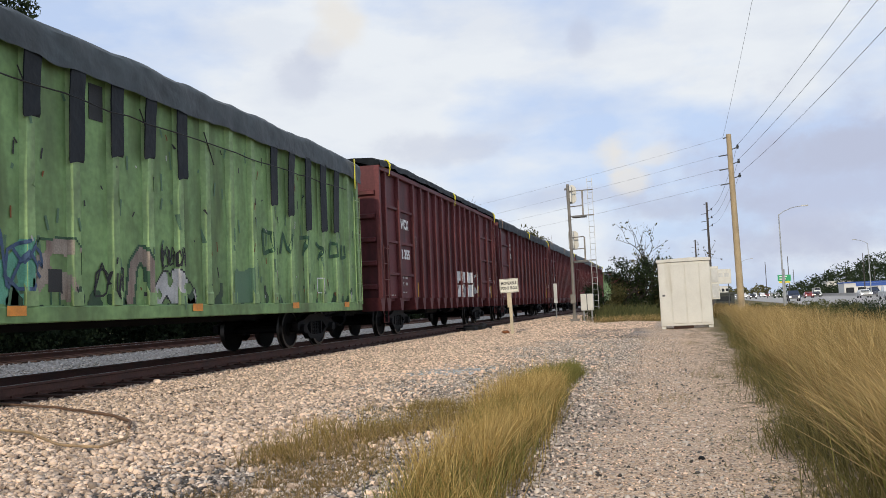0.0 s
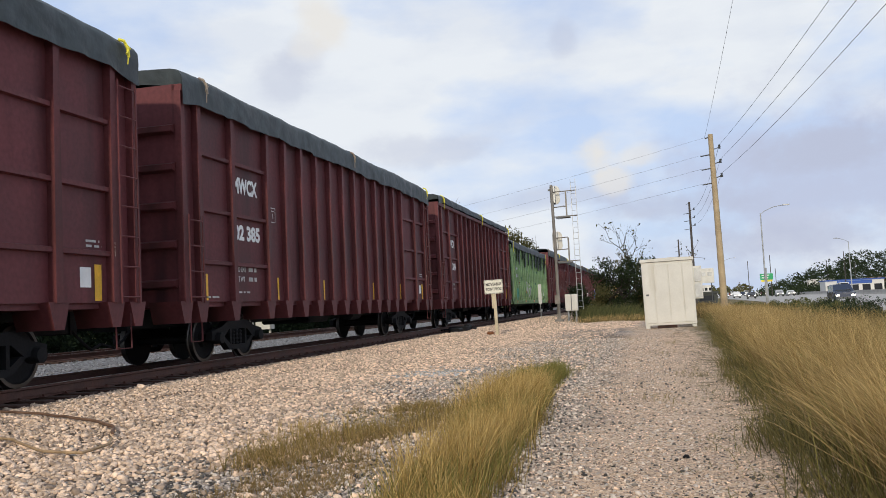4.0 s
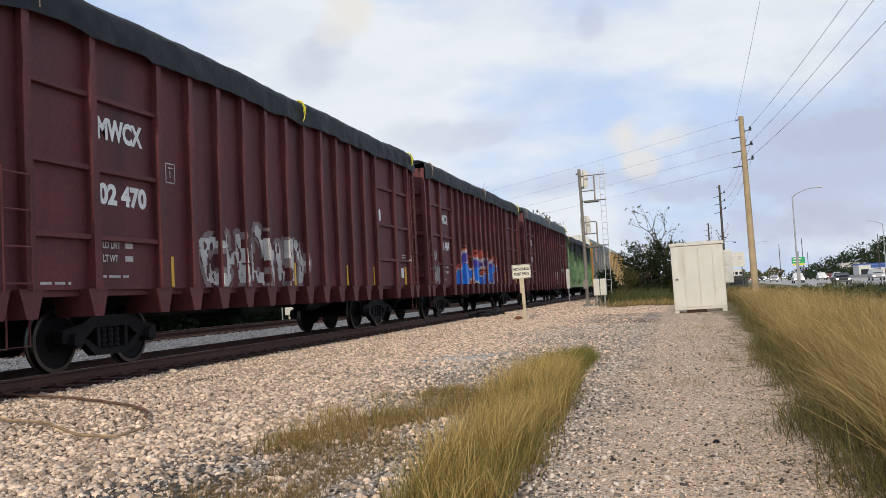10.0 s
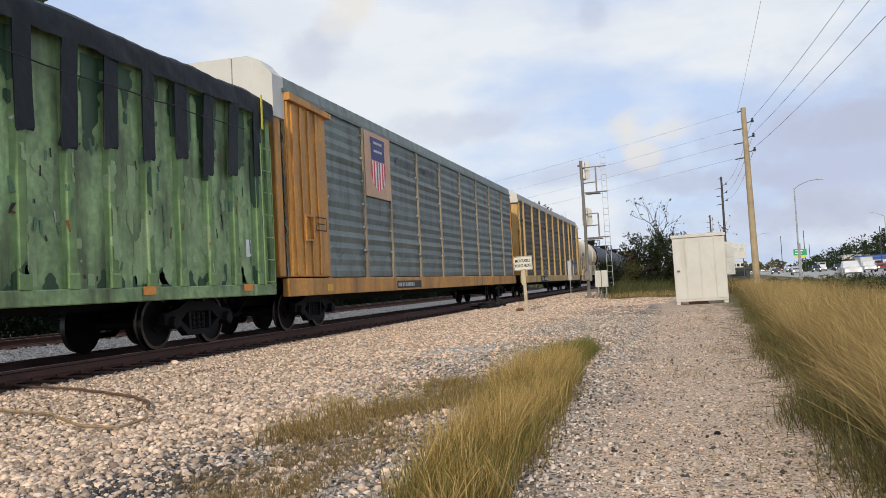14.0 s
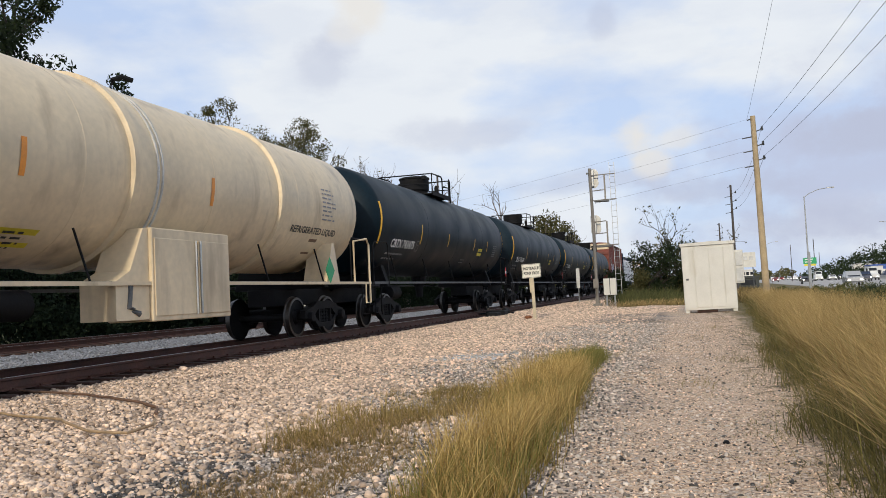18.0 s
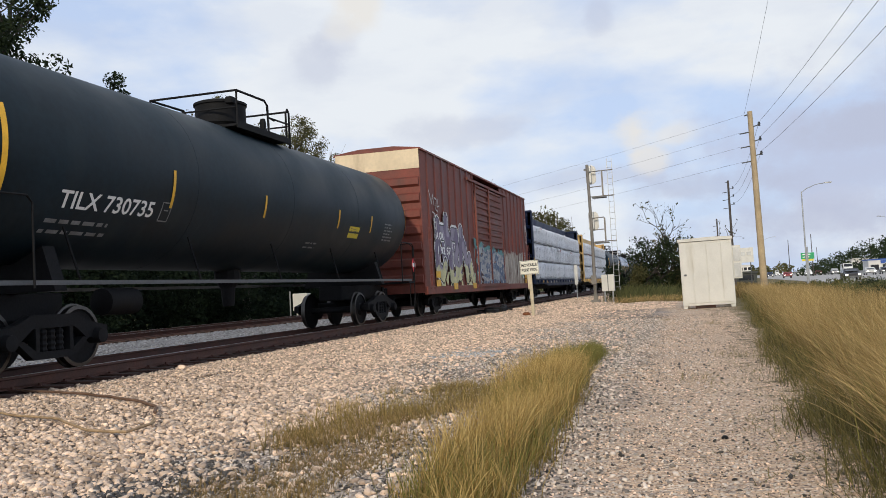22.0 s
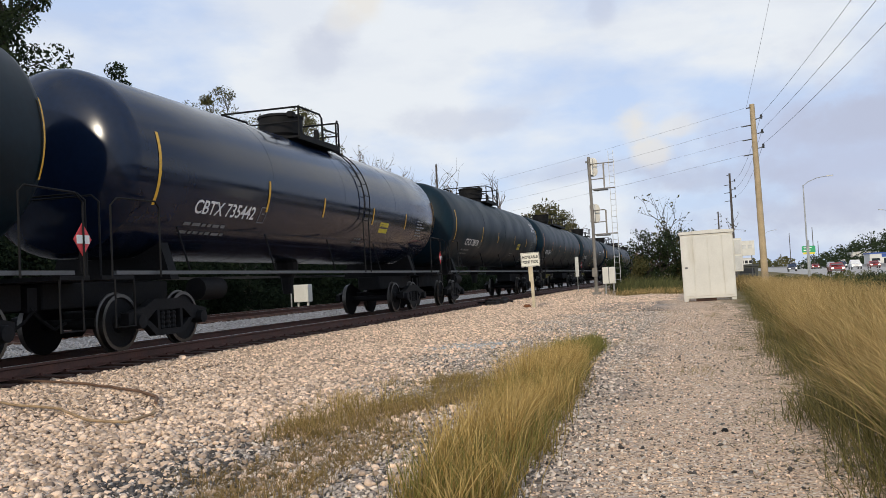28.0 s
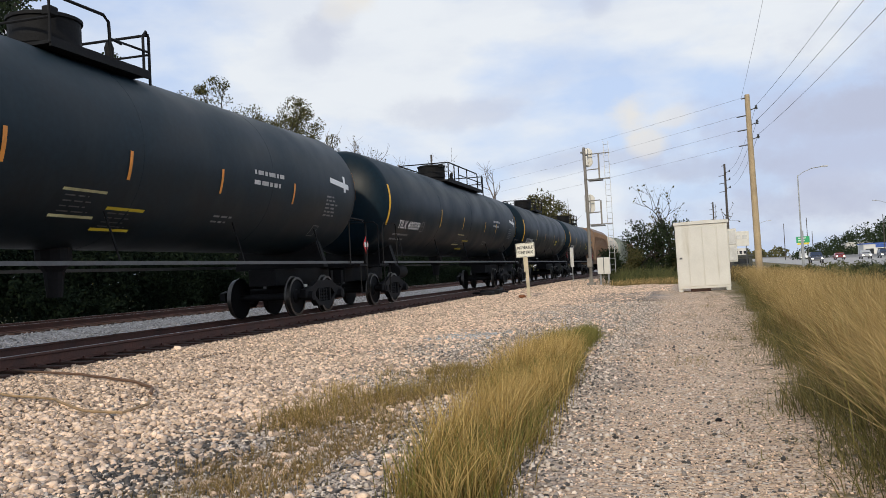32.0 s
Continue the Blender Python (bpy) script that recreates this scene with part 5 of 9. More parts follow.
gs = thing("highway_sign", "green and yellow overhead highway exit sign on a post", "road sign")
part("post", Shape().tube([(0, 0, 0), (0, 0, 5.0)], 0.12, 8), M_GALV, gs)
bd = part("board", Shape().box(-0.8, 0.8, -0.08, 0, 3.45, 4.25, 0.01), M_SIGNGREEN, gs)
part("exit_panel", Shape().box(-0.7, 0.7, -0.09, -0.082, 3.2, 3.44), M_SIGNYELLOW, bd, "yellow lower panel")
part("bar", Shape().box(-0.6, 0.35, -0.095, -0.09, 3.98, 4.1).box(-0.6, 0.2, -0.095, -0.09, 3.65, 3.77), M_WHITE, bd)
gs.location = (15.3, 119.0, -0.85)


def building(x, y, w, d, h, wall, roofm, label, category="building", windows=4, storeys=1, sign=None):
    ob = thing("building", label, category)
    part("wall", Shape().box(-w / 2, w / 2, -d / 2, d / 2, 0, h), wall, ob)
    part("roof", Shape().box(-w / 2 - 0.2, w / 2 + 0.2, -d / 2 - 0.2, d / 2 + 0.2, h, h + 0.35), roofm, ob)
    for q in range(storeys):
        for k in range(windows):
            xx = -w / 2 + (k + 0.5) * w / windows
            z0 = 0.5 + q * h / storeys
            win = part("window", Shape().box(xx - w / windows * 0.34, xx + w / windows * 0.34, -d / 2 - 0.04, -d / 2 + 0.02, z0, z0 + h / storeys * 0.5), M_GLASS, ob)
            part("sill", Shape().box(xx - w / windows * 0.36, xx + w / windows * 0.36, -d / 2 - 0.1, -d / 2 - 0.041, z0 - 0.1, z0), roofm, win)
    if sign:
        part("sign_board", Shape().box(-w * 0.3, w * 0.3, -d / 2 - 0.12, -d / 2 - 0.05, h * 0.72, h * 0.98), sign, ob)
    ob.location = (x, y, -0.4)
    return ob


W1 = surface("white_stucco", (0.62, 0.61, 0.58), 0.8, var=0.08, scale=0.4)
W2 = surface("tan_brick", (0.36, 0.24, 0.17), 0.85, var=0.15, scale=1)
W3 = surface("red_brick", (0.28, 0.09, 0.06), 0.85, var=0.15, scale=1)
W4 = surface("blue_fascia", (0.03, 0.09, 0.33), 0.6, var=0.1)
W5 = surface("dark_hedge_wall", (0.05, 0.055, 0.05), 0.8, var=0.2)
building(56, 262, 15, 8, 3.4, W1, W4, "white filling station shop with a blue fascia", windows=5, sign=W4)
building(60, 330, 9, 7, 4.6, W1, W1, "white roadside building across the road", windows=4)
building(78, 320, 8, 7, 4.2, W1, W2, "pale roadside building with a sign", windows=3, sign=W3)
building(84, 300, 10, 7, 3.4, W1, W5, "low pale roadside shop", windows=4)
building(27, 470, 12, 8, 6.0, W1, W1, "distant white two-storey building", windows=6, storeys=2)
building(9.6, 150, 3.4, 2.5, 1.6, W5, W5, "dark low roadside shed in the distance", windows=1)
bb = thing("billboard", "white roadside billboard with faint marks", "billboard")
part("panel", Shape().box(-1.55, 1.55, -0.1, 0.1, 3.2, 5.4, 0.02), M_OFFWHITE, bb)
for x in (-1.2, -0.3, 0.6):
    part("mark", Shape().box(x, x + 0.65, -0.13, -0.104, 4.25, 4.8), M_GALV, bb)
for x in (-1.1, 1.1):
    part("leg", Shape().tube([(x, 0, 0), (x, 0, 3.3)], 0.08, 6), M_STEELDARK, bb)
bb.location = (8.4, 135.0, -0.4)
rg = random.Random(5)
for k in range(14):
    utility_pole(24 + k * 6 + rg.uniform(-2, 2), 230 + rg.uniform(-30, 90), 9 + rg.uniform(0, 3), 0.13, "distant dark roadside pole", M_DARKPOLE, False)

# across the tracks
ec = thing("equipment_case", "small white equipment case on posts beyond the second track", "cabinet")
part("case", Shape().box(-0.45, 0.45, -0.3, 0.3, 0.35, 1.35, 0.02), M_OFFWHITE, ec)
for x in (-0.3, 0.3):
    part("leg", Shape().box(x - 0.05, x + 0.05, -0.05, 0.05, -0.4, 0.36), M_OFFWHITE, ec)
part("pipe", Shape().tube([(-0.75, 0, -0.4), (-0.75, 0, 1.5)], 0.04, 6), M_GALV, ec)
ec.location = (-21.3, 45.6, 0)

# ---- train: shared running gear ----
SPEED = 17.262
TRACK_X = -9.5
TRAIN, AXLES = [], []


def wheelset_mesh():
    if "wheelset" in STORE:
        return STORE["wheelset"]
    s = Shape()
    for q in (-1, 1):
        s.lathe([(0.09, q * 0.66), (0.485, q * 0.675), (0.485, q * 0.70), (0.457, q * 0.715), (0.455, q * 0.80), (0.40, q * 0.805), (0.38, q * 0.775), (0.17, q * 0.76), (0.14, q * 0.82), (0.08, q * 0.83)], 28, "x")
    s.lathe([(0.08, -1.1), (0.085, -0.7), (0.085, 0.7), (0.08, 1.1)], 12, "x")
    me = s.mesh("wheelset", True)
    me.materials.append(M_UNDER)
    me.materials.append(M_TREAD)
    for p in me.polygons:
        c = p.center
        r = math.hypot(c.y, c.z)
        if r > 0.39 and len(p.vertices) == 4:
            p.material_index = 1
    STORE["wheelset"] = me
    return me


def side_frame_shape(q):
    s = Shape()
    a, b = (0.97, 1.11) if q > 0 else (-1.11, -0.97)
    s.prism([(-1.12, 0.42), (-1.12, 0.60), (-0.70, 0.68), (-0.42, 0.80), (0.42, 0.80), (0.70, 0.68), (1.12, 0.60), (1.12, 0.42), (0.66, 0.44), (0.40, 0.62), (-0.40, 0.62), (-0.66, 0.44)], "x", a, b)
    s.prism([(-0.70, 0.44), (-0.40, 0.20), (0.40, 0.20), (0.70, 0.44), (0.58, 0.46), (0.34, 0.30), (-0.34, 0.30), (-0.58, 0.46)], "x", a, b)
    for y in (-0.36, 0.30):
        s.box(a, b, y, y + 0.07, 0.28, 0.66)
    return s


def add_truck(car, y):
    """A two-axle freight truck: bolster, cast side frames, springs, bearings and turning wheelsets."""
    tr = part("truck", stored("bolster", lambda: Shape().box(-1.0, 1.0, -0.2, 0.2, 0.42, 0.66, 0.03).box(-0.3, 0.3, -0.3, 0.3, 0.66, 0.78), M_UNDER), M_UNDER, car, at=(0, y, 0))
    for q in (-1, 1):
        part("side_frame", stored(("side_frame", q), lambda: side_frame_shape(q), M_UNDER), M_UNDER, tr)
    spring = stored("spring", lambda: Shape().lathe([(0.05, 0.30), (0.065, 0.32), (0.05, 0.36), (0.065, 0.40), (0.05, 0.44), (0.065, 0.48), (0.05, 0.52), (0.065, 0.56), (0.05, 0.60)], 8), M_UNDER)
    cap = stored("bearing_cap", lambda: Shape().lathe([(0.05, 1.22), (0.11, 1.21), (0.12, 1.08), (0.12, 1.0)], 14, "x"), M_UNDER, True)
    for q in (-0.16, 0.0, 0.16):
        part("spring", spring, M_UNDER, tr, at=(1.04, q, 0))
    for q in (-0.89, 0.89):
        part("bearing_cap", cap, M_UNDER, tr, at=(0, q, 0.457))
        ws = part("wheelset", wheelset_mesh(), M_UNDER, tr, at=(0, q, 0.457))
        AXLES.append((ws, q))
    return tr


def add_coupler(car, y, way):
    part("coupler", stored(("coupler", way), lambda: Shape().box(-0.10, 0.10, min(0, way * 0.75), max(0, way * 0.75), 0.78, 0.98).box(-0.16, 0.16, min(way * 0.68, way * 0.98), max(way * 0.68, way * 0.98), 0.74, 1.02, 0.03).box(-0.35, 0.35, min(-way * 0.05, way * 0.12), max(-way * 0.05, way * 0.12), 0.70, 1.05), M_UNDER), M_UNDER, car, at=(0, y, 0))
    part("brake_hose", stored(("brake_hose", way), lambda: Shape().tube([(0.35, 0, 0.75), (0.36, way * 0.25, 0.55), (0.34, way * 0.5, 0.42), (0.3, way * 0.8, 0.5)], 0.025, 6), M_UNDER), M_UNDER, car, at=(0, y, 0))


def finish(car, length, gear):
    """Running gear and couplers, and its place in the train."""
    for q in (-1, 1):
        add_truck(car, q * (length / 2 - gear))
        add_coupler(car, q * (length / 2 - 0.1), q)


def enter(car, rear, length):
    TRAIN.append((car, rear - length / 2))
    return car


# ---- painted marks that follow a surface ----


def over(at, d=0.004):
    """The same surface, one coat of paint further out."""
    def lay(y, z):
        p = at(y, z)
        return (p[0] + d, p[1], p[2])
    return lay


def ribbon(strokes, width, at):
    """Flat painted lines through (along, up) points; at() lays a point on the surface."""
    v, f = [], []
    for coat, st in enumerate(strokes):
        lift = 0.0012 * (coat % 6)
        pts = []
        for a, b in zip(st, st[1:]):
            n = max(1, int(math.hypot(b[0] - a[0], b[1] - a[1]) / 0.06))
            pts += [(a[0] + (b[0] - a[0]) * k / n, a[1] + (b[1] - a[1]) * k / n) for k in range(n)]
        pts.append(st[-1])
        m = len(pts)
        base = len(v)
        for i in range(m):
            p, q = pts[max(0, i - 1)], pts[min(m - 1, i + 1)]
            dx, dy = q[0] - p[0], q[1] - p[1]
            ln = math.hypot(dx, dy) or 1
            nx, ny = -dy / ln * width / 2, dx / ln * width / 2
            for g in (1, -1):
                x, y, z = at(pts[i][0] + g * nx, pts[i][1] + g * ny)
                v.append((x + lift, y, z))
        f += [(base + 2 * i, base + 2 * i + 1, base + 2 * i + 3, base + 2 * i + 2) for i in range(m - 1)]
    return Shape().add(v, f)


def filled(y0, y1, z0, z1, res, at, test):
    """A painted patch where test(along, up) holds, its edge cut across the cells."""
    v, f = [], []
    ny, nz = int((y1 - y0) / res), int((z1 - z0) / res)
    held = [[test(y0 + i * res, z0 + k * res) for k in range(nz + 1)] for i in range(ny + 1)]
    for i in range(ny):
        for k in range(nz):
            ring = ((i, k), (i + 1, k), (i + 1, k + 1), (i, k + 1))
            cut = []
            for (a, b), (c, d) in zip(ring, ring[1:] + ring[:1]):
                if held[a][b]:
                    cut.append((a, b))
                if held[a][b] != held[c][d]:
                    cut.append(((a + c) / 2, (b + d) / 2))
            if cut:
                f.append(tuple(range(len(v), len(v) + len(cut))))
                v += [at(y0 + a * res, z0 + b * res) for a, b in cut]
    return Shape().add(v, f)


def words(car, text, y, z, height, at, material=None, width=0, name="lettering", bold=0.0, label=""):
    pts, fs = lettering(text, height, bold=bold)
    k = width / max(p[0] for p in pts) if width else 1.0
    return part(name, Shape().add([at(y + p[0] * k, z + p[1]) for p in pts], fs), material or M_WHITE, car, label)


def small_print(car, y, z, w, lines, at, seed=1, gap=0.075, h=0.035, material=None):
    """Rows of marks too small to read."""
    rg = random.Random(seed)
    st = []
    for k in range(lines):
        yy = y
        end = y + w * rg.uniform(0.6, 1.0)
        while yy < end:
            ln = rg.uniform(0.08, 0.28)
            st.append([(yy, z - k * gap), (min(yy + ln, end), z - k * gap)])
            yy += ln + 0.06
    tagged(part("small_print", ribbon(st, h, at), material or M_SPRAYWHITE, car), kind="stuff")


def scrawl(y, z, w, h, n, seed):
    """Loose looping strokes side by side, like a sprayed tag."""
    rg = random.Random(seed)
    out = []
    for k in range(n):
        cy, pts = y + (k + 0.5) * w / n, []
        a0, turns = rg.uniform(0, 6.28), rg.uniform(0.6, 1.3)
        ry, rz = w / n * rg.uniform(0.30, 0.55), h * rg.uniform(0.32, 0.52)
        for i in range(13):
            q = i / 12
            a = a0 + turns * 6.28 * q
            pts.append((cy + ry * math.cos(a) + 0.3 * ry * (q - 0.5), z + h / 2 + rz * math.sin(a * rg.choice((1, 1.0, 1.15)))))
        out.append(pts)
        out.append([(cy - ry * 0.9, z + h * rg.uniform(0, 0.4)), (cy + ry * rg.uniform(-0.2, 0.6), z + h * rg.uniform(0.55, 1.0)), (cy + ry * 0.9, z + h * rg.uniform(0.0, 0.6))])
    return out


def speckle(y, z, s=1.0, k=0.0):
    """Smooth noise over a side, for uneven coats of paint."""
    return noise.noise((y * s, z * s, 2.7 + k))


def stroke_gap(y, z, strokes):
    """How far a point lies from the nearest of some bent lines."""
    best = 9.0
    for st in strokes:
        for (a, b), (c, d) in zip(st, st[1:]):
            ex, ez = c - a, d - b
            q = ((y - a) * ex + (z - b) * ez) / (ex * ex + ez * ez + 1e-9)
            q = 0.0 if q < 0 else 1.0 if q > 1 else q
            g = (y - a - q * ex) ** 2 + (z - b - q * ez) ** 2
            if g < best:
                best = g
    return math.sqrt(best) if best < 9.0 else 9.0


def sprayed_piece(car, box, at, strokes, coats, res=0.035):
    """Fat sprayed letters: every cell of the box takes the first coat whose test(gap, along, up) holds."""
    y0, y1, z0, z1 = box
    cells = [([], []) for _ in coats]
    h = res / 2
    for i in range(int((y1 - y0) / res)):
        for k in range(int((z1 - z0) / res)):
            y, z = y0 + (i + 0.5) * res, z0 + (k + 0.5) * res
            g = stroke_gap(y, z, strokes)
            for (v, f), (material, name, label, test) in zip(cells, coats):
                if test(g, y, z):
                    n = len(v)
                    v += [at(y - h, z - h), at(y + h, z - h), at(y + h, z + h), at(y - h, z + h)]
                    f.append((n, n + 1, n + 2, n + 3))
                    break
    for (v, f), (material, name, label, test) in zip(cells, coats):
        if f:
            part(name, Shape().add(v, f), material, car, label)


def smears(car, at, span, z, count, seed):
    """Small tar spots, rust runs and scraped flecks spread over a side."""
    rg = random.Random(seed)
    for material, share, name in ((M_INK, 0.45, "tar_fleck"), (M_RUST, 0.3, "rust_run"), (M_SPRAYWHITE, 0.12, "scrape"), (M_GREEN_PATCH, 0.9, "grime_run")):
        st = []
        for _ in range(int(count * share)):
            y, b = rg.uniform(*span), rg.uniform(*z)
            ln = rg.uniform(0.03, 0.20) * (1.6 if name == "grime_run" else 1.0)
            st.append([(y, b), (y + rg.uniform(-0.06, 0.06), b - ln)])
        tagged(part(name, ribbon(st, 0.03 if name != "grime_run" else 0.05, at), material, car), kind="stuff")


def bar(car, name, y, z, w, h, at, material, label=""):
    return part(name, ribbon([[(y, z + h / 2), (y + w, z + h / 2)]], h, at), material, car, label)


def upright(car, name, y, z, w, h, at, material, label=""):
    return part(name, ribbon([[(y, z), (y, z + h)]], w, at), material, car, label)


# ---- waste gondolas ----


def tarp_shape(length, half, low, top, seed, ragged=0.07, swell=0.06):
    """A slack cover: a crumpled crown, pleats down the sides and an uneven hem that droops at the corners."""
    rg = random.Random(seed)
    n = int(length / 0.13)
    ph = rg.uniform(0, 50)
    v, f = [], []
    m = 15
    for i in range(-1, n + 2):
        y = -length / 2 - 0.04 + (length + 0.08) * min(max(i, 0), n) / n
        edge = i < 0 or i > n
        corner = max(0.0, 1 - (length / 2 - abs(y)) / 0.7)
        tie = abs(wave(y + ph, 0.42))
        lo1 = low + ragged * (1.3 * tie - 0.35) + 0.6 * ragged * wave(y + ph, 1.7) + 0.35 * ragged * wave(y + ph, 4.0) - 0.10 * corner
        lo2 = low + ragged * wave(y + ph + 33, 0.5)
        tp = top + swell * (wave(y + ph + 9, 0.35) + 0.5 * wave(y + ph, 1.1)) - 0.05 * corner
        pleat = 0.022 * wave(y + ph, 2.7) + 0.016 * wave(y + ph + 5, 5.6)
        sec = [(-half - 0.03, lo2), (-half - 0.02, (lo2 + tp) / 2 - 0.02), (-half + 0.06, tp - 0.05), (-half * 0.5, tp + 0.02 + swell * wave(y * 1.3 + ph, 0.9)), (0, tp + 0.05 + swell * wave(y + ph + 70, 0.8)), (half * 0.5, tp + 0.02 + swell * wave(y * 1.2 + ph + 20, 0.9)), (half - 0.20, tp - 0.01 + 0.3 * swell * wave(y + ph, 2.0)), (half - 0.06, tp - 0.05 + 0.25 * swell * wave(y + ph + 3, 3.0))]
        for k in range(7):
            q = (k + 1) / 7
            z = tp - 0.05 + (lo1 - tp + 0.05) * q
            sec.append((half + 0.025 * min(1, 3 * q) + pleat * (0.4 + q) + 0.018 * wave(y * 1.5 + z * 3 + ph, 2.0), z))
        for x, z in sec:
            v.append((x * (0.995 if edge else 1), y + (0.05 if i < 0 else -0.05) * edge, min(z, top - 0.24 + 0.22 * wave(x + ph, 1.1)) if edge else z))
    for i in range(n + 2):
        f += [(i * m + k, i * m + k + 1, (i + 1) * m + k + 1, (i + 1) * m + k) for k in range(m - 1)]
    return Shape().add(v, f)


def gondola_rib(top, q, depth=0.13, w=0.062):
    s = Shape()
    a, b = (1.42, 1.42 + depth) if q > 0 else (-1.42 - depth, -1.42)
    s.prism([(-w - 0.02, 1.17), (w + 0.02, 1.17), (w, top), (-w, top)], "x", a, b)
    s.prism([(-0.22, 1.18), (0.22, 1.18), (0.10, 0.79), (-0.10, 0.79)], "x", (0.9 if q > 0 else -1.53), (1.53 if q > 0 else -0.9))
    return s


def add_ladder(car, y, z0, z1, x, material, n=7, w=0.42):
    lad = part("ladder", stored(("ladder_rail", z0, z1, x, material.name), lambda: Shape().tube([(x, -w / 2, z0), (x, -w / 2, z1)], 0.014, 5).tube([(x, w / 2, z0), (x, w / 2, z1)], 0.014, 5), material), material, car, at=(0, y, 0))
    rung = stored(("rung", x, w, material.name), lambda: Shape().tube([(x, -w / 2, 0), (x, w / 2, 0)], 0.013, 5), material)
    for k in range(n):
        part("rung", rung, material, lad, at=(0, 0, z0 + 0.1 + k * (z1 - z0 - 0.2) / (n - 1)))


def gondola(rear, length, seed, number=None, mark="MWCX", style="short", tarp=(4.82, 5.30), label="maroon ribbed waste gondola under a dark tarpaulin", extra=None, tarp_mat=None, strap=True):
    rg = random.Random(seed)
    car = thing("gondola_car", label, "freight car", "freight train")
    if style == "short":
        length, rear = length + 0.9, rear + 0.55
        n = int(round((length - 7.2) / 0.985))
        gaps = [0.04, 0.62, 1.95] + [3.6 + k * (length - 7.2) / n for k in range(n + 1)] + [length - 1.95, length - 0.62, length - 0.04]
    else:
        length, rear = length + 0.55, rear + 0.55
        gaps = [0.04, 0.62, 2.05] + [length - 3.03 - 1.41 * k for k in range(10, -1, -1)][1:] + [length - 0.7, length - 0.04]
        gaps = [g for g in gaps if g < 2.1 or g > 3.2]
    h = length / 2
    top = 5.12
    end = h
    ys = [end - g for g in gaps]
    for q in (-1, 1):
        part("side_sheet", stored(("sheet", length, q), lambda: Shape().box(*((1.36, 1.42) if q > 0 else (-1.42, -1.36)), -h, h, 1.17, top), M_MAROON), M_MAROON, car)
        part("top_chord", stored(("chord", length, q), lambda: Shape().box(*((1.36, 1.56) if q > 0 else (-1.56, -1.36)), -h, h, top - 0.14, top, 0.01), M_MAROON_RIB), M_MAROON_RIB, car)
        endp = part("end_sheet", stored(("endsheet", q), lambda: Shape().box(-1.36, 1.36, -0.05, 0.05, 1.1, top), M_MAROON), M_MAROON, car, at=(0, q * (h - 0.05), 0))
        fin = stored(("endfin", q), lambda: Shape().prism([(0, -0.09), (q * 0.11, -0.05), (q * 0.11, 0.05), (0, 0.09)], "x", -1.4, 1.4), M_MAROON_RIB)
        for z in (1.5, 2.2, 2.9, 3.6, 4.3):
            part("end_stiffener", fin, M_MAROON_RIB, endp, at=(0, q * 0.05, z))
    for q in (-1, 1):
        rib = stored(("rib", q), lambda: gondola_rib(top - 0.12, q), M_MAROON_RIB)
        for y in ys:
            part("rib", rib, M_MAROON_RIB, car, at=(0, y, 0))
    bays = [(ys[1], ys[2]), (ys[2], ys[3]), (ys[-3], ys[-2]), (ys[-4], ys[-3])] if style == "short" else [(ys[1], ys[2]), (ys[-3], ys[-2])]
    for a, b in bays:
        w = abs(a - b) - 0.14
        st = stored(("stiff", round(w, 3)), lambda: Shape().prism([(1.42, -0.05), (1.50, -0.035), (1.50, 0.035), (1.42, 0.05)], "y", -w / 2, w / 2), M_MAROON_RIB)
        for z in (1.92, 2.92, 3.98):
            part("stiffener", st, M_MAROON_RIB, car, at=(0, (a + b) / 2, z))
    part("floor", stored(("floor", length), lambda: Shape().box(-1.36, 1.36, -h + 0.1, h - 0.1, 1.08, 1.18), M_MAROON), M_MAROON, car)
    part("centre_sill", stored(("sill", length), lambda: Shape().box(-0.32, 0.32, -h, h, 0.72, 1.08), M_UNDER), M_UNDER, car)
    part("brake_rigging", stored("rigging", lambda: Shape().box(-0.7, 0.7, -1.2, 0.2, 0.62, 0.95, 0.04), M_UNDER), M_UNDER, car)
    part("brake_cylinder", stored("brake_cyl", lambda: Shape().lathe([(0.1, -0.5), (0.24, -0.45), (0.24, 0.35), (0.1, 0.4)], 12, "y", (0.75, 2.0, 0.85)), M_UNDER), M_UNDER, car)
    part("tarpaulin", tarp_shape(length, 1.57, tarp[0], tarp[1], seed), tarp_mat or M_TARP, car, "dark weathered tarpaulin cover", smooth=True)
    if strap:
        for y in (-h + 0.75, 0.3, h - 0.35):
            part("strap", Shape().tube([(1.50, y, tarp[1] - 0.04), (1.60, y, tarp[1] - 0.08), (1.650, y + 0.02, tarp[1] - 0.20), (1.65, y + 0.04, tarp[1] - 0.34)], 0.026, 5).tube([(1.61, y - 0.03, tarp[1] - 0.10), (1.66, y + 0.06, tarp[1] - 0.20), (1.65, y - 0.02, tarp[1] - 0.30)], 0.020, 5).tube([(1.65, y + 0.05, tarp[1] - 0.26), (1.64, y + 0.03, tarp[1] - 0.40), (1.63, y + rg.uniform(-0.06, 0.06), tarp[1] - rg.uniform(0.45, 0.62))], 0.011, 4), M_LIME if rg.random() < 0.6 else M_TAIL, car, "bright tie-down strap")
    add_ladder(car, -h + 0.34, 1.15, 2.75, 1.58, M_MAROON_RIB, 4, 0.48)
    add_ladder(car, h - 0.30, 1.15, 4.7, 1.58, M_MAROON_RIB, 8, 0.48)
    part("step", Shape().tube([(1.5, -h + 0.2, 1.1), (1.5, -h + 0.2, 0.45), (1.5, -h + 0.6, 0.45), (1.5, -h + 0.6, 1.1)], 0.016, 5), M_MAROON_RIB, car)
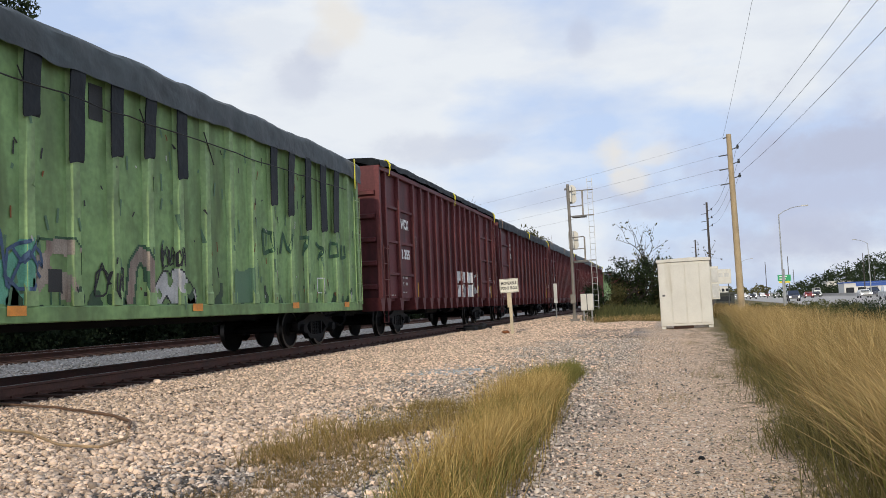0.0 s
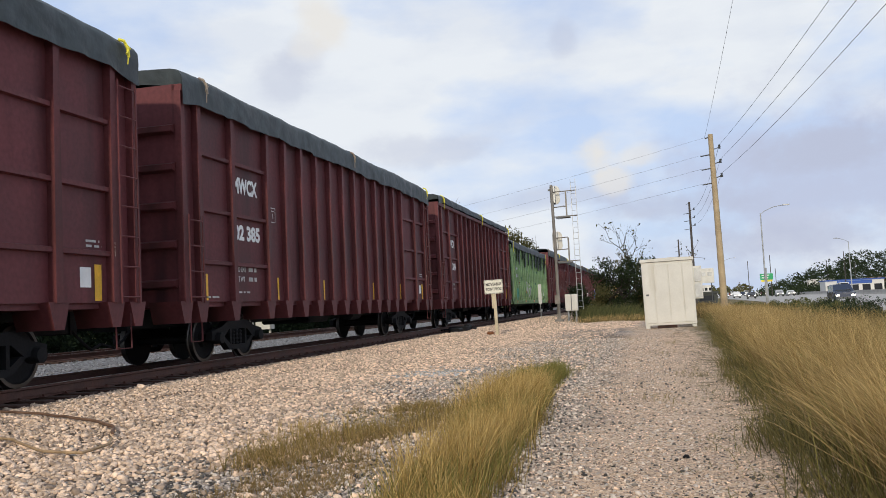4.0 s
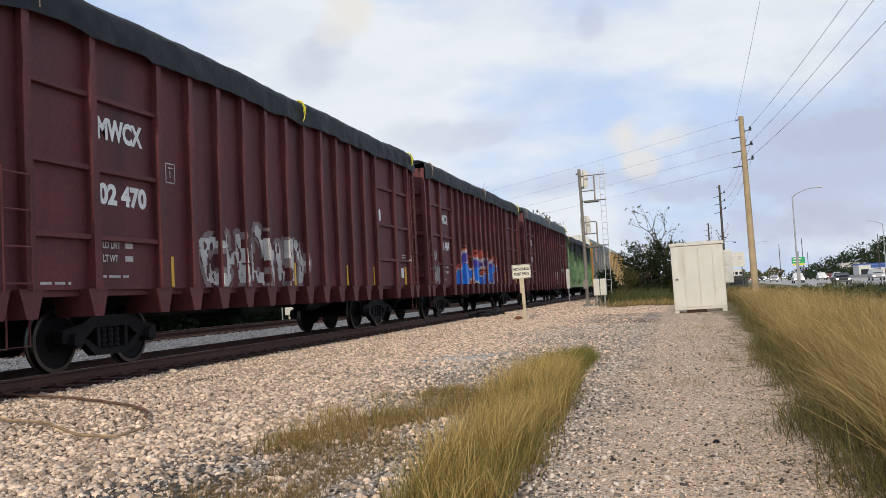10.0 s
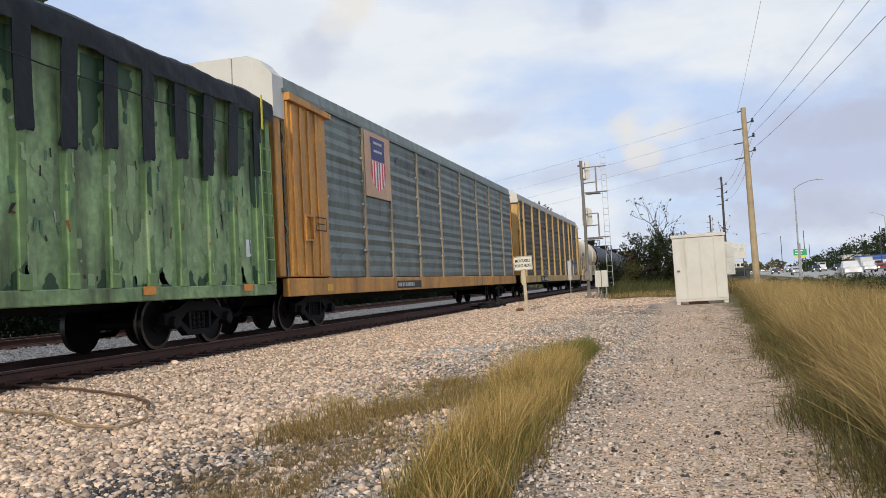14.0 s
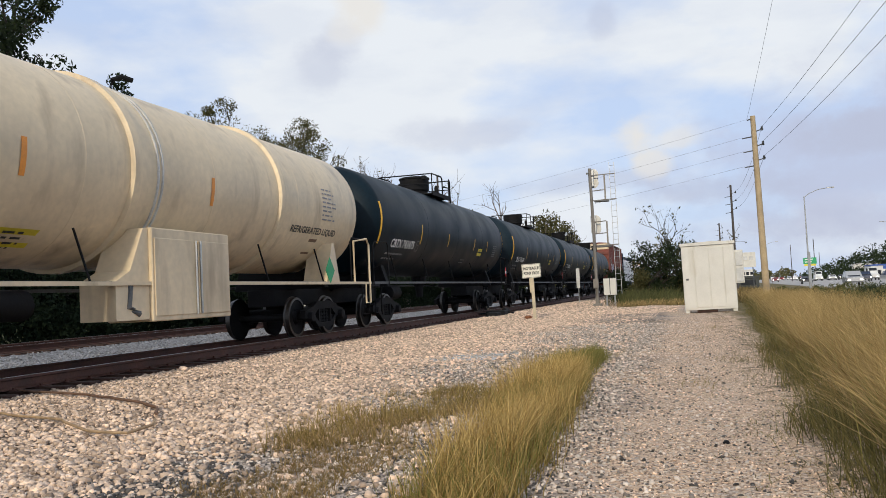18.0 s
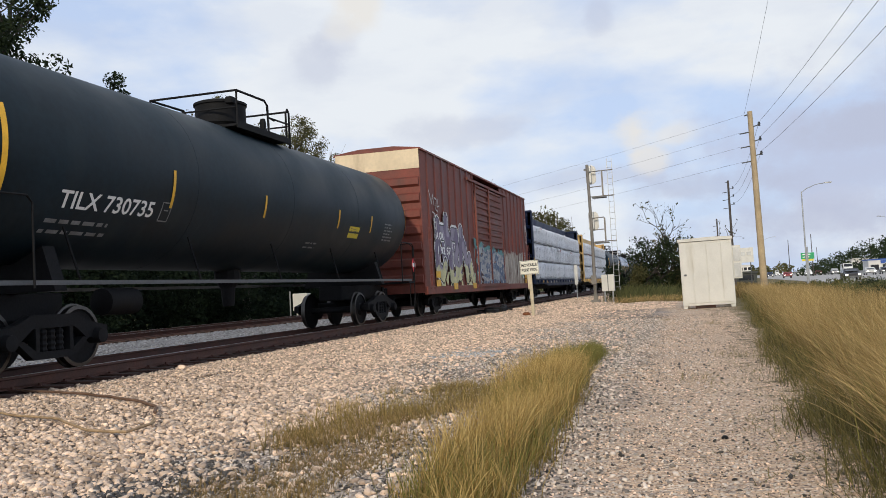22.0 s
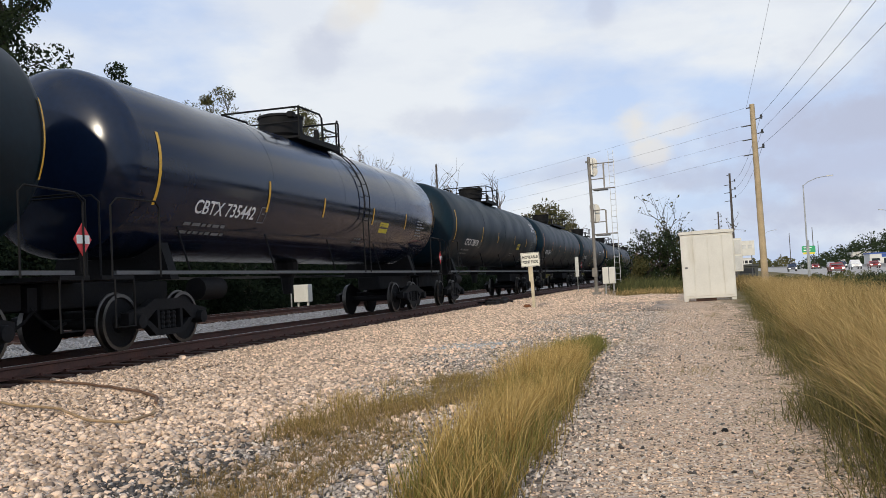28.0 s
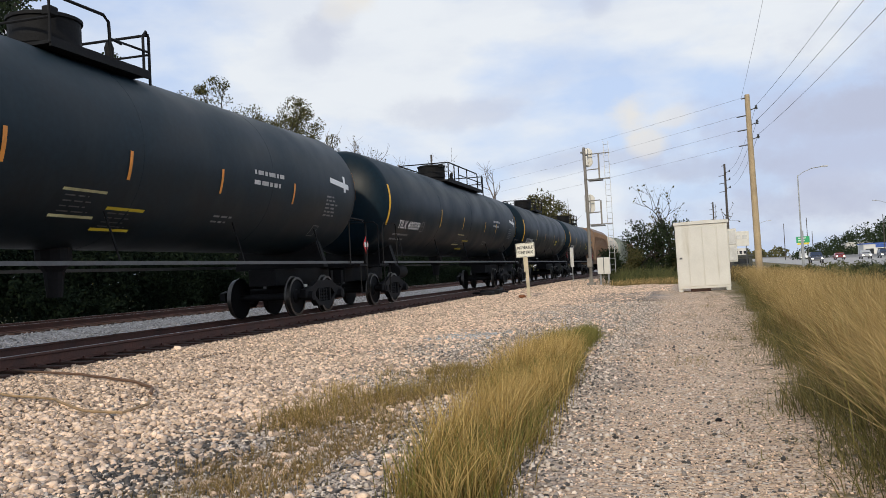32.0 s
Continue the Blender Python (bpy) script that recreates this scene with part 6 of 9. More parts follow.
    part("step", Shape().tube([(1.5, h - 0.2, 1.1), (1.5, h - 0.2, 0.45), (1.5, h - 0.6, 0.45), (1.5, h - 0.6, 1.1)], 0.016, 5), M_MAROON_RIB, car)

    def face(y, z):
        near = min(abs(y - q) for q in ys)
        lift = 0.135 if near < 0.085 else 0.0
        return (1.427 + lift, y, z)

    for y in ((-16.94, -13.70, -10.86, -6.75, -3.80) if seed % 2 else (-16.94, -13.70, -8.92, -5.80, -3.80)) if style == "short" else (-17.9, -13.2, -6.3, -4.9):
        upright(car, "reflector", h + y, 1.2, 0.085, 0.5, face, M_YELLOW, "yellow reflective strip")
    if number:
        a = ys[-3]
        y0 = a + 0.2
        words(car, mark, y0, 3.42 if style == "short" else 3.82, 0.30, face, width=1.12 if style == "short" else 0.9, bold=0.020, label="white reporting mark")
        words(car, number, y0, 2.45 if style == "short" else 3.33, 0.28, face, width=1.18 if style == "short" else 0.95, bold=0.020, label="white car number")
        for text, z, w in (("LD LMT", 1.78, 0.42), ("LT WT", 1.58, 0.36)):
            words(car, text, y0 + 0.05, z, 0.10, face, M_SPRAYWHITE, w, bold=0.004)
            small_print(car, y0 + 0.58, z + 0.05, 0.40, 1, face, seed + 11, 0.1, 0.085)
        small_print(car, y0, 1.36, 0.7, 1, face, seed + 1)
        q0 = ys[-4] + 0.3 if style == "short" else ys[-4] + 0.35
        fz = 2.94 if style == "short" else 3.60
        part("data_frame", ribbon([[(q0, fz), (q0 + 0.26, fz), (q0 + 0.26, fz + 0.32), (q0, fz + 0.32), (q0, fz)], [(q0 + 0.12, fz + 0.08), (q0 + 0.12, fz + 0.20)], [(q0 + 0.06, fz + 0.25), (q0 + 0.20, fz + 0.25)]], 0.020, face), M_SPRAYWHITE, car)
        if style == "long":
            small_print(car, ys[-5] + 0.35, 2.0, 0.5, 7, face, seed + 7, 0.09, 0.035)
            small_print(car, ys[-4] + 0.12, 1.45, 0.6, 2, face, seed + 8, 0.13, 0.05)
            small_print(car, h - 6.4, 1.9, 0.3, 4, face, seed + 9, 0.11, 0.035, M_DIMPRINT)
    upright(car, "paper_tag", h - 1.22, 1.40, 0.26, 0.30, face, M_WHITE, "white paper tag")
    upright(car, "reflector", h - 0.92, 1.2, 0.17, 0.55 if style == "short" else 1.0, face, M_YELLOW, "yellow reflective strip")
    upright(car, "paper_tag", h - 0.60, 1.88, 0.14, 0.22, face, M_WHITE, "white paper tag")
    small_print(car, -h + 0.9, 1.26, 0.75, 1, face, seed + 2)
    if rg.random() < 0.6:
        part("spot", filled(h - 3.3, h - 2.9, 3.0, 3.45, 0.03, face, lambda y, z: ((y - h + 3.1) / 0.1) ** 2 + ((z - 3.2) / 0.18) ** 2 < 1), M_WHITE, car, "white painted dot")
    small_print(car, h - 1.2, 2.1, 0.5, 3, face, seed + 4)
    if extra:
        extra(car, face, h - 0.55)
    finish(car, length, 2.8 if style == "short" else 2.6)
    return enter(car, rear, length)


def tag_white(y, z, w, h, n, seed, material=None, width=0.05):
    def go(car, face, half):
        part("sprayed_tag", ribbon(scrawl(half + y, z, w, h, n, seed), width, face), material or M_SPRAYWHITE, car, "pale sprayed scrawl")
    return go


def both(*fns):
    def go(car, face, half):
        for q in fns:
            q(car, face, half)
    return go


def mural_blue(car, face, half):
    """Bulging blue letters, white at their edges and crowns, in a red haze."""
    letters = [[(-11.36, 2.22), (-11.75, 2.30), (-12.10, 2.08), (-11.85, 1.86), (-11.30, 1.82), (-10.98, 1.60), (-11.10, 1.42)], [(-11.9, 1.62), (-12.6, 1.60), (-13.1, 1.40), (-13.2, 1.28), (-11.9, 1.28)],
               [(-10.3, 2.18), (-10.45, 1.6), (-10.25, 1.32)], [(-10.3, 2.18), (-9.95, 2.05), (-9.75, 1.45)], [(-9.65, 2.06), (-9.05, 2.04)], [(-9.35, 2.0), (-9.40, 1.4), (-8.95, 1.3)],
               [(-8.45, 2.10), (-8.30, 1.45), (-7.9, 1.40)], [(-8.0, 2.10), (-7.65, 2.08), (-7.40, 1.5), (-7.9, 1.35)], [(-6.65, 2.20), (-7.0, 1.9), (-6.85, 1.40), (-6.3, 1.30)], [(-6.6, 1.8), (-6.2, 1.9)], [(-5.75, 1.85), (-5.70, 1.35)]]
    letters = [[(half + a, b) for a, b in st] for st in letters]
    coats = [(M_BLUE, "mural_fill", "bright blue sprayed letters", lambda g, y, z: g < 0.20 and z < 1.95 + 0.35 * speckle(y, z, 1.7)),
             (M_BLUE_DEEP, "mural_shade", "violet-blue sprayed crowns", lambda g, y, z: g < 0.15),
             (M_SPRAYWHITE, "mural_edge", "white sprayed edges", lambda g, y, z: g < 0.26),
             (M_SPRAYRED, "mural_haze", "red sprayed haze", lambda g, y, z: g < 0.60 and speckle(y, z, 9.0) + 0.8 * speckle(y, z, 2.2, 4) + 0.15 > (g - 0.30) * 1.9)]
    sprayed_piece(car, (half - 13.8, half - 5.0, 1.19, 2.75), face, letters, coats)


def pale_letters(car, face, half):
    """Thin chalky letters fading upwards."""
    letters = [[(-11.6, 2.0), (-12.2, 1.95), (-12.0, 1.4), (-11.6, 1.3)], [(-11.4, 2.1), (-11.3, 1.3)], [(-11.3, 1.7), (-10.9, 1.75)], [(-10.9, 2.1), (-10.8, 1.35)], [(-10.45, 2.0), (-10.4, 1.4), (-9.9, 1.35)], [(-10.1, 2.3), (-10.0, 2.25)], [(-9.9, 2.1), (-9.7, 1.7), (-9.6, 1.35)], [(-9.2, 2.0), (-9.1, 1.4), (-8.8, 1.4)], [(-8.8, 2.1), (-8.75, 1.6)], [(-8.3, 2.1), (-8.0, 1.7), (-8.1, 1.35)]]
    letters = [[(half + a, b) for a, b in st] for st in letters]
    coats = [(M_SPRAYGREY, "sprayed_shadow", "thin grey sprayed haze", lambda g, y, z: 0.11 < g < 0.22 and speckle(y, z, 4) > -0.1),
             (M_SPRAYWHITE, "sprayed_letters", "chalky worn sprayed letters", lambda g, y, z: g < 0.11 and speckle(y * 2, z, 5) > -0.30)]
    sprayed_piece(car, (half - 12.5, half - 7.7, 1.19, 2.5), face, letters, coats)


def white_blocks(car, face, half):
    """Three upright white blocks crossed by dark cracks, and a thin tag."""
    cracks = [[(half + a, b) for a, b in st] for st in ([(-7.6, 1.75), (-4.9, 1.80)], [(-7.5, 1.3), (-7.0, 1.85)], [(-6.5, 1.3), (-5.9, 1.8)], [(-6.3, 2.2), (-6.1, 1.3)])]

    def test(g, y, z):
        return g > 0.035 and any(abs(y - half - c) < w and z < 2.28 for c, w in ((-7.26, 0.25), (-6.22, 0.28), (-5.23, 0.24)))
    sprayed_piece(car, (half - 7.7, half - 4.9, 1.22, 2.32), face, cracks, [(M_WHITE, "sprayed_block", "white painted blocks with dark cracks", test)])


def white_drips(car, face, half):
    """Short white runs and a chalky splash."""
    runs = [[(half + a, 1.25), (half + a + 0.05 * wave(a, 3), 1.25 + b)] for a, b in ((-6.4, 0.85), (-5.1, 0.62), (-4.3, 0.72), (-3.3, 0.55), (-2.6, 0.66))]
    runs.append([(half - 8.9, 1.9), (half - 8.75, 2.5)])
    sprayed_piece(car, (half - 9.3, half - 2.2, 1.2, 2.8), face, runs, [(M_SPRAYWHITE, "paint_run", "white paint runs", lambda g, y, z: g < 0.12 and speckle(y * 2, z, 7) > -0.1)], 0.03)
    part("arrow_tag", ribbon([[(half - 1.95, 2.05), (half - 1.75, 2.25)], [(half - 1.95, 2.05), (half - 1.75, 1.85)], [(half - 1.90, 2.05), (half - 1.05, 2.12)], [(half - 1.7, 2.20), (half - 1.05, 2.25), (half - 1.05, 1.95), (half - 1.7, 1.90)]], 0.05, face), M_SPRAYWHITE, car, "white chalked arrow")


def green_car(rear, length, seed, tarp, label, tarp_mat, front_mat, tags=None, flap=(0.5, 1.5), rib_first=0.83, paint=None, pale=None):
    """An older steel gondola, faded green, with broad ribs and tarpaulin flaps hanging down its side."""
    rg = random.Random(seed)
    car = thing("gondola_car", label, "freight car", "freight train")
    h, top = length / 2, tarp[0] + 0.18
    paint, pale = paint or M_GREEN, pale or M_GREEN_PALE
    for q in (-1, 1):
        part("side_sheet", stored(("gsheet", seed, q), lambda: Shape().box(*((1.38, 1.44) if q > 0 else (-1.44, -1.38)), -h, h, 0.98, top), paint), paint, car)
        part("side_sill", stored(("gsill", length, q, paint.name), lambda: Shape().box(*((1.40, 1.52) if q > 0 else (-1.52, -1.40)), -h, h, 0.84, 1.06, 0.015), paint), paint, car)
        # end sheets use front_mat, a darker green than the sides on two cars
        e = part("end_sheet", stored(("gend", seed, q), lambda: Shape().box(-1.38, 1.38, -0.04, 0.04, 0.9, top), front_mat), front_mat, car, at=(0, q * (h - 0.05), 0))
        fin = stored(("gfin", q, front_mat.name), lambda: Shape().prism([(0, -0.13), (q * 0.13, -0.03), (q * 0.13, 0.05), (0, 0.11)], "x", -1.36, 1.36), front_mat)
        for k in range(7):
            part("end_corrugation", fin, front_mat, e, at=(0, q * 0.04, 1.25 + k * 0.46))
        part("corner_post", Shape().box(1.34, 1.50, q * (h - 0.09) - 0.09, q * (h - 0.09) + 0.09, 0.85, top, 0.01), pale, car)
    n = 19
    ys = [h - rib_first - 0.916 * k for k in range(n)]

    # ribs take the pale paint, so their highlight is coloured in
    def rib_shape(q):
        s = Shape()
        s.prism([(q * 1.44, -0.13), (q * 1.52, -0.075), (q * 1.52, 0.075), (q * 1.44, 0.13)], "z", 1.06, top - 0.05)
        return s
    for q in (-1, 1):
        rib = stored(("grib", seed, q), lambda: rib_shape(q), pale)
        for y in ys:
            part("rib", rib, pale, car, at=(0, y, 0))
    knee = stored(("gknee", pale.name), lambda: Shape().prism([(1.44, 1.06), (1.53, 1.06), (1.53, 1.25), (1.47, 1.42), (1.44, 1.42)], "y", -0.11, 0.11), pale)
    for y in ys:
        part("knee", knee, pale, car, at=(0, y, 0))
    part("floor", stored(("gfloor", length), lambda: Shape().box(-1.38, 1.38, -h + 0.1, h - 0.1, 0.95, 1.05), M_UNDER), M_UNDER, car)
    part("centre_sill", stored(("sill", length), lambda: Shape().box(-0.32, 0.32, -h, h, 0.72, 1.0), M_UNDER), M_UNDER, car)
    part("tarpaulin", tarp_shape(length, 1.56, tarp[0], tarp[1], seed, 0.06, 0.09), tarp_mat, car, "sagging weathered tarpaulin cover", smooth=True)
    for k in range(n):
        given = flap[k] if len(flap) > 3 else (rg.uniform(flap[0], flap[1]) if rg.random() < flap[2] else 0)
        if given:
            y = ys[k]
            ln, w = given, rg.uniform(0.145, 0.185)
            z1 = tarp[0] + 0.05
            fl = Shape()
            rows = [(1.58, z1), (1.555, z1 - ln * 0.3), (1.545, z1 - ln * 0.7), (1.54, z1 - ln)]
            sk = rg.uniform(-0.05, 0.05)
            fl.add([(x, y + sg * w + sk * (z1 - z) + 0.02 * wave(z + y, 2), z + (0.05 * sg if z < z1 - ln * 0.9 else 0)) for x, z in rows for sg in (-1, 1)] + [(x - 0.02, y + sg * w + sk * (z1 - z), z) for x, z in rows for sg in (-1, 1)],
                   [(0, 1, 3, 2), (2, 3, 5, 4), (4, 5, 7, 6), (9, 8, 10, 11), (11, 10, 12, 13), (13, 12, 14, 15), (6, 7, 15, 14), (0, 2, 10, 8), (2, 4, 12, 10), (4, 6, 14, 12), (1, 9, 11, 3), (3, 11, 13, 5), (5, 13, 15, 7)])
            part("tarp_flap", fl, M_TARP_BLACK, car, "black tarpaulin flap hanging over a rib")
    part("lashing", Shape().tube([(1.55, -h + 0.3 + k * 0.5, tarp[0] - 0.42 + 0.06 * wave(k, 0.7)) for k in range(int(length * 2) - 1)], 0.012, 4), M_INK, car, "slack black lashing cord")
    for y in (-h + 0.5, h - 0.5):
        part("strap", Shape().box(1.60, 1.615, y - 0.03, y + 0.03, tarp[0] - 0.3, tarp[1] - 0.05), M_LIME, car, "bright tie-down strap")
    add_ladder(car, -h + 0.35, 1.0, 3.9, 1.57, pale)
    add_ladder(car, h - 0.35, 1.0, 3.9, 1.57, pale)

    def face(y, z):
        near = min(abs(y - q) for q in ys)
        lift = 0.08 if near < 0.08 else 0.08 * max(0.0, (0.135 - near) / 0.055)
        return (1.447 + lift, y, z)

    for k, y in enumerate((-h + 1.4, -h + 5.2, 0.4, h - 4.6, h - 1.4)):
        bar(car, "reflector", y, 1.12, 0.34, 0.13, lambda a, b: (1.535, a, b - 0.18), M_ORANGE, "orange reflector")
    smears(car, face, (-h + 0.3, h - 0.3), (1.15, top - 0.4), 130, seed)
    tagged(part("grime_patches", filled(-h + 0.1, h - 0.1, 1.06, 1.5, 0.05, face, lambda y, z: speckle(y * 2.2, z, 2.2, seed) + 0.3 * speckle(y, z, 6) > 0.10 + 1.3 * (z - 1.1)), M_GREEN_DARK, car, "dark grime along the foot of the side"), kind="stuff")
    if tags:
        tags(car, face, h)
    finish(car, length, 2.3)
    return enter(car, rear, length)


def green_tags_one(car, face, h):
    strokes = [[(h + a, b) for a, b in st] for st in ([(-5.85, 2.6), (-5.80, 2.1), (-5.45, 2.2), (-5.50, 2.55), (-5.85, 2.6)], [(-5.0, 2.15), (-4.85, 2.6), (-4.6, 2.2), (-4.5, 2.6)], [(-3.95, 2.55), (-3.6, 2.6), (-3.8, 2.15)], [(-3.0, 2.5), (-2.7, 2.35), (-2.9, 2.1)], [(-2.1, 2.55), (-2.15, 2.2), (-1.75, 2.25), (-1.8, 2.55), (-2.1, 2.55)], [(-1.3, 2.55), (-1.35, 2.2), (-1.05, 2.25), (-1.1, 2.55)])]
    part("sprayed_letters", ribbon(strokes, 0.09, over(face)), M_SPRAYGREEN, car, "dark green sprayed letters")
    arch = [[(h - 10.5, 1.1), (h - 10.4, 1.7), (h - 10.2, 1.9), (h - 10.0, 1.7), (h - 9.95, 1.1)]]
    sprayed_piece(car, (h - 10.8, h - 9.6, 1.08, 2.1), face, arch, [(M_SPRAYGREEN, "sprayed_outline", "dark sprayed arch", lambda g, y, z: 0.09 < g < 0.14), (M_TAIL, "sprayed_fill", "pale sprayed arch", lambda g, y, z: g <= 0.09)])
    bubble = [[(h - 9.75, 1.2), (h - 9.5, 1.45), (h - 9.2, 1.2)], [(h - 9.2, 1.5), (h - 8.9, 1.35), (h - 8.7, 1.2)]]
    sprayed_piece(car, (h - 10.0, h - 8.4, 1.08, 1.8), face, bubble, [(M_INK, "sprayed_outline", "black sprayed outline", lambda g, y, z: 0.16 < g < 0.19), (M_SPRAYWHITE, "sprayed_fill", "pale sprayed bubbles", lambda g, y, z: g <= 0.16 and speckle(y, z, 4) > -0.15)])
    beige = [[(h - 12.5, 1.15), (h - 12.45, 1.75), (h - 11.95, 1.8), (h - 11.9, 1.15)]]
    sprayed_piece(car, (h - 12.9, h - 11.6, 1.08, 2.05), face, beige, [(M_INK, "sprayed_window", "black sprayed square", lambda g, y, z: abs(y - h + 12.2) < 0.13 and abs(z - 1.42) < 0.16), (M_SPRAYGREEN, "sprayed_outline", "thin dark outline", lambda g, y, z: 0.20 < g < 0.23), (M_TAIL, "sprayed_fill", "faded beige sprayed letter", lambda g, y, z: g <= 0.20 and speckle(y, z, 3) > -0.25)])
    part("sprayed_fill", filled(h - 14.4, h - 12.65, 1.08, 2.3, 0.04, face, lambda y, z: speckle(y, z, 1.8) > -0.12 and z < 2.0 + 0.4 * wave(y, 2)), M_TEALTAG, car, "mint green sprayed patch")
    part("sprayed_tag", ribbon(scrawl(h - 14.3, 1.1, 1.8, 1.0, 3, 31), 0.05, over(face, 0.006)), M_SPRAYBLUE, car, "dark blue sprayed scrawl")
    part("sprayed_tag", ribbon(scrawl(h - 9.6, 1.65, 0.6, 0.45, 3, 36), 0.03, over(face, 0.006)), M_INK, car, "thin black scribble")
    part("sprayed_tag", ribbon(scrawl(h - 11.4, 1.1, 0.8, 0.6, 2, 38), 0.035, over(face, 0.006)), M_INK, car, "thin black loops")
    part("paint_out", filled(h - 7.25, h - 6.35, 1.08, 1.9, 0.04, over(face, 0.004), lambda y, z: z < 1.68 + 0.2 * wave(y, 3)), M_GREEN_PATCH, car, "grey-green paint-out patch")
    part("access_window", Shape().box(1.443, 1.452, h - 11.44, h - 11.12, 3.82, 4.36), M_INK, car, "small dark square opening")
    part("data_frame", ribbon([[(h - 2.95, 1.3), (h - 2.70, 1.3), (h - 2.70, 1.65), (h - 2.95, 1.65), (h - 2.95, 1.3)]], 0.03, face), M_WHITE, car)
    for a in ((-13.0, 4.2), (-10.3, 4.2), (-8.3, 4.2)):
        part("lashing_tail", Shape().tube([(1.54, h + a[0], a[1]), (1.53, h + a[0] + 0.35, a[1] - 0.55)], 0.012, 4), M_INK, car)


def green_tags_two(car, face, h):
    part("sprayed_fill", filled(-h + 1.4, -h + 2.6, 1.1, 2.5, 0.04, face, lambda y, z: z < 1.7 + 0.5 * wave(y, 2)), M_TEALTAG, car, "mint green sprayed patch")
    part("sprayed_tag", ribbon(scrawl(-h + 6.2, 1.2, 2.4, 1.15, 4, 35), 0.05, over(face)), M_SPRAYWHITE, car, "pale sprayed scrawl")
    words(car, "TFX", -h + 1.5, 3.0, 0.26, face, M_SPRAYWHITE, 0.9, bold=0.01)
    bar(car, "number_bars", -h + 1.5, 2.55, 0.9, 0.22, face, M_SPRAYWHITE)
    upright(car, "paper_tag", h - 0.9, 1.5, 0.22, 0.4, face, M_WHITE, "white paper tag")
    part("hatch", ribbon([[(h - 3.1, 1.25), (h - 3.1, 2.0)]], 0.5, face), M_RUST, car, "rusty access hatch")
    part("data_frame", ribbon([[(h - 2.45, 1.4), (h - 2.1, 1.4), (h - 2.1, 1.75), (h - 2.45, 1.75), (h - 2.45, 1.4)], [(h - 2.28, 1.4), (h - 2.28, 1.75)], [(h - 2.45, 1.57), (h - 2.1, 1.57)]], 0.03, face), M_WHITE, car)


def green_tags_three(car, face, h):
    part("tar_stain", filled(-h + 0.15, h - 0.15, 2.2, 4.45, 0.05, over(face, 0.003), lambda y, z: speckle(y * 3.2, z * 0.35, 1.4, 3) + 0.35 * speckle(y, z, 5) > 0.30 - 0.36 * (z - 3.3)), M_GREEN_DARK, car, "black tar stain running down from the cover")
    part("worn_patch", filled(-h + 0.8, h - 0.6, 1.1, 3.0, 0.05, face, lambda y, z: speckle(y * 2.6, z * 0.8, 1.4, 9) + 0.4 * speckle(y, z, 5) > 0.26), M_GREEN_WORN, car, "chalky worn patches")
    bar(car, "number_bars", -h + 0.65, 2.52, 0.55, 0.22, face, M_SPRAYWHITE)
    part("paint_out", filled(-h + 0.6, -h + 1.15, 2.10, 2.45, 0.04, face, lambda y, z: True), M_TEALTAG, car, "mint paint-out patch")
    for z in (1.50, 1.20):
        bar(car, "reflector", -h + 0.55, z, 0.55, 0.13, over(face, 0.006), M_ORANGE, "orange reflector")
    upright(car, "paper_tag", h - 1.0, 1.6, 0.2, 0.34, face, M_WHITE, "white paper tag")
    part("red_tag", ribbon([[(-h + 3.6, 1.1), (-h + 3.8, 1.1)]], 0.16, face), M_RED, car)
    part("rust_band", filled(-h + 4.2, -h + 9.5, 1.08, 1.4, 0.04, over(face, 0.002), lambda y, z: speckle(y, z, 2.4, 5) > 0.16), M_RUST, car, "rusty scuffs along the foot of the side")


# ---- tank cars ----


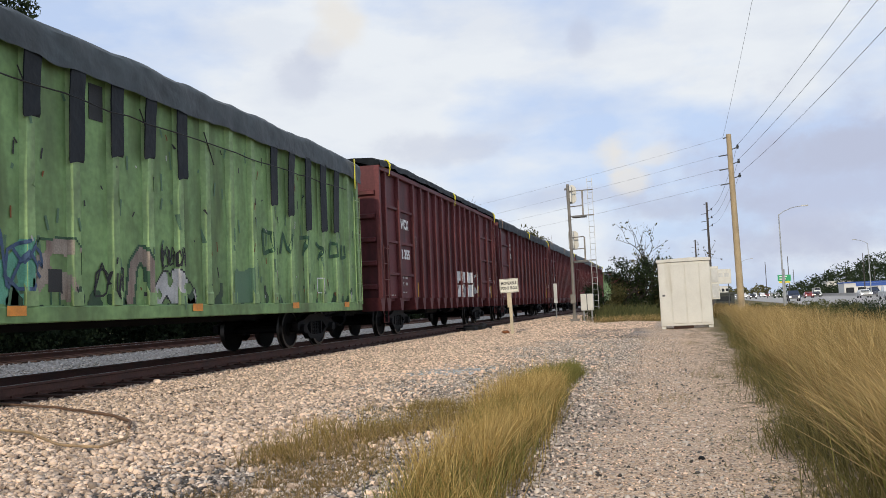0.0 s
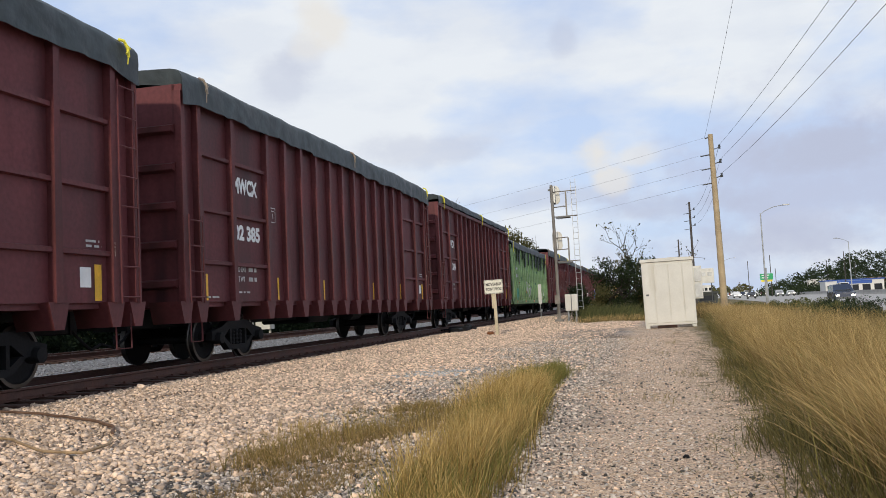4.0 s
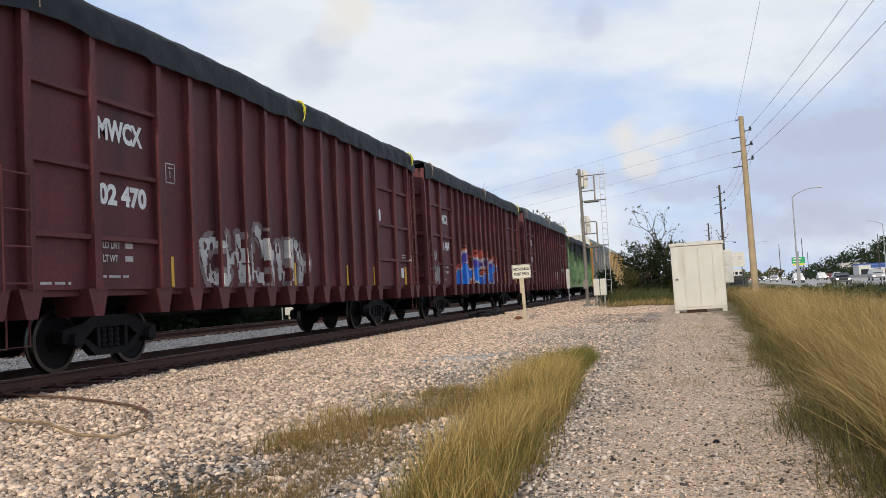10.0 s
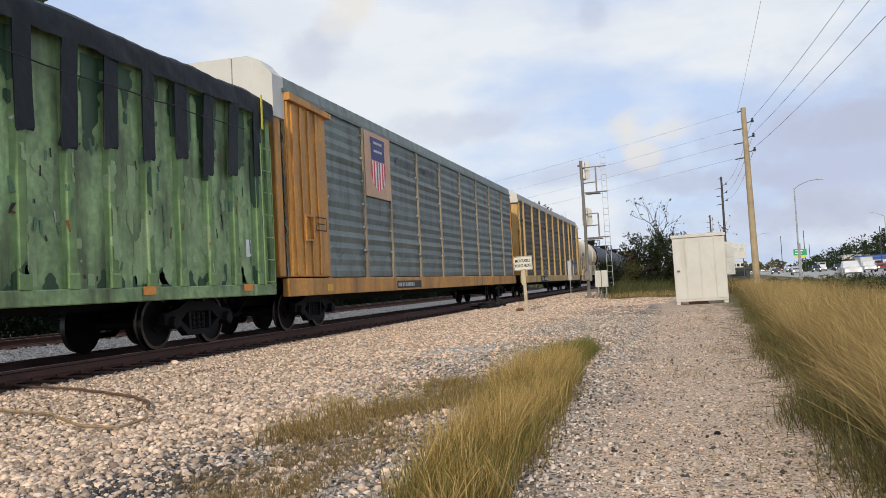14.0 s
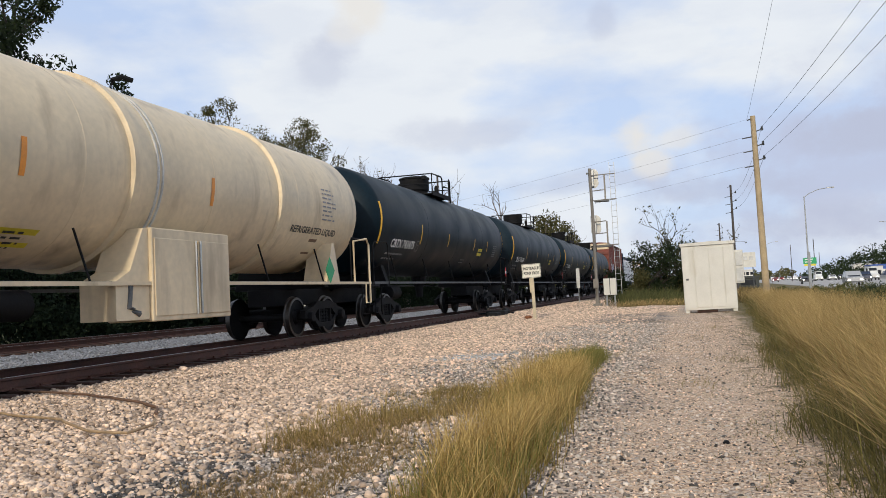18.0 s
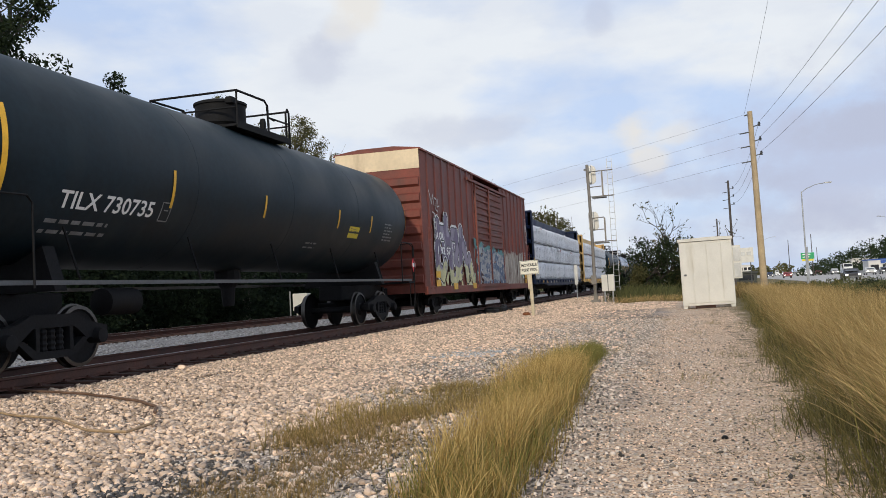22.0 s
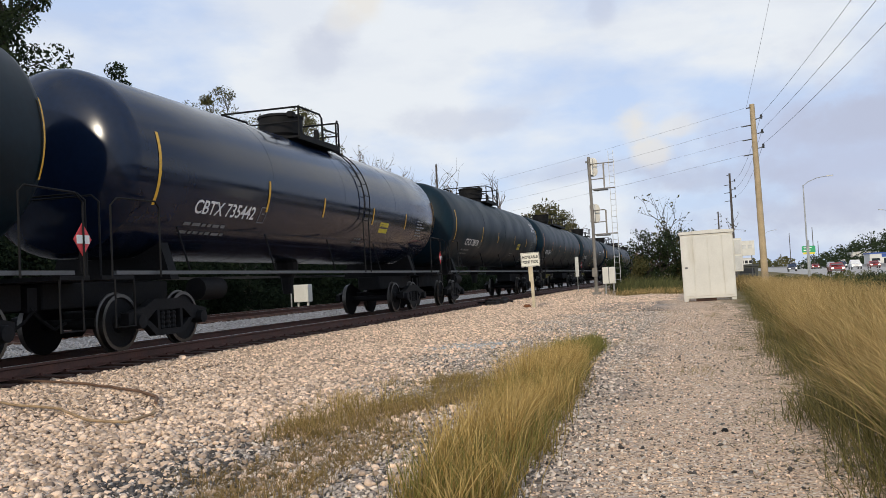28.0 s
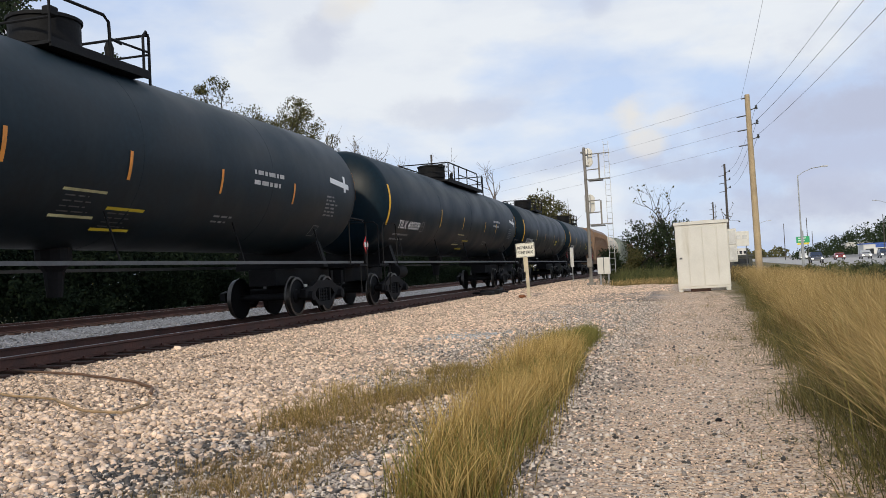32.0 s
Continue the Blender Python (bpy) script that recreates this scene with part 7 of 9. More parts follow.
def tank_car(rear, length, seed, mark="", number="", radius=1.53, mid=3.03, paint=None, label="black railway tank car with a railed dome platform", rails="split", dome=0.0, extra=None, stripes=None, mark_y=1.6, text_z=-0.60, dome_h=0.52, yellow=True, placard=True, stripe_mat=None, notice_y=3.6, side_ladder=False, placard_y=0.25):
    rg = random.Random(seed)
    paint = paint or M_BLACK
    car = thing("tank_car", label, "tank car", "freight train")
    h = length / 2
    head = 0.56

    def shell():
        prof = [(0.02, -h)]
        for k in range(1, 9):
            a = k / 8 * math.pi / 2
            prof.append((radius * math.sin(a) ** 0.85, -h + head * (1 - math.cos(a))))
        prof += [(radius, -h + head + (length - 2 * head) * q / 6) for q in range(1, 6)]
        prof += [(r, -y) for r, y in reversed(prof[:9])]
        return Shape().lathe(prof, 48, "y", (0, 0, mid))
    part("tank_shell", stored(("shell", length, radius, paint.name), shell, paint, True), paint, car)

    def on(y, v, lift=0.006):
        """A point of the shell v metres up round it from its middle height."""
        a = v / radius
        r = radius + lift
        e = max(0.0, abs(y) - (h - head)) / head
        r *= math.sqrt(max(0.05, 1 - e * e)) if e > 0 else 1
        return (r * math.cos(a), y, mid + r * math.sin(a))

    for y in (-h * 0.45, 0.0, h * 0.45):
        part("weld_band", stored(("band", radius, paint.name), lambda: Shape().lathe([(radius - 0.01, -0.02), (radius + 0.0025, -0.012), (radius + 0.0025, 0.012), (radius - 0.01, 0.02)], 48, "y"), paint, True), paint, car, at=(0, y + 0.3, mid))
    for q in (-1, 1):
        part("end_sill", stored(("endsill", q), lambda: Shape().box(-0.35, 0.35, min(0, -q * 3.2), max(0, -q * 3.2), 0.72, 1.12, 0.02).prism([(-1.2, 1.12), (1.2, 1.12), (1.0, 1.75), (0.5, 1.52), (-0.5, 1.52), (-1.0, 1.75)], "y", -q * 2.15 - 0.12, -q * 2.15 + 0.12), M_UNDER), M_UNDER, car, at=(0, q * (h + 0.35), 0))
        part("end_platform", stored(("platform", q), lambda: Shape().box(-1.45, 1.45, -0.3, 0.45 if q < 0 else 0.3, 1.12, 1.18), M_UNDER), M_UNDER, car, at=(0, q * (h + 0.12), 0))
        part("end_handrail", stored(("endrail", q), lambda: Shape().tube([(-1.42, q * 0.2, 1.15), (-1.42, q * 0.2, 2.25), (-1.3, q * 0.2, 2.35), (1.3, q * 0.2, 2.35), (1.42, q * 0.2, 2.25), (1.42, q * 0.2, 1.15)], 0.016, 6), M_UNDER), M_UNDER, car, at=(0, q * (h + 0.2), 0))
        part("side_handrail", stored(("siderail", q), lambda: Shape().tube([(1.5, 0, 1.15), (1.5, 0, 2.2), (1.5, -q * 0.15, 2.32), (1.5, -q * 1.1, 2.34), (1.5, -q * 1.2, 2.25), (1.5, -q * 1.2, 1.15)], 0.016, 6), M_UNDER), M_UNDER, car, at=(0, q * (h + 0.25), 0))
        part("step", stored(("tstep", q), lambda: Shape().tube([(1.5, 0, 1.12), (1.5, 0, 0.42), (1.5, -q * 0.45, 0.42), (1.5, -q * 0.45, 1.12)], 0.018, 5), M_UNDER), M_UNDER, car, at=(0, q * (h + 0.2), 0))
    part("side_rail", Shape().box(1.40, 1.46, -h - 0.1, h + 0.1, 1.19, 1.25), M_STEELDARK, car, "long steel running rail under the tank")
    part("side_rail", Shape().box(-1.46, -1.40, -h - 0.1, h + 0.1, 1.19, 1.25), M_STEELDARK, car)
    strut = stored("tank_strut", lambda: Shape().tube([(1.42, 0, 1.22), (1.28, 0, 2.05)], 0.018, 5), M_UNDER)
    for k in range(5):
        part("rail_strut", strut, M_UNDER, car, at=(0, -h + 2.2 + k * (length - 4.4) / 4, 0), turn=(12, 0, 0))
    part("brake_cylinder", Shape().lathe([(0.1, -0.5), (0.22, -0.45), (0.22, 0.35), (0.1, 0.4)], 12, "y", (0.5, -h + 4.0, 0.95)), M_UNDER, car, smooth=True)
    part("outlet_valve", Shape().lathe([(0.28, 1.6), (0.28, 1.3), (0.16, 1.15), (0.12, 0.75)], 12, "z", (0, 0, 0)), M_UNDER, car)
    # dome and its platform
    tz = mid + radius
    if rails == "none":
        if extra:
            extra(car, on, h)
        for y in (-6.5, -4.3, 0.23):
            part("reflector", ribbon([[(y, -0.45 - 0.2 * (y < -6)), (y, 0.05 + 0.4 * (y < -6))]], 0.10, lambda a, b: on(a, b, 0.008)), M_ORANGE, car, "orange reflective strip")
        finish(car, length + 1.2, 2.35)
        return enter(car, rear, length)
    part("dome", stored(("dome", paint.name, dome_h), lambda: Shape().lathe([(0.48, tz - 0.12), (0.48, tz + 0.06), (0.54, tz + 0.12), (0.54, tz + dome_h), (0.57, tz + dome_h + 0.01), (0.57, tz + dome_h + 0.06), (0.50, tz + dome_h + 0.09)], 28), M_UNDER, True), M_UNDER, car, "dark round manway housing", at=(0, dome, 0))
    part("hinge", Shape().box(0.46, 0.62, dome - 0.62, dome - 0.42, tz + dome_h - 0.08, tz + dome_h + 0.07, 0.02), M_UNDER, car)
    part("valve", Shape().lathe([(0.05, tz - 0.05), (0.08, tz + 0.25), (0.05, tz + 0.34)], 8, "z", (0.62, dome + 0.75, 0)), M_UNDER, car, smooth=True)
    back, fore = dome - 1.1, dome + (4.9 if rails == "long" else 1.3)
    part("platform", Shape().box(-1.0, 1.0, back, fore, tz - 0.16, tz - 0.11), M_UNDER, car, "dark grated walkway")
    for q in (-1, 1):
        x = q * 1.0
        part("toe_board", Shape().box(x - 0.02, x + 0.02, back, fore, tz - 0.20, tz - 0.06), M_UNDER, car)
        bend = fore - 1.06
        part("railing", Shape().tube([(x, back, tz - 0.15), (x, back, tz + 0.56), (x, bend - 0.12, tz + 0.58), (x, bend, tz + 0.50), (x, bend + 0.04, tz - 0.15)], 0.026, 6), M_UNDER, car)
        part("end_hoop", Shape().tube([(x, fore - 0.16, tz - 0.2), (x, fore - 0.16, tz + 0.52), (x, fore - 0.08, tz + 0.60), (x, fore, tz + 0.52), (x, fore, tz - 0.3)], 0.024, 6), M_UNDER, car)
        part("mid_rail", Shape().tube([(x, dome + 0.55, tz + 0.22), (x, bend, tz + 0.24), (x, fore, tz + 0.26)], 0.020, 6), M_UNDER, car)
        if rails == "long":
            for y in (dome - 0.2, dome + 0.5, dome + 1.9):
                part("rail_post", Shape().tube([(x, y, tz - 0.15), (x, y, tz + 0.57)], 0.022, 5), M_UNDER, car)
    for y in (back, fore):
        part("cross_rail", Shape().tube([(-1.0, y, tz + 0.56), (1.0, y, tz + 0.56)], 0.024, 6), M_UNDER, car)
        part("cross_rail", Shape().tube([(-1.0, y, tz + 0.22), (1.0, y, tz + 0.22)], 0.020, 6), M_UNDER, car)
    if side_ladder:
        ly = fore + 0.1
        arc = [((radius + 0.07) * math.cos(a), mid + (radius + 0.07) * math.sin(a)) for a in (1.1, 0.9, 0.7, 0.5, 0.3, 0.1, -0.1, -0.3)]
        lad = part("ladder", Shape().tube([(x, ly, z) for x, z in arc] + [(1.55, ly, 1.2)], 0.016, 5).tube([(x, ly + 0.40, z) for x, z in arc] + [(1.55, ly + 0.40, 1.2)], 0.016, 5), M_UNDER, car, smooth=True)
        for x, z in arc:
            part("rung", Shape().tube([(x, ly, z), (x, ly + 0.40, z)], 0.012, 5), M_UNDER, lad)
    # markings
    sm = stripe_mat or M_YELLOW
    for k, y in enumerate(stripes or (-h + head - 0.06, -4.23, -1.0, 2.81, 5.04)):
        yy = y
        long_one = k == 0
        part("reflector", ribbon([[(yy, -0.75 if long_one else -0.55 - 0.06 * (k == 1)), (yy, 0.45 if long_one else -0.10 + 0.12 * (k == 1))]], 0.075, lambda a, b: on(a, b, 0.008)), sm, car, "yellow reflective strip")
    part("reflector", ribbon([[(h - head * 0.85, -0.6), (h - head * 0.85, 0.5)]], 0.06, lambda a, b: on(a, b, 0.02)), sm, car, "yellow reflective strip")
    if mark:
        words(car, mark + " " + number, -h + mark_y, text_z - 0.20, 0.25, on, M_WHITE, 2.15, bold=0.006, label="white reporting mark and number")
        small_print(car, -h + mark_y - 0.1, text_z - 0.42, 1.7, 2, on, seed, 0.18, 0.065, M_DIMPRINT)
        part("data_frame", ribbon([[(-h + mark_y + 2.35, text_z - 0.25), (-h + mark_y + 2.60, text_z - 0.25), (-h + mark_y + 2.60, text_z + 0.07), (-h + mark_y + 2.35, text_z + 0.07), (-h + mark_y + 2.35, text_z - 0.25)], [(-h + mark_y + 2.42, text_z - 0.06), (-h + mark_y + 2.53, text_z - 0.06)]], 0.022, on), M_DIMPRINT, car)
    if yellow:
        part("notice", ribbon([[(notice_y, -0.60), (notice_y + 0.68, -0.60)]], 0.30, on), M_PLACARD, car, "yellow stencilled notice")
        small_print(car, notice_y + 0.07, -0.51, 0.5, 3, lambda a, b: on(a, b, 0.012), seed + 3, 0.055, 0.016, M_STEELDARK)
    small_print(car, h - 2.3, -0.25, 0.8, 6, on, seed + 5, 0.09, 0.04, M_DIMPRINT)
    small_print(car, h - 7.0, -1.0, 0.7, 2, on, seed + 6, 0.12, 0.04, M_DIMPRINT)
    if placard:
        py = h + placard_y
        rim = [(py, 1.45), (py + 0.18, 1.68), (py, 1.91), (py - 0.18, 1.68)]
        pl = part("placard", Shape().prism(rim, "x", 1.475, 1.49), M_RED, car, "red and white diamond placard")
        part("placard_band", Shape().box(1.491, 1.496, py - 0.13, py + 0.13, 1.62, 1.74), M_WHITE, pl)
        part("placard_holder", Shape().box(1.44, 1.474, py - 0.03, py + 0.03, 1.2, 1.7), M_UNDER, car)
    if extra:
        extra(car, on, h)
    finish(car, length + 1.2, 2.35)
    return enter(car, rear, length)


def white_tank_extra(car, on, h):
    """Ring bands, a strapped jacket and the valve cabinet of a refrigerated-liquid tank."""
    for y in (-2.0, 2.9):
        part("ring_band", Shape().lathe([(1.53, -0.11), (1.60, -0.09), (1.60, 0.09), (1.53, 0.11)], 48, "y", (0, y, 3.03)), M_CREAM, car, "broad cream stiffening ring", smooth=True)
    for y in (-1.42, -1.30):
        part("strap_band", Shape().lathe([(1.535, -0.02), (1.555, -0.015), (1.555, 0.015), (1.535, 0.02)], 48, "y", (0, y, 3.03)), M_SPRAYWHITE, car, smooth=True)
    cab = part("valve_cabinet", Shape().box(0.75, 1.58, -1.73, 0.60, 0.62, 2.08, 0.015), M_CREAM, car, "cream valve cabinet with two doors")
    for y0, y1 in ((-1.68, -0.50), (-0.44, 0.55)):
        dr = part("cabinet_door", Shape().box(1.58, 1.60, y0, y1, 0.70, 1.92, 0.006), M_CREAM, cab)
    for y in (-0.54, -0.40):
        part("latch_bar", Shape().tube([(1.62, y, 0.70), (1.62, y, 1.92)], 0.018, 6), M_GALV, cab)
    part("gauge_pipe", Shape().tube([(1.5, -2.2, 1.2), (1.5, -2.25, 0.85), (1.5, -2.0, 0.75)], 0.06, 8), M_STEELDARK, car)
    part("saddle_plate", Shape().prism([(-2.55, 0.66), (-1.74, 0.66), (-1.74, 2.06), (-1.86, 2.06), (-2.2, 1.4), (-2.55, 1.24)], "x", 0.9, 1.52), M_CREAM, car)
    part("top_valve", Shape().tube([(0.62, -1.35, 4.38), (0.68, -1.35, 4.58), (0.78, -1.25, 4.64), (0.88, -1.1, 4.60)], 0.045, 8), M_UNDER, car, smooth=True)
    words(car, "REFRIGERATED LIQUID", 3.55, -0.72, 0.15, on, M_INK, 2.4, bold=0.004)
    words(car, "BOCX3051", -6.37, -0.20, 0.30, on, M_INK, 1.5, bold=0.012, label="black reporting mark and number")
    small_print(car, h - 2.6, 0.35, 0.8, 8, on, 3, 0.10, 0.035, M_LOGO_GREY)
    small_print(car, -6.35, -0.38, 1.6, 4, on, 5, 0.15, 0.06, M_LOGO_GREY)
    part("notice", ribbon([[(-4.4, -1.36), (-3.55, -1.36)]], 0.36, on), M_PLACARD, car, "yellow stencilled notice")
    small_print(car, -4.35, -1.25, 0.75, 4, lambda a, b: on(a, b, 0.012), 7, 0.1, 0.04, M_INK)
    part("plate", ribbon([[(4.7, -1.05), (5.1, -1.05)]], 0.42, on), M_BROWNCAR, car)
    for y in (-h - 0.05, h + 0.05):
        s = 1 if y > 0 else -1
        part("white_handrail", Shape().tube([(1.55, y - s * 0.9, 1.2), (1.55, y - s * 0.9, 2.25), (1.55, y, 2.35), (1.55, y + s * 0.15, 2.2), (1.55, y + s * 0.15, 0.7), (1.55, y - s * 0.15, 0.7), (1.55, y - s * 0.15, 1.2)], 0.028, 6), M_CREAM, car, "cream safety handrail")
    part("side_walkway", Shape().box(1.46, 1.56, -h - 0.3, h + 0.3, 1.18, 1.24), M_CREAM, car)
    for y in (-h + 1.2, h - 2.0):
        part("saddle", Shape().prism([(y - 0.45, 1.24), (y + 0.30, 1.24), (y + 0.02, 2.15), (y - 0.10, 2.15)], "x", 0.9, 1.5), M_CREAM, car)
    part("green_placard", Shape().add([(1.57, h - 2.4, 1.2), (1.57, h - 2.15, 1.5), (1.57, h - 2.4, 1.8), (1.57, h - 2.65, 1.5), (1.555, h - 2.4, 1.2), (1.555, h - 2.15, 1.5), (1.555, h - 2.4, 1.8), (1.555, h - 2.65, 1.5)], [(0, 1, 2, 3), (7, 6, 5, 4), (0, 4, 5, 1), (1, 5, 6, 2), (2, 6, 7, 3), (3, 7, 4, 0)]), M_SIGNGREEN, car, "green diamond placard")


# ---- car-carrying racks ----


def auto_rack(rear, length, posts, panel, frame_mat, label, ends, extra, roof_mat, slim=1.0, post_mat=None):
    post_mat = post_mat or frame_mat
    car = thing("auto_rack_car", label, "auto rack", "freight train")
    h = length / 2
    ys = [h + p for p in posts]
    z0, z1 = 1.20, 5.22

    def corrugated(w, q):
        s = Shape()
        n = 28
        v = []
        for k in range(n + 1):
            z = z0 + (z1 - z0) * k / n
            x = q * (1.42 + (0.030 if k % 2 else 0.0) + (0.02 if k % 7 == 0 else 0))
            v += [(x, -w / 2, z), (x, w / 2, z)]
        for k in range(n + 1):
            z = z0 + (z1 - z0) * k / n
            v += [(q * 1.38, -w / 2, z), (q * 1.38, w / 2, z)]
        m = 2 * (n + 1)
        f = [(2 * k, 2 * k + 1, 2 * k + 3, 2 * k + 2) for k in range(n)] + [(m + 2 * k, m + 2 * k + 2, m + 2 * k + 3, m + 2 * k + 1) for k in range(n)]
        s.add(v, f)
        return s

    edges = [-h] + ys + [h]
    for a, b in zip(edges, edges[1:]):
        w = round(b - a - 0.03, 2)
        if w > 0.2:
            for q in (1, -1):
                part("side_panel", stored(("rackpanel", w, panel.name, q), lambda: corrugated(w, q), panel), panel, car, at=(0, (a + b) / 2, 0))
    bolt = stored("rack_bolt", lambda: Shape().lathe([(0.03, 1.44), (0.03, 1.48), (0.015, 1.49)], 6, "x"), M_SPRAYWHITE)
    post = stored(("rackpost", post_mat.name), lambda: Shape().prism([(p * slim, q) for p, q in [(-0.17, z0 - 0.05), (0.17, z0 - 0.05), (0.13, z0 + 0.45), (0.085, z0 + 0.85), (0.075, z1 - 0.2), (0.16, z1 - 0.05), (0.16, z1 + 0.05), (-0.16, z1 + 0.05), (-0.16, z1 - 0.05), (-0.075, z1 - 0.2), (-0.085, z0 + 0.85), (-0.13, z0 + 0.45)]], "x", 1.42, 1.42 + 0.14 * slim), post_mat)
    far_post = stored(("rackpost_far", post_mat.name), lambda: Shape().prism([(-0.13, z0 - 0.05), (0.13, z0 - 0.05), (0.08, z0 + 0.85), (0.08, z1 + 0.05), (-0.08, z1 + 0.05), (-0.08, z0 + 0.85)], "x", -1.56, -1.42), post_mat)
    for y in ys:
        po = part("post", post, post_mat, car, at=(0, y, 0))
        part("post", far_post, post_mat, car, at=(0, y, 0))
        for k in range(6):
            for q in (-0.13, 0.13):
                part("bolt", bolt, M_SPRAYWHITE, po, at=(0, q, 1.9 + k * 0.62))
    for q in (-1, 1):
        part("side_sill", stored(("racksill", length, q, frame_mat.name), lambda: Shape().box(*((1.36, 1.54) if q > 0 else (-1.54, -1.36)), -h - 0.1, h + 0.1, 0.78, 1.17, 0.012), frame_mat), frame_mat, car)
        part("roof_rail", stored(("roofrail", length, q, frame_mat.name), lambda: Shape().box(*((1.40, 1.50) if q > 0 else (-1.50, -1.40)), -h, h, z1, z1 + 0.08), roof_mat), roof_mat, car)
        # end doors with vertical folds
        for k in range(6):
            x = -1.25 + k * 0.5
            part("end_door_panel", stored(("enddoor", q, k % 2, ends.name), lambda: Shape().box(-0.235, 0.235, -0.03 + 0.03 * (k % 2), 0.05 + 0.03 * (k % 2), 1.2, z1 - 0.1, 0.01), ends), ends, car, at=(x, q * (h - 0.1), 0))
        part("end_cap", Shape().prism([(-1.45, z1 - 0.1), (1.45, z1 - 0.1), (1.42, z1 + 0.36), (0.9, z1 + 0.66), (-0.9, z1 + 0.66), (-1.42, z1 + 0.36)], "y", q * h - 0.06, q * h + 0.06), M_OFFWHITE, car, "cream roof end cap")
    part("floor", Shape().box(-1.36, 1.36, -h, h, 0.95, 1.15), M_UNDER, car)
    part("centre_sill", Shape().box(-0.35, 0.35, -h, h, 0.62, 0.95), M_UNDER, car)

    def roof_shape():
        s = Shape()
        n = int(length / 0.25)
        sec = [(-1.47, z1 + 0.04), (-1.42, z1 + 0.34), (-0.95, z1 + 0.61), (0, z1 + 0.69), (0.95, z1 + 0.61), (1.42, z1 + 0.34), (1.47, z1 + 0.04)]
        v = []
        for i in range(n + 1):
            y = -h + length * i / n
            lift = 0.018 if i % 2 else 0.0
            v += [(x * (1 + lift * 0.4), y, z + lift) for x, z in sec]
        s.add(v, [(i * 7 + k, i * 7 + k + 1, (i + 1) * 7 + k + 1, (i + 1) * 7 + k) for i in range(n) for k in range(6)])
        return s
    part("roof", roof_shape(), roof_mat, car, "corrugated steel roof")

    def face(y, z):
        near = min(abs(y - q) for q in ys)
        return (1.427 + 0.14 * slim if near < 0.10 else 1.463, y, z)

    def sill_face(y, z):
        return (1.546, y, z)

    if extra:
        extra(car, face, sill_face, h, ys)
    finish(car, length, 2.1)
    return enter(car, rear, length)


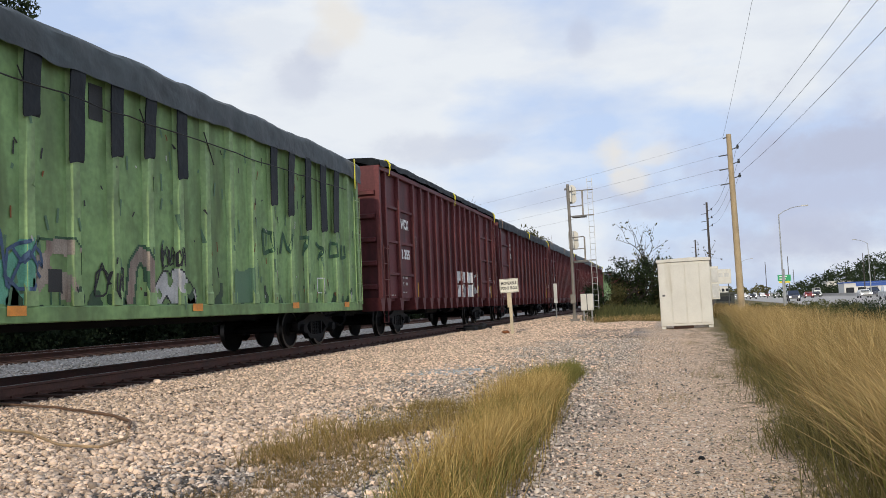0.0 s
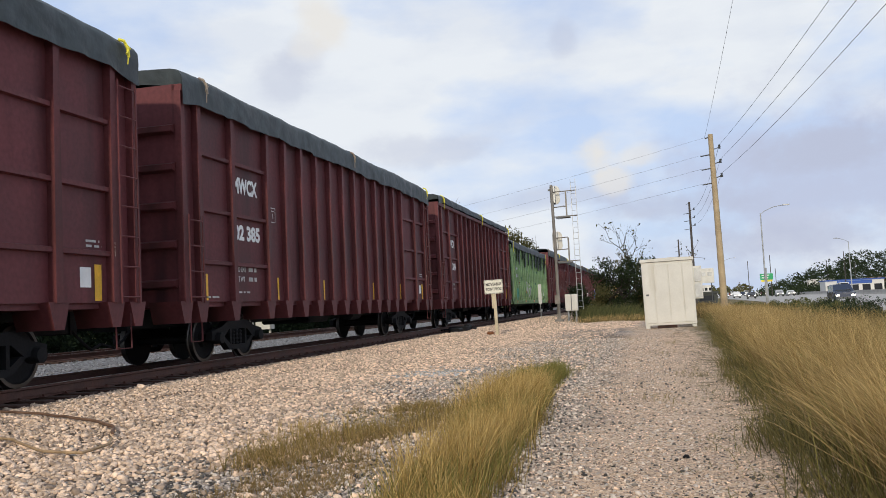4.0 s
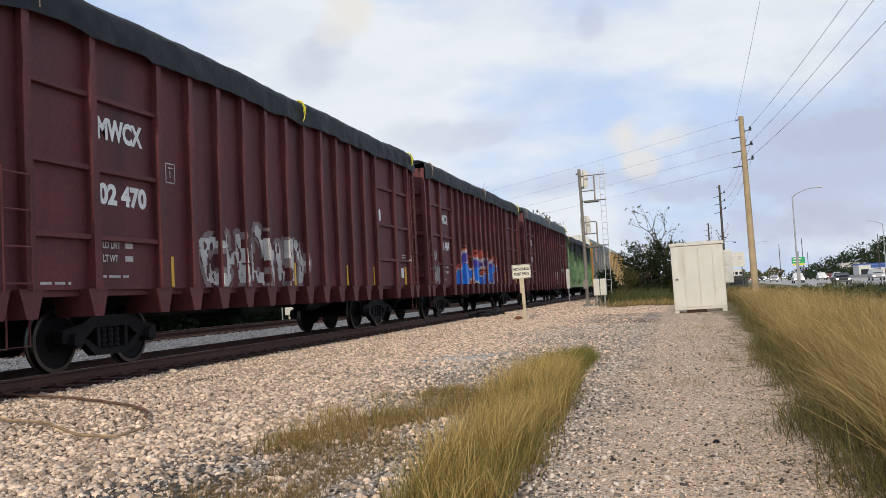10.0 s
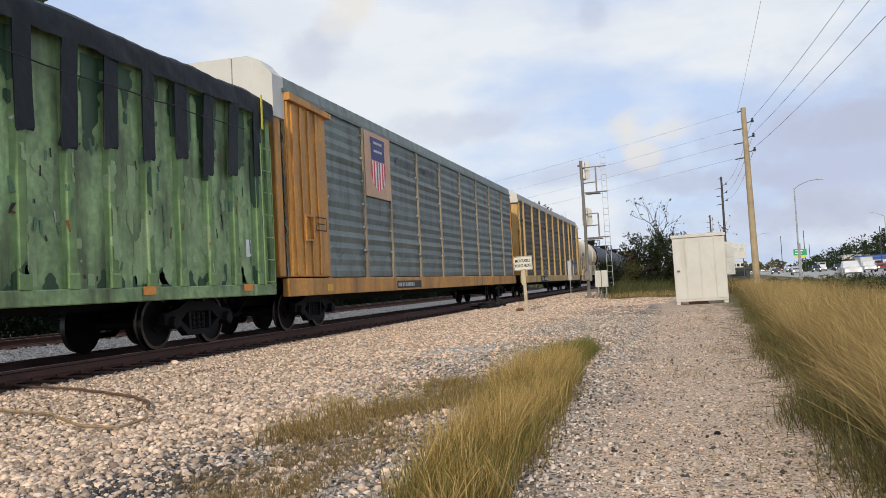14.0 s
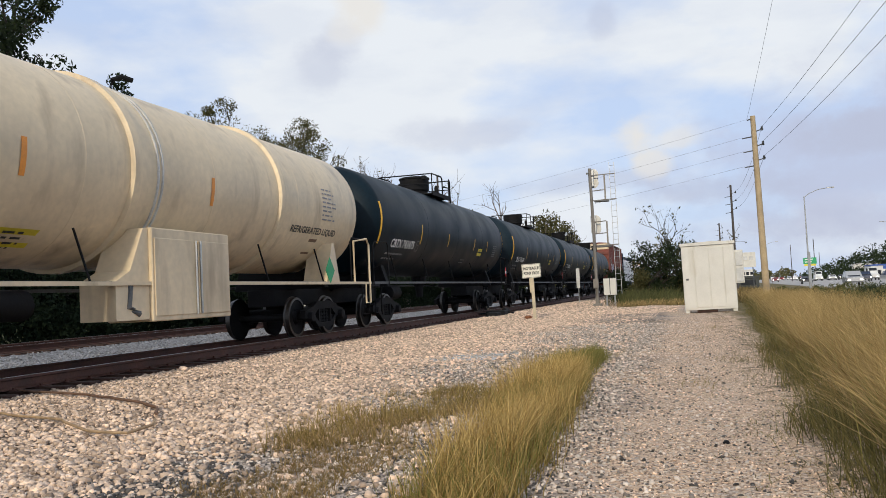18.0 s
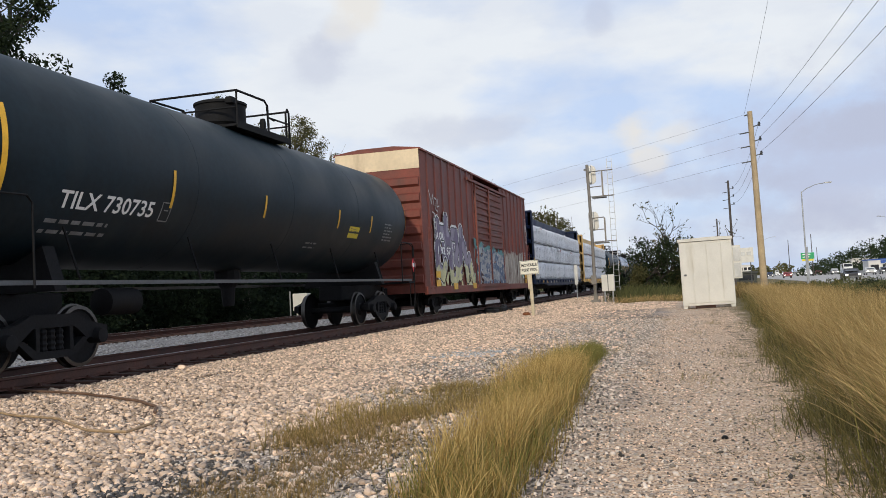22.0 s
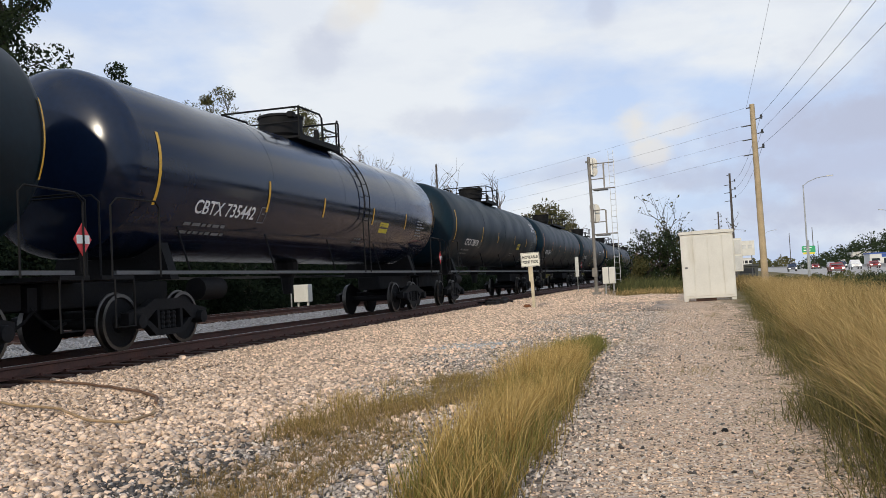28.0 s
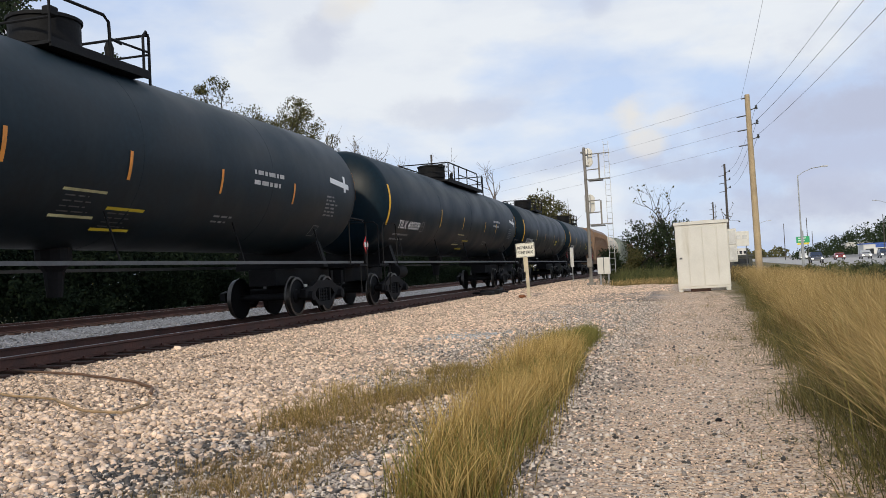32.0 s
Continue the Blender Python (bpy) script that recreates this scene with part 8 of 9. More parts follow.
def rack_one_extra(car, face, sill, h, ys):
    a, b = h - 21.25, h - 19.05
    bd = part("logo_panel", Shape().box(1.475, 1.50, a + 0.05, b - 0.05, 3.40, 5.22), M_PEACH, car, "peach logo panel with a shield")

    def flat(y, z):
        return (1.505, y, z)
    cy = (a + b) / 2

    def inside(y, z):
        d = abs(y - cy)
        w = 0.62 - 0.06 * math.sin((z - 4.2) * 3.4) if z > 4.2 else 0.62 * math.sqrt(max(0, 1 - ((4.2 - z) / 0.58) ** 2))
        return d < w
    part("shield_top", filled(a, b, 4.45, 5.1, 0.04, flat, inside), M_SHIELD, bd, "dark blue shield head")
    part("shield_stripes", filled(a, b, 3.55, 4.45, 0.04, flat, lambda y, z: inside(y, z) and int((y - cy + 5) / 0.11) % 2 == 0), M_RED, bd)
    part("shield_pale", filled(a, b, 3.55, 4.45, 0.04, flat, lambda y, z: inside(y, z) and int((y - cy + 5) / 0.11) % 2 == 1), M_WHITE, bd)
    part("shield_bars", ribbon([[(cy - 0.35, 4.95), (cy + 0.35, 4.95)], [(cy - 0.35, 4.72), (cy + 0.35, 4.72)]], 0.07, lambda y, z: (1.509, y, z)), M_SPRAYWHITE, bd)
    part("door_pocket", Shape().box(1.36, 1.52, -h + 0.15, h - 24.0, 1.2, 5.05, 0.02), M_RACK_ORANGE, car, "orange door pocket at the car end")
    for k in range(4):
        part("pocket_fold", Shape().box(1.52, 1.56, -h + 0.3 + k * 0.42, -h + 0.42 + k * 0.42, 1.25, 5.0), M_RACK_ORANGE, car)
    part("pocket_hood", Shape().prism([(-h + 0.1, 5.05), (h - 23.8, 5.0), (h - 23.8, 5.12), (-h + 0.1, 5.22)], "x", 1.36, 1.62), M_RACK_ORANGE, car)
    part("bracket", Shape().box(1.56, 1.60, -h + 0.75, -h + 0.80, 2.0, 2.6).box(1.56, 1.60, -h + 1.15, -h + 1.20, 2.0, 2.6).box(1.56, 1.60, -h + 0.80, -h + 1.15, 2.55, 2.6).box(1.56, 1.60, -h + 0.80, -h + 1.15, 2.0, 2.05), M_RACK_ORANGE, car)
    part("end_wall", Shape().box(-1.45, 1.45, -h - 0.36, -h - 0.065, 1.2, 4.62, 0.02), M_RACK_ORANGE, car, "orange lower end")
    part("end_hood", Shape().prism([(-1.48, 4.62), (1.48, 4.62), (1.48, 5.52), (1.20, 5.84), (0.9, 5.96), (-0.9, 5.96), (-1.20, 5.84), (-1.48, 5.52)], "y", -h - 0.42, -h + 0.10), M_OFFWHITE, car, "cream hood over the car end")
    for x in (-0.7, 0.55):
        part("hood_seam", Shape().box(x - 0.012, x + 0.012, -h - 0.428, -h - 0.42, 4.64, 5.93), M_TAIL, car)
    words(car, "FREIGHT CAR", 0.28, 4.80, 0.17, lambda x, z: (x, -h - 0.425, z), M_INK, 0.95, bold=0.006)
    part("number_board", ribbon([[(h - 19.1, 0.95), (h - 16.65, 0.95)]], 0.22, sill), M_INK, car, "black number board")
    small_print(car, h - 19.0, 0.95, 2.3, 1, over(sill), 4, 0.1, 0.11, M_SPRAYWHITE)
    words(car, "BUILDING", h - 18.4, 4.58, 0.26, face, M_STEELDARK, 1.9, bold=0.01, label="faded dark lettering")
    words(car, "AMERICA", h - 15.85, 4.58, 0.26, face, M_STEELDARK, 1.9, bold=0.01, label="faded dark lettering")
    bar(car, "reflector", h - 24.3, 0.86, 0.34, 0.16, over(sill), M_YELLOW, "yellow reflector")
    part("notice_frame", ribbon([[(h - 24.85, 2.27), (h - 24.25, 2.27), (h - 24.25, 2.57), (h - 24.85, 2.57), (h - 24.85, 2.27)], [(h - 24.75, 2.42), (h - 24.35, 2.42)]], 0.03, lambda y, z: (1.565, y, z)), M_INK, car, "black framed notice")
    part("dents", ribbon([[(h - 23.4 + k * 1.7 + 0.6 * wave(k, 3), 1.6 + 0.4 * wave(k, 2)), (h - 22.9 + k * 1.7, 1.75 + 0.4 * wave(k, 2))] for k in range(12)], 0.03, face), M_STEELDARK, car)


def rack_two_extra(car, face, sill, h, ys):
    part("number_board", ribbon([[(h - 21.25, 0.975), (h - 18.4, 0.975)]], 0.36, lambda y, z: (1.548, y, z)), M_INK, car, "black number board")
    words(car, "TTGX", h - 21.05, 0.88, 0.20, lambda y, z: (1.553, y, z), M_WHITE, 0.95, bold=0.006)
    words(car, "160930", h - 19.85, 0.88, 0.20, lambda y, z: (1.553, y, z), M_WHITE, 1.25, bold=0.006)
    part("sprayed_tag", ribbon([[(h - 8.0, 1.1), (h - 7.5, 1.1)], [(h - 7.75, 1.08), (h - 7.82, 0.82)], [(h - 7.4, 1.1), (h - 6.95, 1.1)], [(h - 7.18, 1.08), (h - 7.25, 0.82)], [(h - 6.85, 1.1), (h - 6.45, 0.82)], [(h - 6.45, 1.1), (h - 6.9, 0.82)]], 0.08, sill), M_SPRAYWHITE, car, "white bars on a dark sill patch")
    part("sill_patch", ribbon([[(h - 8.1, 0.96), (h - 6.35, 0.96)]], 0.34, over(sill, -0.003)), M_INK, car)
    o = h
    part("sprayed_outline", ribbon([
        [(o - 19.8, 1.3), (o - 19.5, 1.8), (o - 19.3, 2.0), (o - 19.1, 2.3), (o - 18.95, 1.9), (o - 18.9, 1.5)], [(o - 19.7, 1.5), (o - 19.2, 1.75), (o - 18.85, 1.72)], [(o - 19.6, 1.3), (o - 19.2, 1.5), (o - 18.9, 1.3)],
        [(o - 18.75, 1.3), (o - 18.7, 2.1), (o - 18.4, 2.2), (o - 18.15, 2.05), (o - 18.25, 1.8), (o - 18.6, 1.72), (o - 18.1, 1.65), (o - 17.9, 1.45), (o - 18.1, 1.28), (o - 18.7, 1.3)], [(o - 18.55, 1.95), (o - 18.35, 2.0)], [(o - 18.5, 1.5), (o - 18.2, 1.45)]], 0.05, face), M_SPRAYWHITE, car, "white sprayed outline letters")
    for y0 in (o - 10.3, o - 8.55):
        part("sprayed_head", filled(y0 + 0.08, y0 + 1.0, 1.3, 2.25, 0.04, face, lambda y, z: ((y - y0 - 0.55) / 0.46) ** 2 + ((z - 1.75) / 0.52) ** 2 < 1), M_INK, car, "dark sprayed disc")
        part("sprayed_outline", ribbon([[(y0 + 0.55 + r * math.cos(a * 0.5) * 1.0, 1.8 + r * math.sin(a * 0.5)) for a in range(13)] for r in (0.45, 0.28, 0.14)] + [[(y0 + 0.1, 1.75), (y0 + 0.3, 1.4), (y0 + 0.5, 1.3), (y0 + 0.6, 1.5), (y0 + 0.75, 1.3), (y0 + 0.95, 1.6)], [(y0 + 0.05, 2.1), (y0 + 0.35, 2.2), (y0 + 0.7, 2.25)]], 0.03, face), M_SPRAYWHITE, car, "white sprayed curves")
    tall = [[(o + a, b) for a, b in st] for st in ([(-5.2, 2.2), (-5.0, 1.6), (-5.1, 1.35)], [(-4.7, 2.2), (-4.6, 1.4)], [(-4.1, 2.2), (-3.9, 1.7), (-4.1, 1.35)], [(-3.5, 2.15), (-3.4, 1.5)], [(-3.0, 2.2), (-2.7, 1.9), (-2.9, 1.4), (-2.5, 1.4)])]
    sprayed_piece(car, (o - 5.5, o - 2.2, 1.22, 2.5), face, tall, [(M_SPRAYWHITE, "sprayed_outline", "white sprayed outlines", lambda g, y, z: 0.19 < g < 0.235), (M_SPRAYWHITE, "sprayed_shine", "pale strokes inside the letters", lambda g, y, z: g < 0.03), (M_SPRAYBLUE, "sprayed_letters", "dark blue sprayed letters", lambda g, y, z: g <= 0.19)])
    part("sprayed_tag", ribbon(scrawl(o - 2.3, 1.3, 1.0, 0.8, 3, 12), 0.04, face), M_SPRAYWHITE, car, "white sprayed tag")
    part("faded_tag", ribbon([[(o - 19.6, 3.95), (o - 18.1, 3.85)], [(o - 19.5, 3.8), (o - 18.2, 3.72)], [(o - 19.3, 4.1), (o - 18.4, 4.0)]], 0.10, face), M_SPRAYBLUE, car, "faded dark marks")
    for y in (o - 20.4, o - 14.7, o - 8.4):
        part("reflector", ribbon([[(y, 1.0), (y + 0.5, 1.0)]], 0.14, sill), M_YELLOW, car, "yellow reflective strip")
    part("end_frame", Shape().box(1.36, 1.52, h - 0.85, h - 0.02, 1.17, 5.1, 0.02).box(1.52, 1.56, h - 0.85, h - 0.72, 1.17, 5.2), M_RACK_YELLOW, car, "faded yellow end frame")
    part("end_loop", Shape().tube([(1.5, h - 0.7, 5.3), (1.5, h + 0.35, 5.3), (1.5, h + 0.48, 5.15), (1.5, h + 0.48, 1.1)], 0.04, 6), M_RACK_YELLOW, car, "bent yellow guard pipe at the car end")


# ---- boxcar ----


def box_car(rear, length):
    car = thing("box_car", "rust-red boxcar with sprayed murals and double doors", "box car", "freight train")
    h, top = length / 2, 5.46
    d0, dm, d1 = h - 11.67, h - 9.2, h - 6.45

    def corr(y0, y1, pitch=0.90):
        s = Shape()
        n = max(1, int(round((y1 - y0) / pitch)))
        pts = []
        for k in range(n):
            a = y0 + (y1 - y0) * k / n
            w = (y1 - y0) / n
            pts += [(1.455, a), (1.455, a + w * 0.72), (1.50, a + w * 0.78), (1.50, a + w * 0.94)]
        pts.append((1.455, y1))
        s.prism(pts + [(1.38, y1), (1.38, y0)], "z", 0.98, top)
        return s
    part("side_panel", corr(-h, d0), M_BOXRED, car)
    part("side_panel", corr(d1, h), M_BOXRED, car)
    part("far_side", Shape().box(-1.48, -1.40, -h, h, 0.98, top), M_BOXRED, car)
    for a, b in ((d0, dm), (dm, d1)):
        s = Shape()
        pts = []
        n = 15
        for k in range(n):
            z = 1.08 + (5.1 - 1.08) * k / n
            w = (5.1 - 1.08) / n
            pts += [(1.47, z), (1.47, z + w * 0.5), (1.53, z + w * 0.62), (1.53, z + w * 0.88)]
        s.prism(pts + [(1.47, 5.1), (1.40, 5.1), (1.40, 1.08)], "y", a + 0.05, b - 0.05)
        door = part("door", s, M_BOXRED, car, "sliding door with horizontal corrugations")
        part("door_post", Shape().box(1.50, 1.57, a, a + 0.08, 1.05, 5.15), M_BOXRED, door)
        part("lock_bar", Shape().tube([(1.58, b - 0.2, 1.2), (1.58, b - 0.2, 3.4)], 0.02, 6), M_BOXRED, door)
    for a, b, c, d in ((d0 - 1.2, d1 + 1.2, 5.12, 5.22), (d0 - 0.4, d1 + 0.4, 0.92, 1.04)):
        part("door_track", Shape().box(1.46, 1.57, a, b, c, d), M_BOXRED, car)
    for q in (-1, 1):
        part("side_sill", Shape().box(*((1.40, 1.52) if q > 0 else (-1.52, -1.40)), -h, h, 0.74, 1.0, 0.012), M_BOXRED, car)
        e = part("end_wall", Shape().box(-1.45, 1.45, q * h - 0.06, q * h + 0.0, 0.8, top), M_BOXRED, car)
        fin = stored(("bfin", q), lambda: Shape().prism([(0, -0.22), (q * 0.16, -0.10), (q * 0.16, 0.10), (0, 0.20)], "x", -1.42, 1.42), M_BOXRED)
        for k in range(7):
            part("end_corrugation", fin, M_BOXRED, e, at=(0, q * h, 1.25 + k * 0.53))
        part("end_top", Shape().box(-1.45, 1.45, q * (h + 0.005) - 0.07, q * (h + 0.005) + 0.07, 4.86, top + 0.03), M_CREAM, e, "cream painted upper end")
    part("roof", Shape().prism([(-1.52, top), (1.52, top), (1.50, top + 0.07), (0.6, top + 0.18), (-0.6, top + 0.18), (-1.50, top + 0.07)], "y", -h - 0.05, h + 0.05), M_BOXRED, car)
    part("centre_sill", Shape().box(-0.35, 0.35, -h, h, 0.66, 0.98), M_UNDER, car)
    add_ladder(car, -h + 0.3, 0.9, 3.0, 1.60, M_BOXRED, 6)
    add_ladder(car, h - 0.3, 0.9, 3.0, 1.60, M_BOXRED, 6)

    def face(y, z):
        return (1.512 if not (d0 < y < d1) else 1.542, y, z)
    o = h
    # the large outlined piece
    letters = [[(o + a, b) for a, b in st] for st in (
        [(-16.45, 2.85), (-17.1, 2.85), (-17.52, 2.3), (-17.45, 1.6), (-16.9, 1.35), (-16.55, 1.7)], [(-17.4, 2.7), (-17.36, 3.1)], [(-16.3, 2.6), (-16.27, 3.3)], [(-16.1, 2.75), (-15.8, 2.55), (-15.75, 1.3)],
        [(-15.45, 2.85), (-14.9, 2.85), (-14.85, 2.35), (-15.15, 1.95), (-14.8, 1.45), (-15.4, 1.2)], [(-14.2, 3.0), (-14.3, 2.4), (-14.55, 1.4)], [(-14.1, 2.7), (-13.65, 2.2), (-13.45, 1.3)], [(-13.1, 2.0), (-12.75, 1.5), (-12.5, 1.25)])]
    fade = lambda y, z: z + 0.5 * speckle(y, z, 1.3) < 1.72
    coats = [(M_PALE, "mural_base", "pale yellow sprayed letter feet", lambda g, y, z: g < 0.24 and fade(y, z) and speckle(y, z, 5, 2) > -0.35),
             (M_PURPLE, "mural_shade", "purple sprayed shading", lambda g, y, z: g < 0.24 and speckle(y * 1.2, z * 0.6, 1.6, 6) > 0.06),
             (M_LAVENDER, "mural_fill", "lavender-grey sprayed letters", lambda g, y, z: g < 0.24),
             (M_INK, "mural_outline", "black sprayed outlines", lambda g, y, z: g < 0.29),
             (M_WHITE, "mural_edge", "white outer outline", lambda g, y, z: g < 0.335 and (z > 1.7 or y < o - 17.0)),
             (M_PURPLE, "mural_ground", "dark sprayed ground between letters", lambda g, y, z: g < 0.50 and 1.9 < z < 2.7 and o - 16.9 < y < o - 13.4),
             (M_PALE, "mural_haze", "thin yellow overspray", lambda g, y, z: z < 1.5 and o - 17.3 < y < o - 12.2 and speckle(y, z, 3, 1) > -0.05)]
    sprayed_piece(car, (o - 17.95, o - 12.0, 1.0, 3.62), face, letters, coats, 0.04)

    def crown(y):
        return 2.62 - 0.05 * (y - o + 12) + 0.16 * wave(y * 2, 1.1)
    dark = [(M_TEAL, "mural_teal", "teal sprayed edge", lambda g, y, z: abs(z - crown(y)) < 0.10 and speckle(y, z, 6) > -0.15 or (y < o - 11.75 and z < 2.9 and speckle(y, z, 3) > -0.05)),
            (M_SPRAYWHITE, "mural_scrawl", "pale chalky scrawl over the doors", lambda g, y, z: y > o - 11.75 and z < crown(y) and abs(speckle(y * 1.6, z * 1.1, 2.6, 8)) < 0.075),
            (M_SPRAYLIGHT, "mural_wash", "grey-white sprayed wash", lambda g, y, z: y > o - 11.75 and 1.15 < z < crown(y) and speckle(y * 0.8, z * 2.6, 2.4, 2) > 0.0),
            (M_SPRAYBLUE, "mural_dark", "dark blue-green sprayed shadow", lambda g, y, z: y > o - 11.75 and z < crown(y) and speckle(y, z, 2.0, 3) > -0.42)]
    sprayed_piece(car, (o - 12.2, o - 6.35, 1.0, 3.0), over(face), [[(o, 9.0), (o, 9.1)]], dark, 0.04)
    tail = [(M_TAIL_PALE, "mural_tail_light", "pale upright sprayed strokes", lambda g, y, z: z < 2.40 + 0.25 * wave(y * 2, 1.3) and speckle(y * 4, z * 0.6, 1.5, 4) > 0.10),
            (M_TAIL, "mural_tail", "grey-beige sprayed fill", lambda g, y, z: z < 2.46 + 0.25 * wave(y * 2, 1.3) and speckle(y * 3, z * 0.7, 1.5, 7) > -0.22)]
    sprayed_piece(car, (o - 6.25, o - 1.5, 1.0, 2.75), face, [[(o, 9.0), (o, 9.1)]], tail, 0.04)
    part("letter_ground", filled(o - 17.66, o - 15.66, 2.10, 2.36, 0.04, over(face, 0.012), lambda y, z: speckle(y, z, 2) > -0.25), M_PURPLE, car, "dark patch behind the figures")
    part("top_tag", ribbon([[(o - 18.2, 4.2), (o - 17.9, 3.75), (o - 17.75, 4.1), (o - 17.6, 3.7)], [(o - 17.6, 4.0), (o - 17.3, 3.95), (o - 17.45, 3.6), (o - 17.2, 3.55)], [(o - 17.9, 3.5), (o - 17.6, 3.45), (o - 17.8, 3.2), (o - 17.5, 3.15)], [(o - 17.1, 4.0), (o - 17.3, 3.7), (o - 17.0, 3.75)], [(o - 17.8, 3.1), (o - 17.5, 2.9), (o - 17.4, 3.2)]], 0.05, face), M_SPRAYWHITE, car, "white sprayed tag")
    words(car, "A OK", o - 17.60, 2.60, 0.24, over(face, 0.017), M_WHITE, 0.95, bold=0.01)
    words(car, "1 92 57", o - 17.55, 2.10, 0.24, over(face, 0.017), M_WHITE, 1.73, bold=0.01)
    for y in (o - 17.85, o - 15.6, o - 12.7):
        bar(car, "reflector", y, 0.99 if y < o - 17 else 0.86, 0.55, 0.22, over(face, 0.018), M_YELLOW, "yellow reflector")
    bar(car, "reflector", o - 17.85, 1.28, 0.55, 0.22, over(face, 0.018), M_YELLOW, "yellow reflector")
    small_print(car, o - 1.86, 2.52, 0.42, 6, face, 8, 0.115, 0.05)
    small_print(car, o - 1.17, 2.56, 0.52, 5, face, 9, 0.10, 0.045)
    bar(car, "paper_tag", o - 1.17, 1.69, 0.45, 0.35, face, M_WHITE, "white paper tag")
    bar(car, "paper_tag", o - 1.82, 1.25, 0.27, 0.11, over(face, 0.014), M_WHITE, "white paper tag")
    bar(car, "notice", o - 1.18, 1.28, 0.44, 0.22, face, M_YELLOW, "yellow notice")
    bar(car, "notice", o - 1.18, 1.0, 0.44, 0.23, face, M_YELLOW, "yellow notice")
    part("ring_tag", ribbon([[(o - 0.30 + 0.30 * math.cos(a * 0.45), 3.5 + 0.42 * math.sin(a * 0.45)) for a in range(15)], [(o - 0.28 + 0.16 * math.cos(a * 0.5), 3.55 + 0.22 * math.sin(a * 0.5)) for a in range(14)], [(o - 0.42 + 0.17 * math.cos(a * 0.5), 4.05 + 0.32 * math.sin(a * 0.5)) for a in range(14)], [(o - 0.35, 3.42), (o - 0.22, 3.6)], [(o - 0.5, 3.9), (o - 0.3, 4.2), (o - 0.32, 3.85)]], 0.05, face), M_SPRAYWHITE, car, "white sprayed rings")
    part("mint_disc", filled(o - 2.3, o - 1.3, 1.2, 2.0, 0.04, over(face, 0.009), lambda y, z: ((y - o + 1.8) / 0.36) ** 2 + ((z - 1.6) / 0.33) ** 2 < 1), M_TEALTAG, car, "mint sprayed disc")
    finish(car, length, 2.4)
    return enter(car, rear, length)


# ---- centre-beam lumber cars ----


def pack_shape(seed, w=1.19, ht=0.99, d=1.12):
    """A paper-wrapped lumber pack with slack folds, bulging between its straps."""
    rg = random.Random(seed)
    ph = rg.uniform(0, 90)
    s = Shape()
    n, m = 16, 12
    v = []
    for k in range(m + 1):
        for i in range(n + 1):
            y, z = -w / 2 + w * i / n, ht * k / m
            edge = min(i, n - i, k, m - k)
            puff = 0.05 * math.sin(math.pi * i / n) ** 0.5 * math.sin(math.pi * k / m) ** 0.5
            fold = 0.085 * abs(speckle(y * 1.2 + z * 0.9 + ph, z * 1.6 - y, 2.1)) + 0.045 * speckle(y + ph, z * 3 + y * 2, 3.4) - 0.02
            x = d + (puff + fold - 0.01 if edge > 0 else -0.045)
            v.append((x, y + (0.012 * wave(z * 9 + ph, 2) if edge == 0 else 0), z + (0.05 * wave(y * 3 + ph, 1.3) if k == m else 0)))
    s.add(v, [(k * (n + 1) + i, k * (n + 1) + i + 1, (k + 1) * (n + 1) + i + 1, (k + 1) * (n + 1) + i) for k in range(m) for i in range(n)])
    s.box(0.12, d - 0.05, -w / 2, w / 2, 0.0, ht - 0.005)
    return s


def torn_flap(w, ht, seed):
    """A loose curl of wrap standing off the load."""
    rg = random.Random(seed)
    v = []
    for k in range(6):
        for i in range(5):
            q = k / 5
            v.append((1.50 + 0.10 * math.sin(q * 2.6) + 0.02 * rg.random(), -w / 2 + w * i / 4 + 0.05 * q * rg.random(), -ht * q * (1 - 0.2 * q) + 0.03 * rg.random()))
    f = [(k * 5 + i, k * 5 + i + 1, k * 5 + i + 6, k * 5 + i + 5) for k in range(5) for i in range(4)]
    n = len(v)
    v += [(x - 0.006, y, z) for x, y, z in v]
    return Shape().add(v, f + [tuple(n + i for i in reversed(q)) for q in f])


